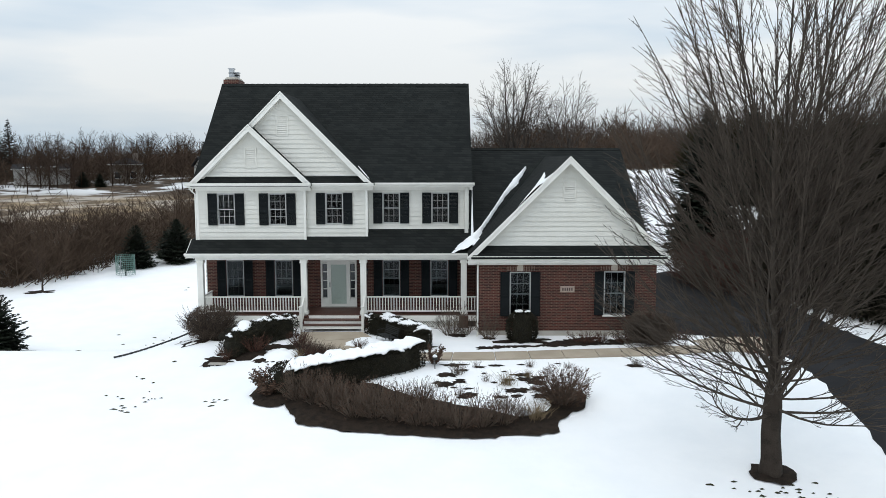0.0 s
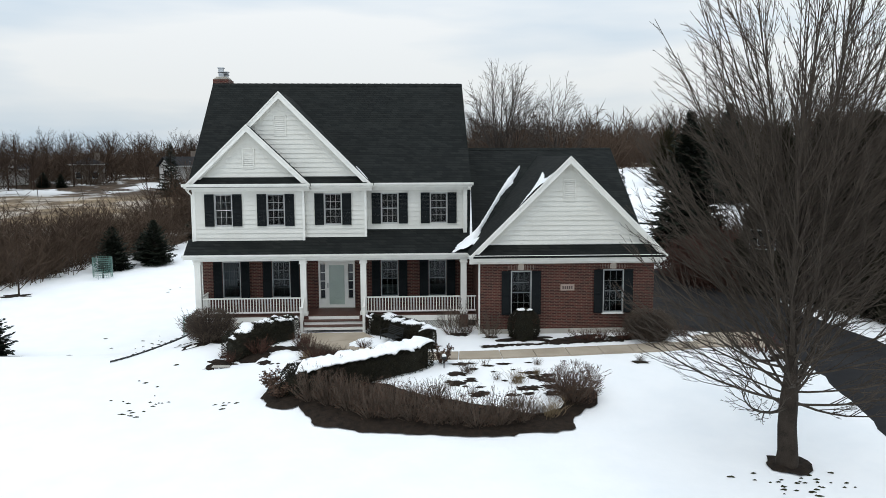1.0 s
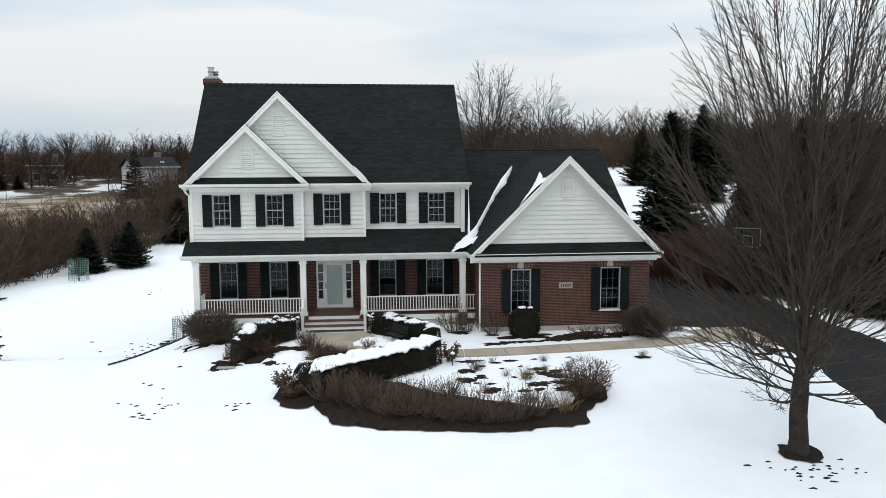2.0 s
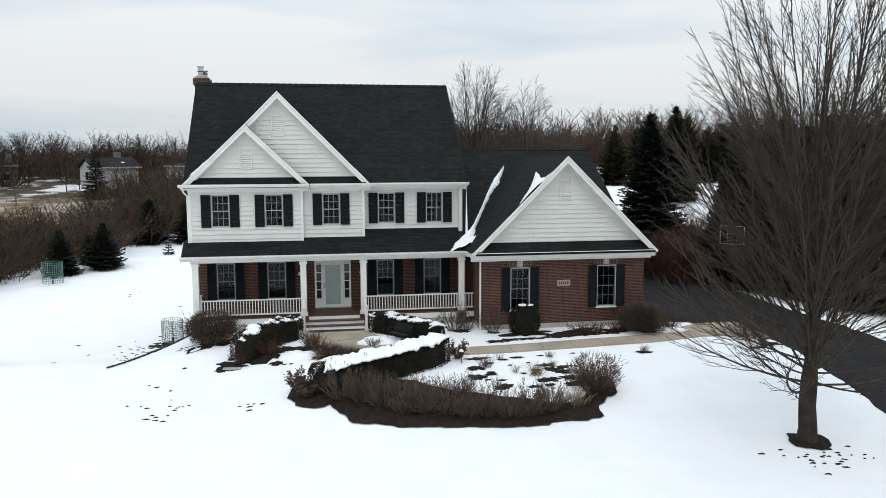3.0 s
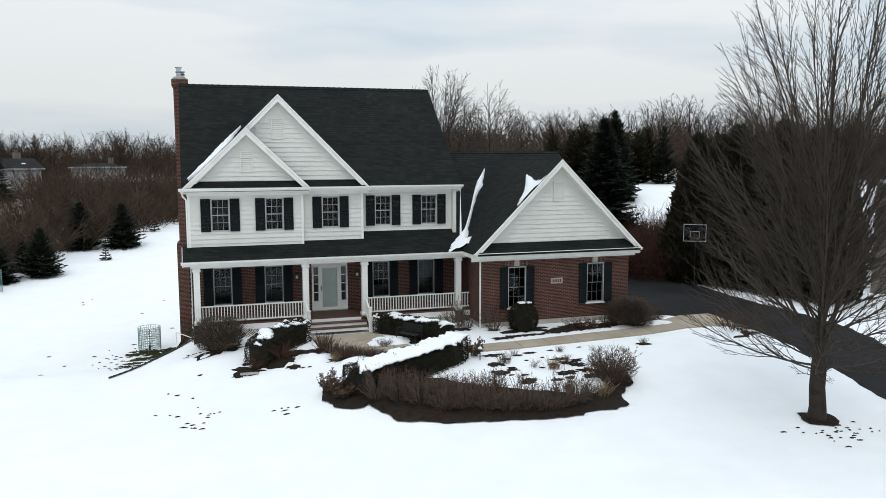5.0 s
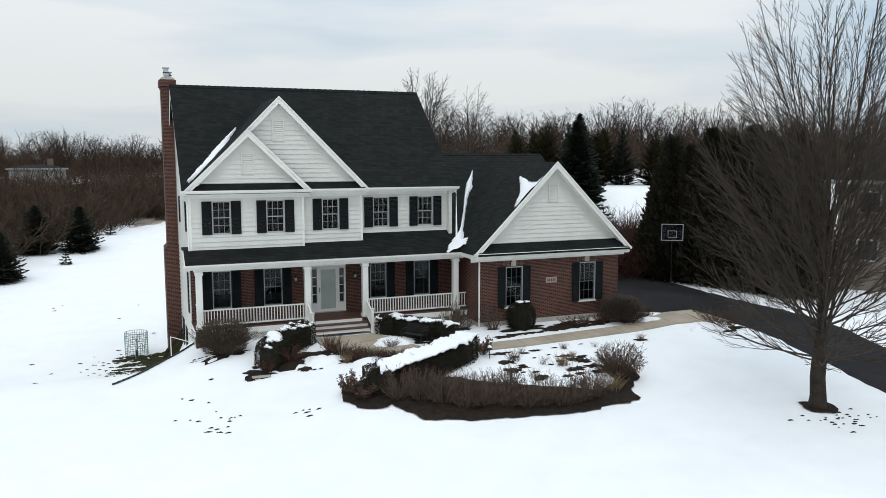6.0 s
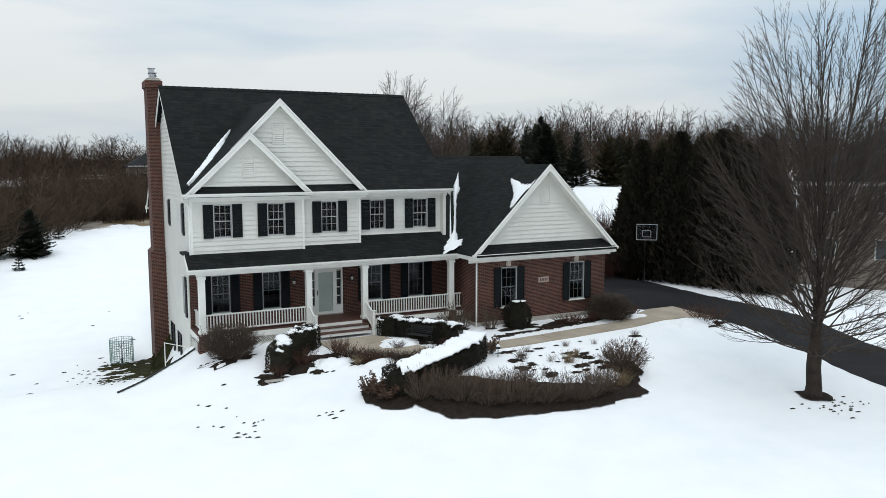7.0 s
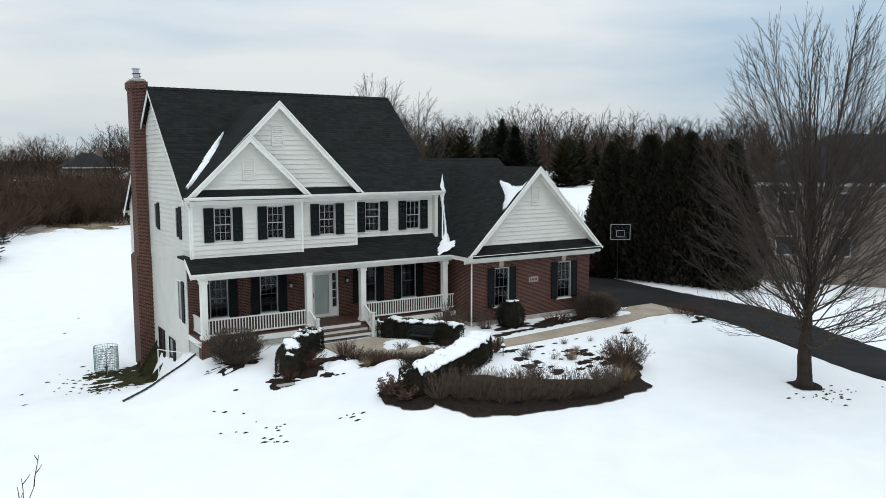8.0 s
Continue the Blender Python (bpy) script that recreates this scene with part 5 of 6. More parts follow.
for i, (x, y, s) in enumerate(((-64.0, 140.0, 0.75), (-61.0, 140.0, 0.65))):
    place_tree("spruce", *SP_WIDE, (x, y), i, s, "small dark spruce beyond the field", "far evergreens")
for i, (x, y, s) in enumerate(((-85.0, 155.0, 1.3), (-89.0, 157.0, 1.35), (-36.6, 121.0, 0.95), (-45.0, 165.0, 0.8), (-38.5, 160.0, 0.95))):
    place_tree("spruce", *SP_BIG, (x, y), i, s, "tall dark evergreen beyond the field", "far evergreens")


# far woods and brush: one object each
def many(name, base, spots, material, label, category):
    """Copies of a few twig shapes at many spots, joined into one object."""
    arrs = [(np.array(b.v), b.f) for b in base]
    V, F, off = [], [], 0
    for k, (x, y, s, sz, a) in enumerate(spots):
        v, f = arrs[k % len(arrs)]
        ca, sa = math.cos(a), math.sin(a)
        w = np.empty_like(v)
        w[:, 0] = x + s * (v[:, 0] * ca - v[:, 1] * sa)
        w[:, 1] = y + s * (v[:, 0] * sa + v[:, 1] * ca)
        w[:, 2] = ground_z(x, y) - 0.1 + sz * v[:, 2]
        V.append(w)
        F += [tuple(i + off for i in q) for q in f]
        off += len(v)
    me = bpy.data.meshes.new(name)
    me.from_pydata(np.concatenate(V).tolist(), [], F)
    me.materials.append(material)
    return tagged(new(name, me), label, category, kind="stuff")


def wood_shape(seed, height=9.0, radius=2.7):
    """A far tree: trunk, forking limbs and a rounded crown of fine twigs."""
    t = Bush(seed)
    rnd = t.r
    t.limb([Vector((0.10 * rnd.uniform(-1, 1) * i, 0.10 * rnd.uniform(-1, 1) * i, height * 0.22 * i)) for i in range(4)], 0.14, 0.05, 5)
    for i in range(13):
        az, f = i * 2.399 + rnd.uniform(-0.4, 0.4), i / 13
        p = Vector((0, 0, height * (0.22 + 0.42 * f)))
        d = vec_dir(az, 0.55 + 0.75 * f + rnd.uniform(-0.1, 0.15))
        reach = min(radius * 1.1 / max(0.2, math.hypot(d.x, d.y)), (height * 0.97 - p.z) / max(0.2, d.z)) * rnd.uniform(0.75, 1.0)
        q, e = p + d * reach * 0.5, p + d * reach + Vector((0, 0, 0.06 * reach))
        t.limb([p, q, e], 0.065, 0.018, 3)
        for k in range(7):
            g = 0.3 + 0.7 * (k + rnd.random()) / 7
            b = p.lerp(q, g * 2) if g < 0.5 else q.lerp(e, g * 2 - 1)
            u = (d + Vector((rnd.uniform(-1, 1), rnd.uniform(-1, 1), rnd.uniform(-0.7, 0.6))) * 0.95).normalized()
            ln = rnd.uniform(0.7, 1.5) * (1.25 - 0.6 * g)
            t.limb([b, b + u * ln], 0.026, 0.012, 3)
            for j in range(4):
                w = (u + Vector((rnd.uniform(-1, 1), rnd.uniform(-1, 1), rnd.uniform(-0.8, 0.7))) * 0.9).normalized()
                t.blade(b + u * ln * rnd.uniform(0.3, 1.0), w, rnd.uniform(0.4, 0.9), 0.042)
    return t


def brush_shape(seed, height=2.6, stems=23, width=0.95, thick=0.012):
    t = Bush(seed)
    rnd = t.r
    for i in range(stems):
        d = vec_dir(rnd.uniform(0, 6.283), rnd.uniform(0.5, 1.45))
        p = Vector((rnd.uniform(-width, width), rnd.uniform(-width, width), 0))
        h = height * rnd.uniform(0.55, 1.1)
        q = p + d * h * 0.55
        e = p + d * h + Vector((0, 0, 0.08 * h))
        t.limb([p, q, e], thick * 1.5, thick * 0.6, 3)
        for k in range(9):
            b = q.lerp(e, rnd.uniform(-0.6, 0.95))
            u = (d + Vector((rnd.uniform(-1, 1), rnd.uniform(-1, 1), rnd.uniform(-0.5, 0.7))) * 1.0).normalized()
            t.blade(b, u, h * rnd.uniform(0.16, 0.42), thick * 2.4)
    return t


rnd = random.Random(77)
woods = []
for i in range(580):
    a = radians(-34 + 104 * rnd.random())
    left = a < radians(8)
    D = rnd.uniform(140, 215) if left else rnd.uniform(92, 145)
    if radians(2) < a < radians(20):
        D = rnd.uniform(125, 180)
    s = rnd.uniform(0.7, 1.15) * (0.88 if left else 0.86)
    if rnd.random() < 0.35:
        s *= 0.55
    woods.append((-6 + D * math.sin(a), D * math.cos(a), s, s, rnd.uniform(0, 6.28)))
many("far_woods", [wood_shape(60 + k) for k in range(4)], woods, FARTWIG, "bare grey-brown woods along the skyline", "woods")
brush = []
for i in range(420):
    u = rnd.random()
    x = -62 + 62 * u + rnd.uniform(-3, 3)
    edge = 50 + (x + 32) * 2.05 if x < -13 else 92
    y = max(edge, 44) + 3 + rnd.random() ** 1.6 * 26
    if math.hypot(x, y) > 132:
        continue
    s = rnd.uniform(0.85, 1.8)
    brush.append((x, y, s * 1.25, s, rnd.uniform(0, 6.28)))
for i in range(200):
    a = radians(4 + 64 * rnd.random())
    D = rnd.uniform(90, 128)
    s = rnd.uniform(1.3, 2.5)
    brush.append((-6 + D * math.sin(a), D * math.cos(a), s * 1.3, s, rnd.uniform(0, 6.28)))
for i in range(150):
    a = radians(-12 + 26 * rnd.random())
    D = rnd.uniform(92, 138)
    s = rnd.uniform(1.2, 2.2)
    brush.append((-8 + D * math.sin(a), D * math.cos(a), s * 1.1, s, rnd.uniform(0, 6.28)))
for i in range(280):
    a = radians(-35 + 57 * rnd.random())
    D = rnd.uniform(150, 205)
    s = rnd.uniform(1.5, 2.6)
    brush.append((-8 + D * math.sin(a), D * math.cos(a), s * 1.5, s, rnd.uniform(0, 6.28)))
many("far_brush", [brush_shape(80 + k, 2.7) for k in range(4)], brush, BRUSHTWIG, "tangled bare brown brush at the field edge", "brush")
many("red_brush", [brush_shape(90 + k, 2.1, 110, 0.75, 0.010) for k in range(2)], [(13.9 + 0.34 * i + 0.4 * math.sin(i * 3), 43.6 - 0.12 * i + math.sin(i * 5) * 1.3, 1.0, 1.0 + 0.22 * math.sin(i), i) for i in range(13)] + [(17.2 + 0.42 * i, 46.6 + 1.4 * math.sin(i * 2.7), 1.05, 1.15 + 0.25 * math.sin(i * 1.7), i * 2.0) for i in range(9)], TWIGRED, "reddish leafless shrubs beside the driveway", "shrub")


# ---- hedges, beds and shrubs near the house ----
def hedge(name, path, width, height, seed, label, snow_share=0.8, snow_lo=0.0, snow_hi=1.0):
    """A clipped hedge along a path: dense small leaves round a dark core, with snow lying on the top."""
    t = Bush(seed)
    rnd = t.r
    pts = [Vector(p) for p in path]
    lens = [(b - a).length for a, b in zip(pts, pts[1:])]
    total = sum(lens)

    def at(s):
        s = min(max(s, 0), total - 1e-4)
        for a, b, l in zip(pts, pts[1:], lens):
            if s <= l:
                return a.lerp(b, s / l), (b - a).normalized()
            s -= l
    at_mid = at(total / 2)[0]
    e = thing(name, (at_mid.x, at_mid.y, ground_z(at_mid.x, at_mid.y)), label, "hedge", "clipped hedges")

    def wob(s, k):
        return 1 + 0.13 * noise.noise((s * 1.6, k, seed)) + 0.06 * noise.noise((s * 5, k, seed))
    n = int(total * 3800)
    for i in range(n):
        s = rnd.uniform(-0.1, total + 0.1)
        c, d = at(s)
        side = Vector((-d.y, d.x))
        a = rnd.uniform(-1, 1)
        b = rnd.random()
        if rnd.random() < 0.72:
            if rnd.random() < 0.55:
                a = math.copysign(rnd.uniform(0.86, 1.04), a)
            else:
                b = rnd.uniform(0.90, 1.03)
        end = min(s, total - s)
        rnd_end = 1.0 if end > 0.3 else 0.75 + 0.25 * max(0.0, end) / 0.3
        w = width * 0.5 * wob(s, 2) * (1.0 - 0.16 * b ** 4) * rnd_end
        q = c + side * (a * w)
        z = ground_z(q.x, q.y) + b * height * wob(s, 7) * (0.92 + 0.08 * rnd_end)
        o = Vector((side.x * a, side.y * a, 0.5 * (b - 0.3))) + Vector((rnd.uniform(-0.8, 0.8), rnd.uniform(-0.8, 0.8), rnd.uniform(-0.5, 0.8)))
        t.blade(Vector((q.x, q.y, z)), o.normalized(), rnd.uniform(0.035, 0.075), rnd.uniform(0.03, 0.05))
    o = new("foliage", t.mesh("foliage", BOXLEAF))
    o.parent = e
    o.matrix_parent_inverse = Matrix.Translation(-e.location)
    bm = bmesh.new()
    m = max(4, int(total / 0.2))
    rings = []
    for i in range(m + 1):
        s = 0.14 + (total - 0.28) * i / m
        c, d = at(s)
        side = Vector((-d.y, d.x))
        w = width * 0.5 * 0.76 * wob(s, 2) * (0.7 if i in (0, m) else 1)
        g = ground_z(c.x, c.y)
        h = height * (0.9 if 0 < i < m else 0.7) * wob(s, 7)
        rings.append([bm.verts.new((c.x + side.x * a * w, c.y + side.y * a * w, g + b * h)) for a, b in ((-1, -0.2), (-1, 0.85), (-0.75, 1), (0.75, 1), (1, 0.85), (1, -0.2))])
    for r0, r1 in zip(rings, rings[1:]):
        for k in range(5):
            bm.faces.new((r0[k], r0[k + 1], r1[k + 1], r1[k]))
    bm.faces.new(rings[0][::-1])
    bm.faces.new(rings[-1])
    bmesh.ops.recalc_face_normals(bm, faces=bm.faces)
    part("branch_core", bm, BOXLEAF, e)
    # snow on top, broken where it has slid off
    bm = bmesh.new()
    st, ac = 0.07, 9
    m = int(total / st)
    grid = {}
    for i in range(m + 1):
        s = total * i / m
        c, d = at(s)
        side = Vector((-d.y, d.x))
        for j in range(ac):
            a = -0.92 + 1.84 * j / (ac - 1)
            w = width * 0.5 * wob(s, 2) * 0.97
            q = c + side * (a * w)
            k = noise.noise((q.x * 1.9, q.y * 1.9, seed + 3)) + 0.45 * noise.noise((q.x * 6, q.y * 6, seed))
            cover = snow_share + 0.25 - 0.9 * max(0.0, abs(a) - 0.65)
            if not (snow_lo <= s / total <= snow_hi):
                cover -= 1.5
            on = k + cover - 0.62
            z = ground_z(q.x, q.y) + height * wob(s, 7) + 0.02 + 0.10 * min(1.0, max(0.0, on) * 1.8) + 0.015 * noise.noise((q.x * 8, q.y * 8, 1))
            grid[i, j] = (bm.verts.new((q.x, q.y, z)), on)
    for i in range(m):
        for j in range(ac - 1):
            cs = [grid[i, j], grid[i + 1, j], grid[i + 1, j + 1], grid[i, j + 1]]
            if sum(c[1] for c in cs) / 4 > 0.0:
                f = bm.faces.new([c[0] for c in cs])
                f.smooth = True
    r = bmesh.ops.extrude_face_region(bm, geom=list(bm.faces))
    bmesh.ops.translate(bm, verts=[v for v in r["geom"] if isinstance(v, bmesh.types.BMVert)], vec=(0, 0, -0.05))
    bmesh.ops.delete(bm, geom=[v for v in bm.verts if not v.link_faces], context="VERTS")
    bmesh.ops.recalc_face_normals(bm, faces=bm.faces)
    part("snow_cap", bm, SNOW, e, "lumpy snow lying on the hedge")
    return e


hedge("hedge", [(-6.45, 33.05), (-7.1, 32.4), (-8.0, 31.5), (-8.75, 30.7)], 0.95, 0.86, 101, "dark clipped hedge with patchy snow beside porch steps", 0.42)
hedge("hedge", [(-3.2, 33.55), (-2.4, 33.1), (-1.6, 32.1), (-1.05, 31.2), (-0.80, 30.5)], 0.9, 0.78, 102, "dark clipped hedge with patchy snow curving from porch", 0.45)
hedge("hedge", [(-5.9, 26.6), (-5.2, 26.45), (-4.4, 26.6), (-3.4, 27.05), (-2.4, 27.6), (-1.6, 28.05), (-0.95, 28.65)], 1.05, 0.84, 103, "long dark clipped hedge topped with thick snow", 1.0, 0.10, 1.0)


def shrub_mesh(seed, height, width, stems, material, leaf=None, leaves=0, droop=0.2, min_r=0.0055, level=2, leaf_size=0.06, lift=0.22, fill=0):
    t = Bush(seed)
    rnd = t.r
    for i in range(stems):
        az = rnd.uniform(0, 2 * math.pi)
        el = rnd.uniform(0.55, 1.5)
        k = rnd.random() ** 0.6
        p = Vector((math.cos(az) * width * 0.16 * k, math.sin(az) * width * 0.16 * k, -0.03))
        reach = 1 / max(math.sin(el) / height, math.cos(el) / (width * 0.55))
        grow(t, p, vec_dir(az, el), reach * rnd.uniform(0.6, 0.95), 0.011, level, 0.45, lift, 3.2 / max(0.6, height), 0.40, min_r=min_r)
    me = t.mesh("crown", material)
    lm = None
    if leaves:
        l = Bush(seed + 500)
        for i in range(leaves):
            v = Vector(t.v[l.r.randrange(len(t.v))])
            if v.z < height * 0.12:
                continue
            l.blade(v, vec_dir(l.r.uniform(0, 6.28), l.r.uniform(-0.6, 0.9)), l.r.uniform(0.5, 1.0) * leaf_size, l.r.uniform(0.3, 0.7) * leaf_size)
        for i in range(fill):
            a, u, k = l.r.uniform(0, 6.283), l.r.random(), l.r.uniform(0.35, 1.0) ** 0.5
            rr = width * 0.5 * k * math.sqrt(max(0.0, 1 - (u * 0.92) ** 3)) * (0.75 + 0.25 * min(1, u * 3)) * (1 + 0.12 * noise.noise((math.cos(a) * 2, math.sin(a) * 2, u * 4)))
            l.blade(Vector((rr * math.cos(a), rr * math.sin(a), u * height * (0.94 + 0.1 * l.r.random()))), vec_dir(a + l.r.uniform(-0.5, 0.5), l.r.uniform(0.3, 1.4)), l.r.uniform(0.10, 0.22), 0.014)
        lm = l.mesh("leaf_mass", leaf)
    return me, lm


def place_shrub(name, meshes, at, turn, size, label, group="", sink=0.03):
    e = thing(name, (at[0], at[1], ground_z(*at) - sink + 0.03), label, "shrub", group)
    e.rotation_euler = (0, 0, turn)
    e.scale = (size,) * 3 if isinstance(size, (int, float)) else size
    for nm, me in zip(("crown", "leaf_mass"), meshes):
        if me:
            o = new(nm, me)
            o.parent = e
    return e


ROWSH = [shrub_mesh(120 + k, 1.0, 1.05, 80, TWIG, DEADLEAF, 900, leaf_size=0.045, lift=0.08, fill=120, min_r=0.0065) for k in range(3)]
rnd = random.Random(5)
for i in range(11):
    x = -4.9 + i * 0.68
    y = 23.95 + 0.062 * (x - 0.5) ** 2 - 0.08 + rnd.uniform(-0.12, 0.12)
    place_shrub("leafless_shrub", ROWSH[i % 3], (x, y), i * 1.7, (1.1, 1.1, rnd.uniform(0.95, 1.2)), "low leafless brown shrub in the mulched front bed", "front bed shrubs")
for i in range(6):
    x = -4.3 + i * 0.72
    place_shrub("leafless_shrub", ROWSH[(i + 1) % 3], (x, 25.35 + 0.10 * (x + 1.2) ** 2 * 0.4 + rnd.uniform(-0.1, 0.1)), i * 2.3, (0.95, 0.95, 0.8), "low leafless brown shrub in the mulched front bed", "front bed shrubs")
ROUND = shrub_mesh(130, 1.15, 1.9, 170, TWIG, DEADLEAF, 5200, leaf_size=0.05, lift=0.02, fill=1800)
place_shrub("round_shrub", ROUND, (3.95, 25.35), 0.0, 1.0, "rounded leafless brown shrub with dry seed heads in snow")
DENSE = shrub_mesh(131, 1.2, 2.1, 420, BARKBROWN, TWIG, 3000, leaf_size=0.04, min_r=0.006, lift=0.0, fill=6000)
place_shrub("dense_shrub", DENSE, (-9.95, 32.9), 0.4, 1.0, "dense rounded brown leafless shrub beside the porch")
place_shrub("dense_shrub", DENSE, (8.55, 31.85), 1.4, (1.35, 1.05, 0.92), "dense brown leafless shrub at the garage corner")
FAN = shrub_mesh(132, 1.35, 1.5, 46, TWIG, None, 0, level=2, min_r=0.010)
place_shrub("open_shrub", FAN, (0.35, 33.0), 0.2, 1.0, "open twiggy bare shrub by the porch lattice", "porch shrubs")
place_shrub("open_shrub", FAN, (0.95, 33.15), 2.0, 0.8, "open twiggy bare shrub by the porch lattice", "porch shrubs")
place_shrub("open_shrub", FAN, (1.95, 32.35), 1.2, 0.85, "open twiggy bare shrub by brick wall", "porch shrubs")
LOW = shrub_mesh(133, 0.75, 1.4, 60, TWIGRED, DEADLEAF, 900, leaf_size=0.05)
place_shrub("low_shrub", LOW, (5.9, 31.75), 0.0, (1.1, 0.9, 0.55), "low reddish leafless shrub along the walk", "low shrubs")
place_shrub("low_shrub", LOW, (12.05, 28.9), 0.7, (1.6, 1.45, 1.25), "low reddish leafless shrub beside the driveway", "low shrubs")
place_shrub("low_shrub", LOW, (9.8, 31.7), 1.7, 0.8, "low reddish leafless shrub at the garage corner", "low shrubs")
place_shrub("low_shrub", LOW, (-5.9, 31.5), 2.7, (0.75, 0.75, 0.9), "low reddish shrub with curled dead leaves near steps", "low shrubs")
place_shrub("low_shrub", LOW, (-7.6, 31.1), 0.9, (0.9, 0.9, 0.95), "low reddish shrub beside the clipped hedge", "low shrubs")
for i, (x, y, q) in enumerate(((-5.6, 30.9, 0.8), (-5.2, 29.9, 0.75), (-4.6, 29.4, 0.6), (-8.6, 30.6, 0.7), (-1.35, 30.5, 0.55), (-3.4, 31.0, 0.5), (6.6, 31.9, 0.6), (7.4, 31.8, 0.7))):
    place_shrub("low_shrub", LOW, (x, y), i * 1.9 + 0.4, (q, q, q * 0.95), "low reddish shrub with dead leaves in snow", "low shrubs")
HYD = shrub_mesh(134, 0.95, 1.0, 40, TWIG, DEADLEAF, 900, leaf_size=0.13)
place_shrub("hydrangea", HYD, (-6.25, 26.85), 0.3, 0.85, "dead hydrangea with large curled brown leaves", "hydrangeas")
place_shrub("hydrangea", HYD, (-5.95, 26.2), 1.3, (0.8, 0.8, 0.6), "dead hydrangea with large curled brown leaves", "hydrangeas")
place_shrub("hydrangea", HYD, (-0.35, 28.6), 2.3, (0.7, 0.7, 0.75), "dead hydrangea with curled brown leaves at the walk", "hydrangeas")


def yew(at, w, h, seed):
    t = Bush(seed)
    rnd = t.r
    e = thing("yew_bush", (*at, ground_z(*at)), "dark green clipped yew bush with snow on top", "shrub")
    for i in range(6500):
        a, u = rnd.uniform(0, 6.283), rnd.random()
        k = rnd.uniform(0.86, 1.03) if rnd.random() < 0.8 else rnd.random()
        f = max(0.05, 1 - abs(2 * u - 0.9) ** 2.6 * (0.30 if u < 0.45 else 0.62))
        r = w / 2 * f * k * (1 + 0.09 * noise.noise((math.cos(a) * 2, math.sin(a) * 2, u * 3)))
        t.blade(Vector((r * math.cos(a), r * math.sin(a), u * h * (1 - 0.05 * (k < 0.5)))), vec_dir(a + rnd.uniform(-0.7, 0.7), rnd.uniform(-0.2, 1.2)), rnd.uniform(0.04, 0.09), 0.035)
    t.limb([Vector((0, 0, -0.05)), Vector((0, 0, h * 0.55)), Vector((0, 0, h * 0.93))], w * 0.36, w * 0.24, 10)
    o = new("foliage", t.mesh("foliage", BOXLEAF))
    o.parent = e
    bm = bmesh.new()
    for cx, cy, r in ((-0.16, -0.12, 0.2), (0.2, -0.16, 0.15)):
        s = bmesh.ops.create_icosphere(bm, subdivisions=2, radius=r)
        for v in s["verts"]:
            v.co = Vector((v.co.x + cx, v.co.y + cy, v.co.z * 0.22 + h + 0.0)) + 0.05 * noise.noise_vector(v.co * 5)
    for f in bm.faces:
        f.smooth = True
    o = part("snow_cap", bm, SNOW)
    o.parent = e


yew((3.3, 32.15), 1.3, 1.25, 140)

# walk and landing in slabs
def strip(name, left, right, material, lift, label):
    """A paved walk in slabs between two edges, with joints."""
    e = thing(name, (*left[0], ground_z(*left[0])), label, "walk", kind="structure")
    for i in range(len(left) - 1):
        bm = bmesh.new()
        n = max(1, round((Vector(left[i + 1]) - Vector(left[i])).length / 1.4))
        for k in range(n):
            a, b = (k + 0.012) / n, (k + 0.988) / n
            q = [Vector(left[i]).lerp(Vector(left[i + 1]), a), Vector(left[i]).lerp(Vector(left[i + 1]), b), Vector(right[i]).lerp(Vector(right[i + 1]), b), Vector(right[i]).lerp(Vector(right[i + 1]), a)]
            bm = bmesh.new()
            slab(bm, [(p.x, p.y, ground_z(p.x, p.y) + lift) for p in q[::-1]], (0, 0, -0.12))
            bmesh.ops.recalc_face_normals(bm, faces=bm.faces)
            part("slab", bm, material, e)
    return e


strip("front_walk", [(-6.15, 33.3), (-6.0, 31.6), (-5.2, 30.2), (-3.6, 29.2), (-1.4, 29.0), (2.0, 29.1), (6.0, 29.45), (8.6, 29.8), (10.6, 30.15), (12.6, 30.0), (13.3, 29.5)],
      [(-3.5, 33.3), (-3.0, 32.4), (-2.6, 31.4), (-2.2, 30.4), (-1.2, 30.0), (2.0, 30.15), (6.0, 30.55), (8.6, 30.95), (10.3, 31.75), (11.6, 32.5), (13.3, 32.4)], WALKSTONE, 0.06, "tan concrete front walk cleared of snow")

# mulch of the front bed and bare patches in the snow
draped("mulch_bed", [(-6.6, 27.3), (-6.6, 26.3), (-6.15, 25.4), (-5.5, 25.15), (-5.3, 25.6), (-4.95, 24.65), (-4.5, 24.1), (-3.6, 23.6), (-2.2, 23.28), (-0.8, 23.12), (0.5, 22.98), (1.6, 22.95), (1.85, 23.25), (2.9, 23.12), (3.65, 23.5), (3.7, 24.2), (4.2, 24.45), (4.65, 24.95), (4.95, 25.6), (4.75, 26.15), (3.8, 25.9), (3.2, 24.7), (2.4, 24.5), (0.6, 25.2), (-1.2, 25.9), (-2.6, 26.7), (-4.0, 26.8), (-5.4, 27.6)],
       MULCH, 0.09, 0.20, 0.16, 1, edge=0.05, label="dark bark mulch showing through melted snow", category="mulch")


def patches(name, spots, material, label, lift=0.035, seed=0, flat=0.55):
    """Small ragged bare spots in the snow, joined."""
    bm = bmesh.new()
    for k, (x, y, r) in enumerate(spots):
        n = 14 if r < 0.13 else 36
        c = bm.verts.new((x, y, ground_z(x, y) + lift + 0.006))
        ring = []
        for i in range(n):
            a = 2 * math.pi * i / n
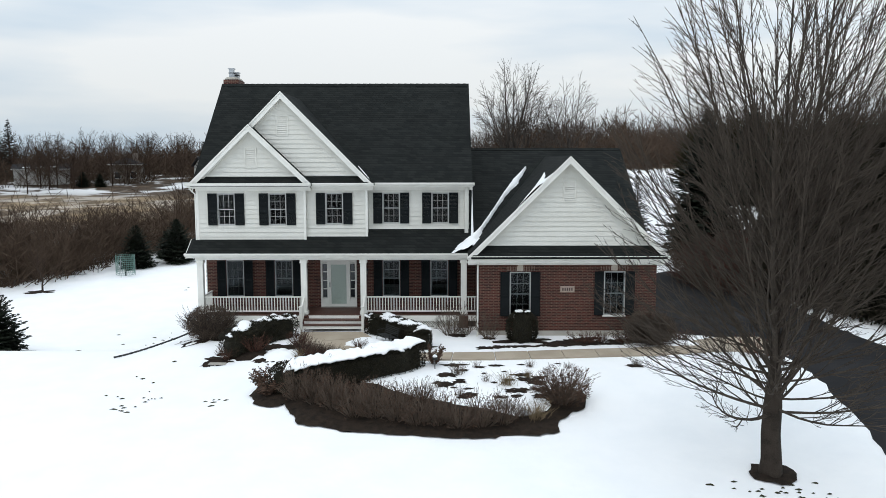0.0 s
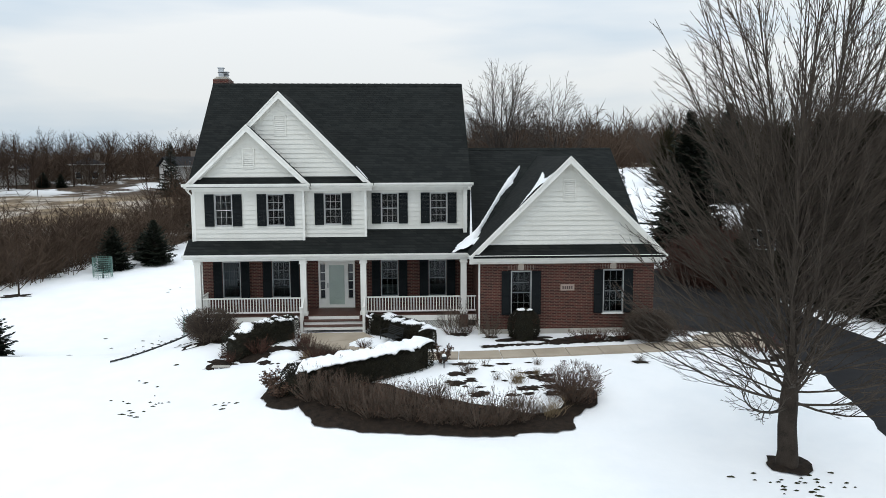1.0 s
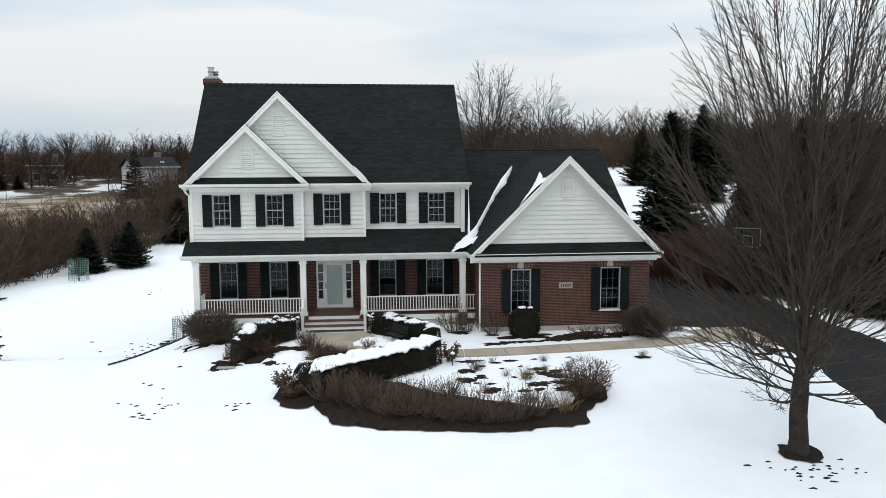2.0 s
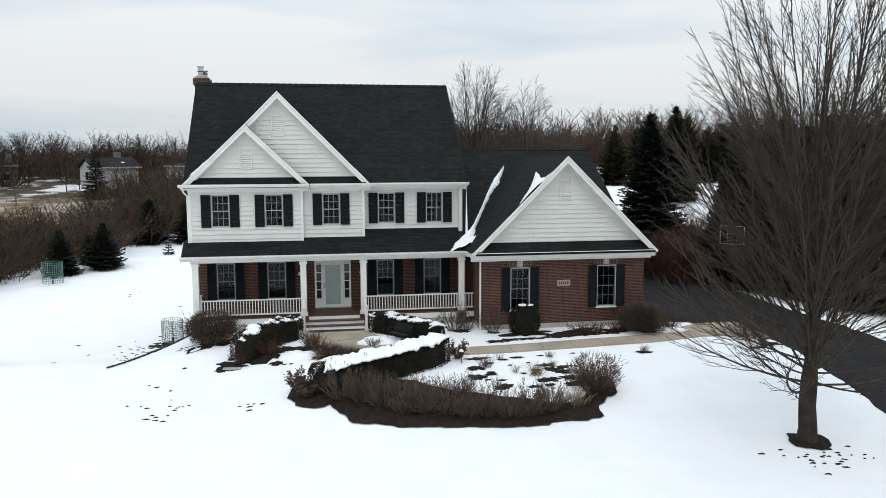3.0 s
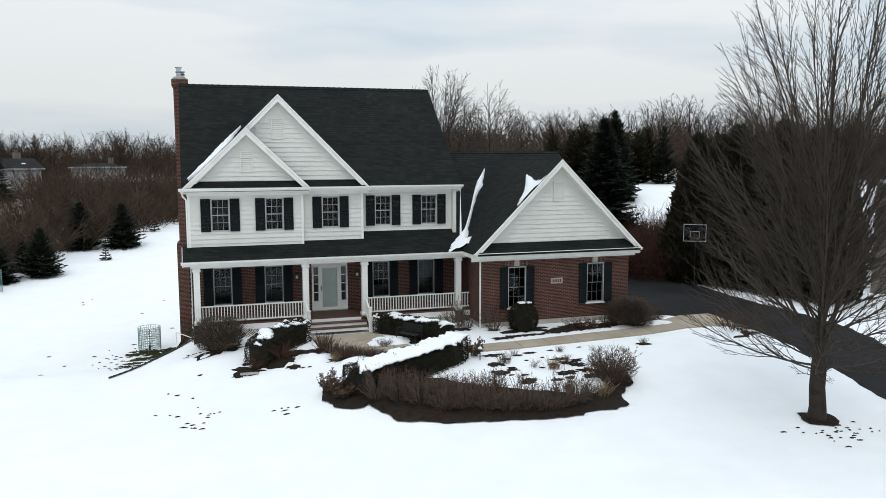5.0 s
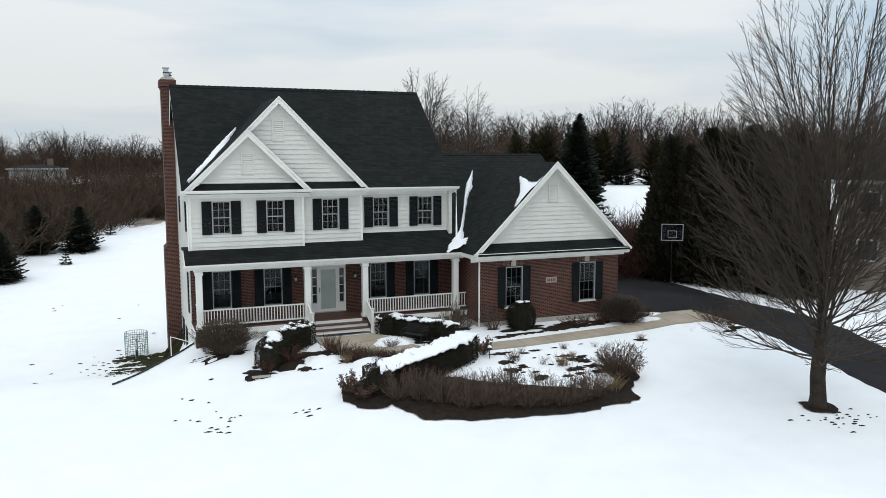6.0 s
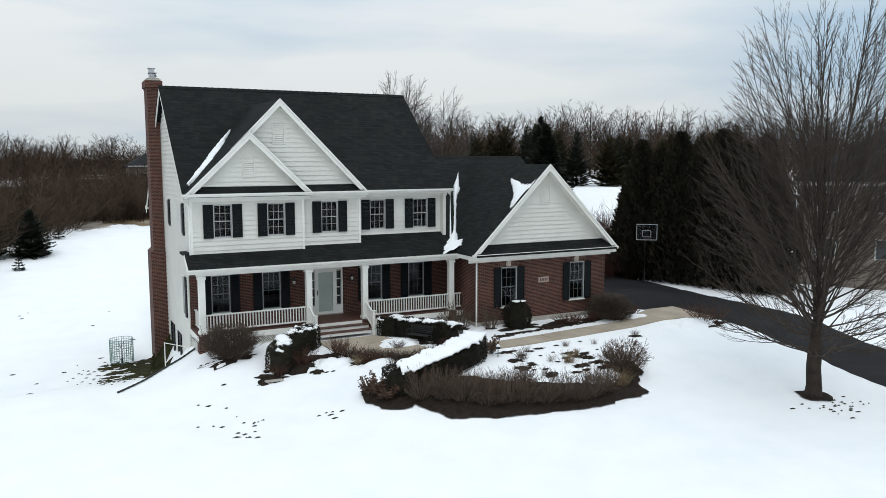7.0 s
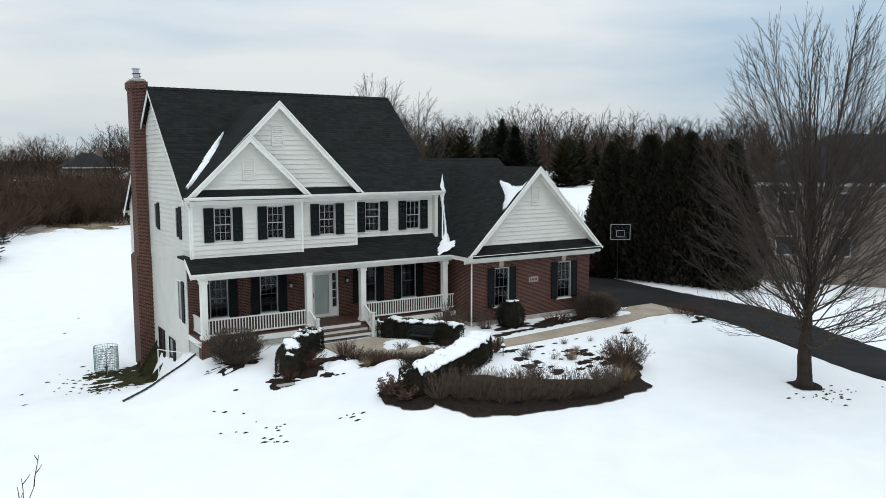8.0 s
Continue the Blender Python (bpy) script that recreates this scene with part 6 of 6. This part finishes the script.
            rr = r * max(0.25, 1 + 0.8 * noise.noise((math.cos(a) * 1.5 + x * 3, math.sin(a) * 1.5 + y * 3, seed + k)) + 0.5 * noise.noise((math.cos(a) * 5 + x, math.sin(a) * 5 + y, seed + k)))
            p = (x + rr * math.cos(a), y + rr * flat * math.sin(a))
            ring.append(bm.verts.new((*p, ground_z(*p) + lift - 0.03)))
        for i in range(n):
            bm.faces.new((c, ring[i], ring[(i + 1) % n]))
    ob = part(name, bm, material)
    return tagged(ob, label, "bare patches", kind="stuff")


rnd = random.Random(9)
sp = [(rnd.uniform(-0.4, 4.3), rnd.uniform(25.7, 28.6), rnd.uniform(0.08, 0.36)) for _ in range(46)]
sp += [(rnd.uniform(-9.3, -5.2), rnd.uniform(30.0, 31.2), rnd.uniform(0.12, 0.45)) for _ in range(16)]
sp += [(1.7 + 0.33 * i, 30.95 + 0.045 * i + rnd.uniform(-0.08, 0.1), rnd.uniform(0.18, 0.42)) for i in range(23)]
sp += [(rnd.uniform(4.6, 8.9), rnd.uniform(31.3, 32.6), rnd.uniform(0.25, 0.75)) for _ in range(16)]
sp += [(x, y, r) for x, y, r in ((-9.9, 32.6, 1.1), (-8.0, 30.9, 0.9), (-6.9, 31.3, 0.6), (-8.9, 30.5, 0.6), (12.05, 28.7, 1.0), (7.1, 28.3, 0.35), (0.6, 32.9, 0.5), (3.3, 32.0, 1.0), (1.95, 32.3, 0.3), (-5.9, 31.4, 0.5), (-27.4, 52.9, 0.9), (-22.0, 37.6, 1.4), (-1.1, 30.9, 0.7), (-2.2, 31.6, 0.7))]
patches("bare_mulch", sp, MULCH, "ragged patches of dark mulch melted out of the snow")
sp = [(rnd.uniform(-14.2, -11.6), rnd.uniform(39.2, 42.6), rnd.uniform(0.08, 0.42)) for _ in range(55)] + [(-12.0, 41.6, 0.9), (-11.9, 42.6, 0.7), (-12.1, 41.0, 0.9), (-12.6, 40.3, 0.8), (-12.0, 39.9, 0.7), (-13.4, 42.5, 0.5)]
sp += [(rnd.gauss(-13.9, 0.9), rnd.gauss(40.2, 1.6), rnd.uniform(0.03, 0.10)) for _ in range(70)]
sp += [(-10.8 + rnd.gauss(0, 0.25), 26.1 + rnd.gauss(0, 0.2), rnd.uniform(0.04, 0.12)) for _ in range(7)] + [(-10.7 + rnd.gauss(0, 0.4), 27.2 + rnd.gauss(0, 0.25), rnd.uniform(0.04, 0.12)) for _ in range(8)]
sp += [(-8.0 + rnd.gauss(0, 0.3), 26.4 + rnd.gauss(0, 0.2), rnd.uniform(0.04, 0.11)) for _ in range(6)]
sp += [(8.9 + rnd.gauss(0, 0.9), 19.2 + rnd.gauss(0, 0.5), rnd.uniform(0.03, 0.11)) for _ in range(34)]
sp += [(rnd.uniform(-13, -9), rnd.uniform(27, 33), rnd.uniform(0.03, 0.10)) for _ in range(10)]
sp += [(rnd.uniform(-18, -12), rnd.uniform(36, 58), rnd.uniform(0.05, 0.14)) for _ in range(14)]
patches("grass_patches", sp, speckled("dead_turf", (0.016, 0.018, 0.008), (0.055, 0.050, 0.024), 6, 50, 0.95, 0.8, 0.02, 0.1), "small spots of dark turf and leaves showing through snow", seed=40)


# dry grass tufts and cut-back perennials
def tuft(seed, height, n, spread, material):
    t = Bush(seed)
    rnd = t.r
    for i in range(n):
        az = rnd.uniform(0, 6.283)
        p = Vector((rnd.gauss(0, spread * 0.25), rnd.gauss(0, spread * 0.25), -0.02))
        d = vec_dir(az, rnd.uniform(0.8, 1.5))
        h = height * rnd.uniform(0.5, 1.1)
        t.limb([p, p + d * h * 0.6, p + d * h + Vector((math.cos(az), math.sin(az), -0.2)) * h * 0.18], 0.006, 0.003, 3)
    return t.mesh("grass_tuft", material)


TUFTS = [tuft(150, 0.55, 90, 0.5, TWIG), tuft(151, 0.6, 110, 0.5, DRYGRASS), tuft(152, 0.5, 40, 0.4, TWIG), tuft(153, 0.6, 70, 0.5, BARKBROWN)]
spots = [(2.55, 24.5, 0, 1.0), (3.0, 24.3, 1, 1.15), (2.0, 25.0, 0, 0.8), (0.5, 27.5, 0, 0.9), (2.2, 26.6, 1, 0.9), (1.5, 26.9, 2, 0.7), (7.1, 28.3, 0, 0.55), (4.6, 28.0, 2, 0.5), (3.2, 28.2, 0, 0.5), (1.2, 28.2, 2, 0.6), (-4.7, 30.2, 0, 0.9), (-4.2, 29.7, 0, 0.95), (-5.1, 30.6, 0, 0.95), (-5.6, 30.0, 1, 0.7), (0.6, 25.9, 2, 0.8), (-0.2, 26.4, 2, 0.7), (3.0, 27.2, 1, 0.5)]
spots += [(-4.6 + 0.22 * i, 28.55 + 0.035 * i + 0.06 * math.sin(i * 4), 3, 0.95) for i in range(14)]
spots += [(-5.9 + 0.27 * i, 30.7 - 0.22 * i + 0.12 * math.sin(i * 3), 3, 0.8) for i in range(9)]
for i, (x, y, k, s) in enumerate(spots):
    e = tagged(new("grass_tuft", TUFTS[k]), "dry brown perennial tuft standing in snow", "grass", "dry tufts")
    e.location, e.rotation_euler, e.scale = (x, y, ground_z(x, y) + 0.02), (0, 0, i * 1.9), (s, s, s)


# snow lying on the roof valleys
def roof_snow(label, line, widths, height, seed):
    """A lumpy drift along a line on a roof, wide where it has gathered."""
    bm = bmesh.new()
    n = 90
    rows = []
    for i in range(n + 1):
        f = i / n
        g = f * (len(line) - 1)
        k = min(len(line) - 2, int(g))
        p = Vector(line[k]).lerp(Vector(line[k + 1]), g - k)
        w = widths[k] + (widths[k + 1] - widths[k]) * (g - k)
        row = []
        for j in range(7):
            a = -1 + j / 3
            q = Vector((p.x + a * w * (1 + 0.35 * noise.noise((f * 14, a, seed)) + 0.45 * noise.noise((f * 75, a * 0.6, seed + 2))), p.y, 0))
            side = roof_top(q.x, q.y)
            row.append(bm.verts.new((q.x, q.y, side + (height * (1 - abs(a) ** 2.5) if abs(a) < 1 else -0.03) + 0.02 * noise.noise((q.x * 6, q.y * 6, seed)))))
        rows.append(row)
    for r0, r1 in zip(rows, rows[1:]):
        for j in range(6):
            f = bm.faces.new((r0[j], r0[j + 1], r1[j + 1], r1[j]))
            f.smooth = True
    bmesh.ops.recalc_face_normals(bm, faces=bm.faces)
    ob = part("roof_snow", bm, SNOW)
    return tagged(ob, label, "snow", "roof snow")


def roof_top(x, y):
    z = [0.0]
    if 1.16 <= x <= 9.2 and y >= 34.0:
        z.append(WR_Z - PSL * abs(WR_Y - y))
    if 1.0 <= x <= 9.4 and 32.4 <= y < 40.6:
        z.append(7.46 - abs(x - 5.25) * 4.14 / 4.18)
    if -11.3 <= x <= 1.6 and 34.1 <= y < 35.7:
        z.append(PE_Z + PSL * (y - PE_Y))
    if x < 1.32 and y >= EY0:
        z.append(EZ0 + SL * (y - EY0))
    if -11.1 < x < -3.1 and y > 34.8:
        z.append(10.29 - abs(x + 7.11) * 4.0 / 3.96)
    if -11.2 < x < -5.8 and y > 34.6:
        z.append(8.86 - abs(x + 8.5) * 2.6 / 2.7)
    return max(z)


roof_snow("white snow drift lying in the roof valley", [(0.90, 34.12), (1.08, 34.45), (1.35, 34.95), (1.72, 35.45), (2.3, 36.5), (2.95, 37.7), (3.5, 38.6), (4.17, 39.6)], (0.48, 0.50, 0.26, 0.09, 0.07, 0.10, 0.20, 0.02), 0.16, 3)
roof_snow("white snow patch lying on the gable slope", [(3.72, 32.50), (3.78, 32.85), (4.02, 33.3), (4.25, 33.9), (4.45, 34.6)], (0.62, 0.52, 0.27, 0.16, 0.04), 0.09, 4)
roof_snow("white snow drift lying in the gable valley", [(-10.95, 35.5), (-10.5, 35.95), (-9.95, 36.5), (-9.4, 37.15), (-8.95, 37.7), (-8.5, 38.2)], (0.05, 0.16, 0.22, 0.20, 0.12, 0.02), 0.10, 5)
roof_snow("thin snow streak lying in the gable valley", [(-3.3, 35.3), (-3.55, 35.6), (-3.85, 35.95)], (0.02, 0.06, 0.02), 0.05, 6)


# ---- small things round the house ----
def wire_cage(at, label, size=1.0):
    """A young tree inside a round fence of green wire on three stakes."""
    z = ground_z(*at)
    e = thing("tree_guard", (*at, z), label, "tree guard", "wire tree guards")
    r, h = 0.55 * size, 1.25 * size
    bm = bmesh.new()
    n = 30
    for i in range(n):
        a = 2 * math.pi * i / n
        x, y = at[0] + r * math.cos(a), at[1] + r * math.sin(a)
        tube(bm, [(x, y, z + 0.12), (x, y, z + h)], 0.0105, 3, False)
    for k in range(10):
        zz = z + 0.12 + k * (h - 0.12) / 9
        ring = [(at[0] + r * math.cos(2 * math.pi * i / 24), at[1] + r * math.sin(2 * math.pi * i / 24), zz) for i in range(25)]
        tube(bm, ring, 0.0105, 3, False)
    part("wire_mesh", bm, GREENWIRE, e, "green wire mesh")
    for a in (0.4, 2.5, 4.6):
        x, y = at[0] + r * math.cos(a), at[1] + r * math.sin(a)
        part("stake", tube(bmesh.new(), [(x, y, z - 0.1), (x, y, z + h + 0.03)], 0.014, 5), METAL, e)
    t = Bush(int(at[0] * -100))
    t.limb([Vector((0, 0, -0.05)), Vector((0.02, 0, 0.6)), Vector((0, 0.02, 1.1))], 0.03, 0.008, 6)
    for i in range(12):
        grow(t, Vector((0, 0, 0.35 + 0.06 * i)), vec_dir(i * 2.4, 0.6), 0.42 * size, 0.010, 1, 0.6, 0.4, 6, 0.5, min_r=0.005)
    o = new("sapling", t.mesh("sapling", BARKBROWN))
    o.parent, o.scale = e, (size, size, size)
    part("trunk_wrap", tube(bmesh.new(), [(at[0], at[1], z), (at[0], at[1], z + 0.3)], 0.06, 8), BLACKIRON, e)


wire_cage((-13.2, 42.6), "young tree fenced with green wire beside the chimney")
wire_cage((-24.1, 59.0), "young tree fenced with green wire at the lawn edge", 1.25)


def drain_pipe():
    pts = [(-10.7, 35.15), (-11.15, 35.0), (-11.9, 34.6), (-12.8, 34.0), (-13.5, 33.5), (-14.3, 33.0)]
    bm = bmesh.new()
    fine = []
    for a, b in zip(pts, pts[1:]):
        for k in range(8):
            fine.append(Vector(a).lerp(Vector(b), k / 8))
    rs = [0.034 + 0.008 * (i % 2) for i in range(len(fine))]
    tube(bm, [(p.x, p.y + 0.04 * math.sin(i * 0.4), ground_z(p.x, p.y) + 0.05) for i, p in enumerate(fine)], rs, 8)
    return tagged(part("drain_pipe", bm, BLACKIRON), "black corrugated drain pipe lying across the snow", "pipe")


drain_pipe()


def bench(at, turn):
    """A black metal garden bench: slatted seat and back, two arched sides."""
    z = ground_z(*at) + 0.08
    e = thing("garden_bench", (0, 0, 0), "black metal garden bench standing in snow by the hedge", "bench")
    def sub(nm, bm):
        o = part(nm, bm, BLACKIRON)
        o.parent = e
    for i in range(5):
        sub("seat_slat", boxes((-0.6, 0.6, -0.20 + i * 0.085, -0.14 + i * 0.085, 0.40, 0.425)))
    for i in range(5):
        sub("back_slat", boxes((-0.6, 0.6, 0.235 + 0.02 * i, 0.255 + 0.02 * i, 0.48 + i * 0.085, 0.53 + i * 0.085)))
    for x in (-0.62, 0.62):
        sub("leg", tube(bmesh.new(), [(x, -0.24, 0), (x, -0.22, 0.3), (x, -0.2, 0.62), (x, 0.0, 0.66), (x, 0.22, 0.62)], 0.02, 6))
        sub("leg", tube(bmesh.new(), [(x, 0.26, 0), (x, 0.22, 0.4), (x, 0.34, 0.9)], 0.02, 6))
    e.location, e.rotation_euler, e.scale = (*at, z), (0, 0, turn), (0.85, 0.85, 0.8)


bench((-2.28, 31.3), radians(-58))


def snow_mound(at, rx, ry, h, seed, label):
    bm = bmesh.new()
    n, m = 40, 7
    rows = []
    for i in range(m + 1):
        f = i / m
        row = []
        for k in range(n):
            a = 2 * math.pi * k / n
            j = 1 + 0.45 * noise.noise((math.cos(a) * 1.5, math.sin(a) * 1.5, seed)) + 0.25 * noise.noise((math.cos(a) * 5, math.sin(a) * 5, seed))
            x, y = at[0] + rx * f * j * math.cos(a), at[1] + ry * f * j * math.sin(a)
            row.append(bm.verts.new((x, y, ground_z(x, y) + 0.08 + h * (1 - f * f) * (1 + 0.3 * noise.noise((x * 3, y * 3, seed))) - 0.10 * f ** 6)))
        rows.append(row)
    for r0, r1 in zip(rows, rows[1:]):
        for k in range(n):
            bm.faces.new((r0[k], r1[k], r1[(k + 1) % n], r0[(k + 1) % n]))
    bmesh.ops.remove_doubles(bm, verts=bm.verts, dist=0.001)
    bmesh.ops.recalc_face_normals(bm, faces=bm.faces)
    for f in bm.faces:
        f.smooth = True
    return tagged(part("snow_mound", bm, SNOW), label, "snow", "snow mounds")


snow_mound((-3.0, 31.6), 1.0, 0.75, 0.11, 1, "heap of snow under the garden bench")
snow_mound((-6.4, 30.4), 0.75, 0.5, 0.14, 2, "heap of snow between hedge and perennials")
snow_mound((-4.9, 29.3), 0.8, 0.4, 0.14, 3, "heap of snow behind the long hedge")
snow_mound((9.6, 31.2), 0.7, 0.35, 0.12, 4, "heap of snow at the walk bend")
snow_mound((11.2, 28.9), 1.2, 0.8, 0.20, 5, "bank of shovelled snow beside the walk")


def basketball_hoop(at, z):
    """A free-standing hoop: post, arm, smoky backboard with white border and square, rim and net."""
    x, y = at
    e = thing("basketball_hoop", (x + 0.7, y + 0.9, ground_z(x + 0.7, y + 0.9)), "basketball hoop with smoky backboard beside the driveway", "basketball hoop")
    g = ground_z(x + 0.7, y + 0.9)
    part("post", tube(bmesh.new(), [(x + 0.7, y + 0.9, g - 0.1), (x + 0.7, y + 0.9, z - 0.1), (x + 0.12, y + 0.16, z + 0.02)], 0.06, 8), BLACKIRON, e)
    d, nrm = Vector((0.80, -0.60, 0)), Vector((0.60, 0.80, 0))
    def rect(u0, u1, v0, v1, lo, hi):
        c = Vector((x, y, z))
        return slab(bmesh.new(), [c + d * u0 + Vector((0, 0, v0)) + nrm * lo, c + d * u1 + Vector((0, 0, v0)) + nrm * lo, c + d * u1 + Vector((0, 0, v1)) + nrm * lo, c + d * u0 + Vector((0, 0, v1)) + nrm * lo], nrm * (hi - lo))
    part("backboard", rect(-0.58, 0.58, -0.45, 0.45, 0.0, 0.02), ACRYLIC, e, "smoky clear backboard")
    for u0, u1, v0, v1 in ((-0.61, -0.575, -0.485, 0.485), (0.575, 0.61, -0.485, 0.485), (-0.575, 0.575, 0.45, 0.485), (-0.575, 0.575, -0.485, -0.45)):
        part("border", rect(u0, u1, v0, v1, -0.02, 0.03), METAL, e)
    for u0, u1, v0, v1 in ((-0.25, -0.225, -0.30, 0.10), (0.225, 0.25, -0.30, 0.10), (-0.225, 0.225, 0.075, 0.10), (-0.225, 0.225, -0.30, -0.275)):
        part("target_line", rect(u0, u1, v0, v1, -0.012, -0.004), METAL, e)
    c = Vector((x, y, z - 0.34)) - nrm * 0.30
    part("rim", tube(bmesh.new(), [c + Vector((math.cos(a) * 0.22, math.sin(a) * 0.22, 0)) for a in (k * math.pi / 8 for k in range(17))], 0.012, 5, False), TWIGRED, e)


basketball_hoop((15.95, 37.5), 3.33)


# a stepping stone and a small capped lamp in the beds
tagged(part("stepping_stone", boxes((-9.25, -8.55, 30.1, 30.35, ground_z(-8.9, 30.2) + 0.02, ground_z(-8.9, 30.2) + 0.07), bevel=0.02), CONCRETE), "flat grey stone slab lying in the snow", "stone")
pl = thing("path_light", (-0.3, 28.0, ground_z(-0.3, 28.0)), "small dark path light capped with snow", "path light")
gz = ground_z(-0.3, 28.0)
part("stem", tube(bmesh.new(), [(-0.3, 28.0, gz - 0.05), (-0.3, 28.0, gz + 0.42)], 0.018, 6), BLACKIRON, pl)
part("hood", tube(bmesh.new(), [(-0.3, 28.0, gz + 0.36), (-0.3, 28.0, gz + 0.42), (-0.3, 28.0, gz + 0.47)], [0.11, 0.09, 0.02], 10), BLACKIRON, pl)
part("snow_cap", tube(bmesh.new(), [(-0.3, 28.0, gz + 0.45), (-0.3, 28.0, gz + 0.50), (-0.3, 28.0, gz + 0.54)], [0.09, 0.075, 0.02], 10), SNOW, pl)

# stair rail and small balustrade at the side entrance
rl = thing("side_rail", (-11.1, 36.4, ground_z(-11.3, 36.4)), "short white handrail beside the house wall", "handrail")
part("rail", tube(bmesh.new(), [(-11.75, 38.2, -0.55), (-11.05, 35.9, -0.35)], 0.02, 6), TRIM, rl)
part("rail_post", tube(bmesh.new(), [(-11.75, 38.2, -2.2), (-11.75, 38.2, -0.53)], 0.022, 6), TRIM, rl)
part("rail_post", tube(bmesh.new(), [(-11.05, 35.9, -1.0), (-11.05, 35.9, -0.33)], 0.022, 6), TRIM, rl)


# ---- neighbouring houses ----
def far_house(at, turn, w, d, h, rise, wall, label, base=None, snow=False, hip=False, rows=2):
    """A plain house far off: walls, gabled or hipped roof, chimney and windows."""
    z = (ground_z(*at) if base is None else base)
    e = thing("far_house", (0, 0, 0), label, "house", "neighbouring houses")

    def sub(nm, bm, m, parent=None):
        o = part(nm, bm, m)
        o.parent = parent or e
        return o
    sub("wall", boxes((-w / 2, w / 2, -d / 2, d / 2, -1.0, h)), wall)
    o = 0.4
    bm = bmesh.new()
    k = d * 0.45 if hip else -o
    slab(bm, [(-w / 2 - o, -d / 2 - o, h), (w / 2 + o, -d / 2 - o, h), (w / 2 - k, 0, h + rise), (-w / 2 + k, 0, h + rise)], (0, 0, -0.18))
    slab(bm, [(w / 2 + o, d / 2 + o, h), (-w / 2 - o, d / 2 + o, h), (-w / 2 + k, 0, h + rise), (w / 2 - k, 0, h + rise)], (0, 0, -0.18))
    if hip:
        slab(bm, [(w / 2 + o, -d / 2 - o, h), (w / 2 + o, d / 2 + o, h), (w / 2 - k, 0, h + rise)], (0, 0, -0.18))
        slab(bm, [(-w / 2 - o, d / 2 + o, h), (-w / 2 - o, -d / 2 - o, h), (-w / 2 + k, 0, h + rise)], (0, 0, -0.18))
    sub("roof", bm, FARROOF)
    if not hip:
        bm = bmesh.new()
        for x in (-w / 2, w / 2 - 0.1):
            slab(bm, [(x, -d / 2, h - 0.1), (x, d / 2, h - 0.1), (x, 0, h + rise - 0.25)], (0.1, 0, 0))
        sub("gable_end", bm, wall)
    sub("chimney", boxes((w * 0.18, w * 0.18 + 0.9, 0.4, 1.2, h, h + rise + 0.9)), FARTAN)
    n = max(2, int(w / 3.2))
    for r in range(rows):
        for i in range(n):
            x = -w / 2 + (i + 0.5) * w / n
            z0 = 0.9 + r * 2.8
            if z0 + 1.3 < h:
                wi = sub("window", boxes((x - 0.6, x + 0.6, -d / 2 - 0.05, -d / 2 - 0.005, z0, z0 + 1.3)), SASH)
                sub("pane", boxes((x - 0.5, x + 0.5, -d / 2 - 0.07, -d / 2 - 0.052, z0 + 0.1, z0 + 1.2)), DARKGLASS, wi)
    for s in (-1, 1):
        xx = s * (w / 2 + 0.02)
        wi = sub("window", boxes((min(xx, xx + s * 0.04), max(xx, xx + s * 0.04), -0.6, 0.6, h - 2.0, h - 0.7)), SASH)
        xx = s * (w / 2 + 0.062)
        sub("pane", boxes((min(xx, xx + s * 0.02), max(xx, xx + s * 0.02), -0.5, 0.5, h - 1.9, h - 0.8)), DARKGLASS, wi)
    sub("eaves", boxes((-w / 2 - o, w / 2 + o, -d / 2 - o - 0.06, -d / 2 - o - 0.002, h - 0.2, h + 0.02)), SASH)
    if snow:
        bm = bmesh.new()
        for i in range(3):
            x0 = -w * 0.35 + i * w * 0.24
            f0, f1 = 0.12, 0.30 + 0.08 * i
            slab(bm, [(x0, -d / 2 * (1 - f0), h + rise * f0 + 0.06), (x0 + w * 0.16, -d / 2 * (1 - f0), h + rise * f0 + 0.06), (x0 + w * 0.12, -d / 2 * (1 - f1), h + rise * f1 + 0.06), (x0 + w * 0.04, -d / 2 * (1 - f1), h + rise * f1 + 0.06)], (0, 0, 0.05))
        sub("roof_snow", bm, SNOW)
    e.location, e.rotation_euler = (*at, z), (0, 0, turn)
    return e


far_house((33.5, 32.5), radians(-52), 13, 10, 5.6, 3.2, FARTAN, "large tan brick house with dark roof behind the trees", 0.7, True, True)
far_house((-37.8, 134.0), radians(35), 7, 6, 2.2, 1.5, FARWALL, "white house with gabled roof across the field", 3.9, True)
far_house((-26.0, 142.0), radians(5), 8, 7, 1.7, 0.6, FARWALL, "low pale house across the field", 4.5, False, True, 1)
far_house((-60.0, 150.0), radians(15), 5.5, 6, 3.6, 1.2, FARTAN, "tall grey-brown house across the field", 2.7, False, True)
far_house((-74.0, 146.0), radians(20), 9, 6, 1.9, 0.9, FARWALL, "low ranch house with snowy roof across the road", 3.6, True, False, 1)
far_house((1.5, 143.0), radians(0), 8, 7, 3.4, 2.2, FARTAN, "pale house with dark hipped roof behind the woods", 3.3, False, True)
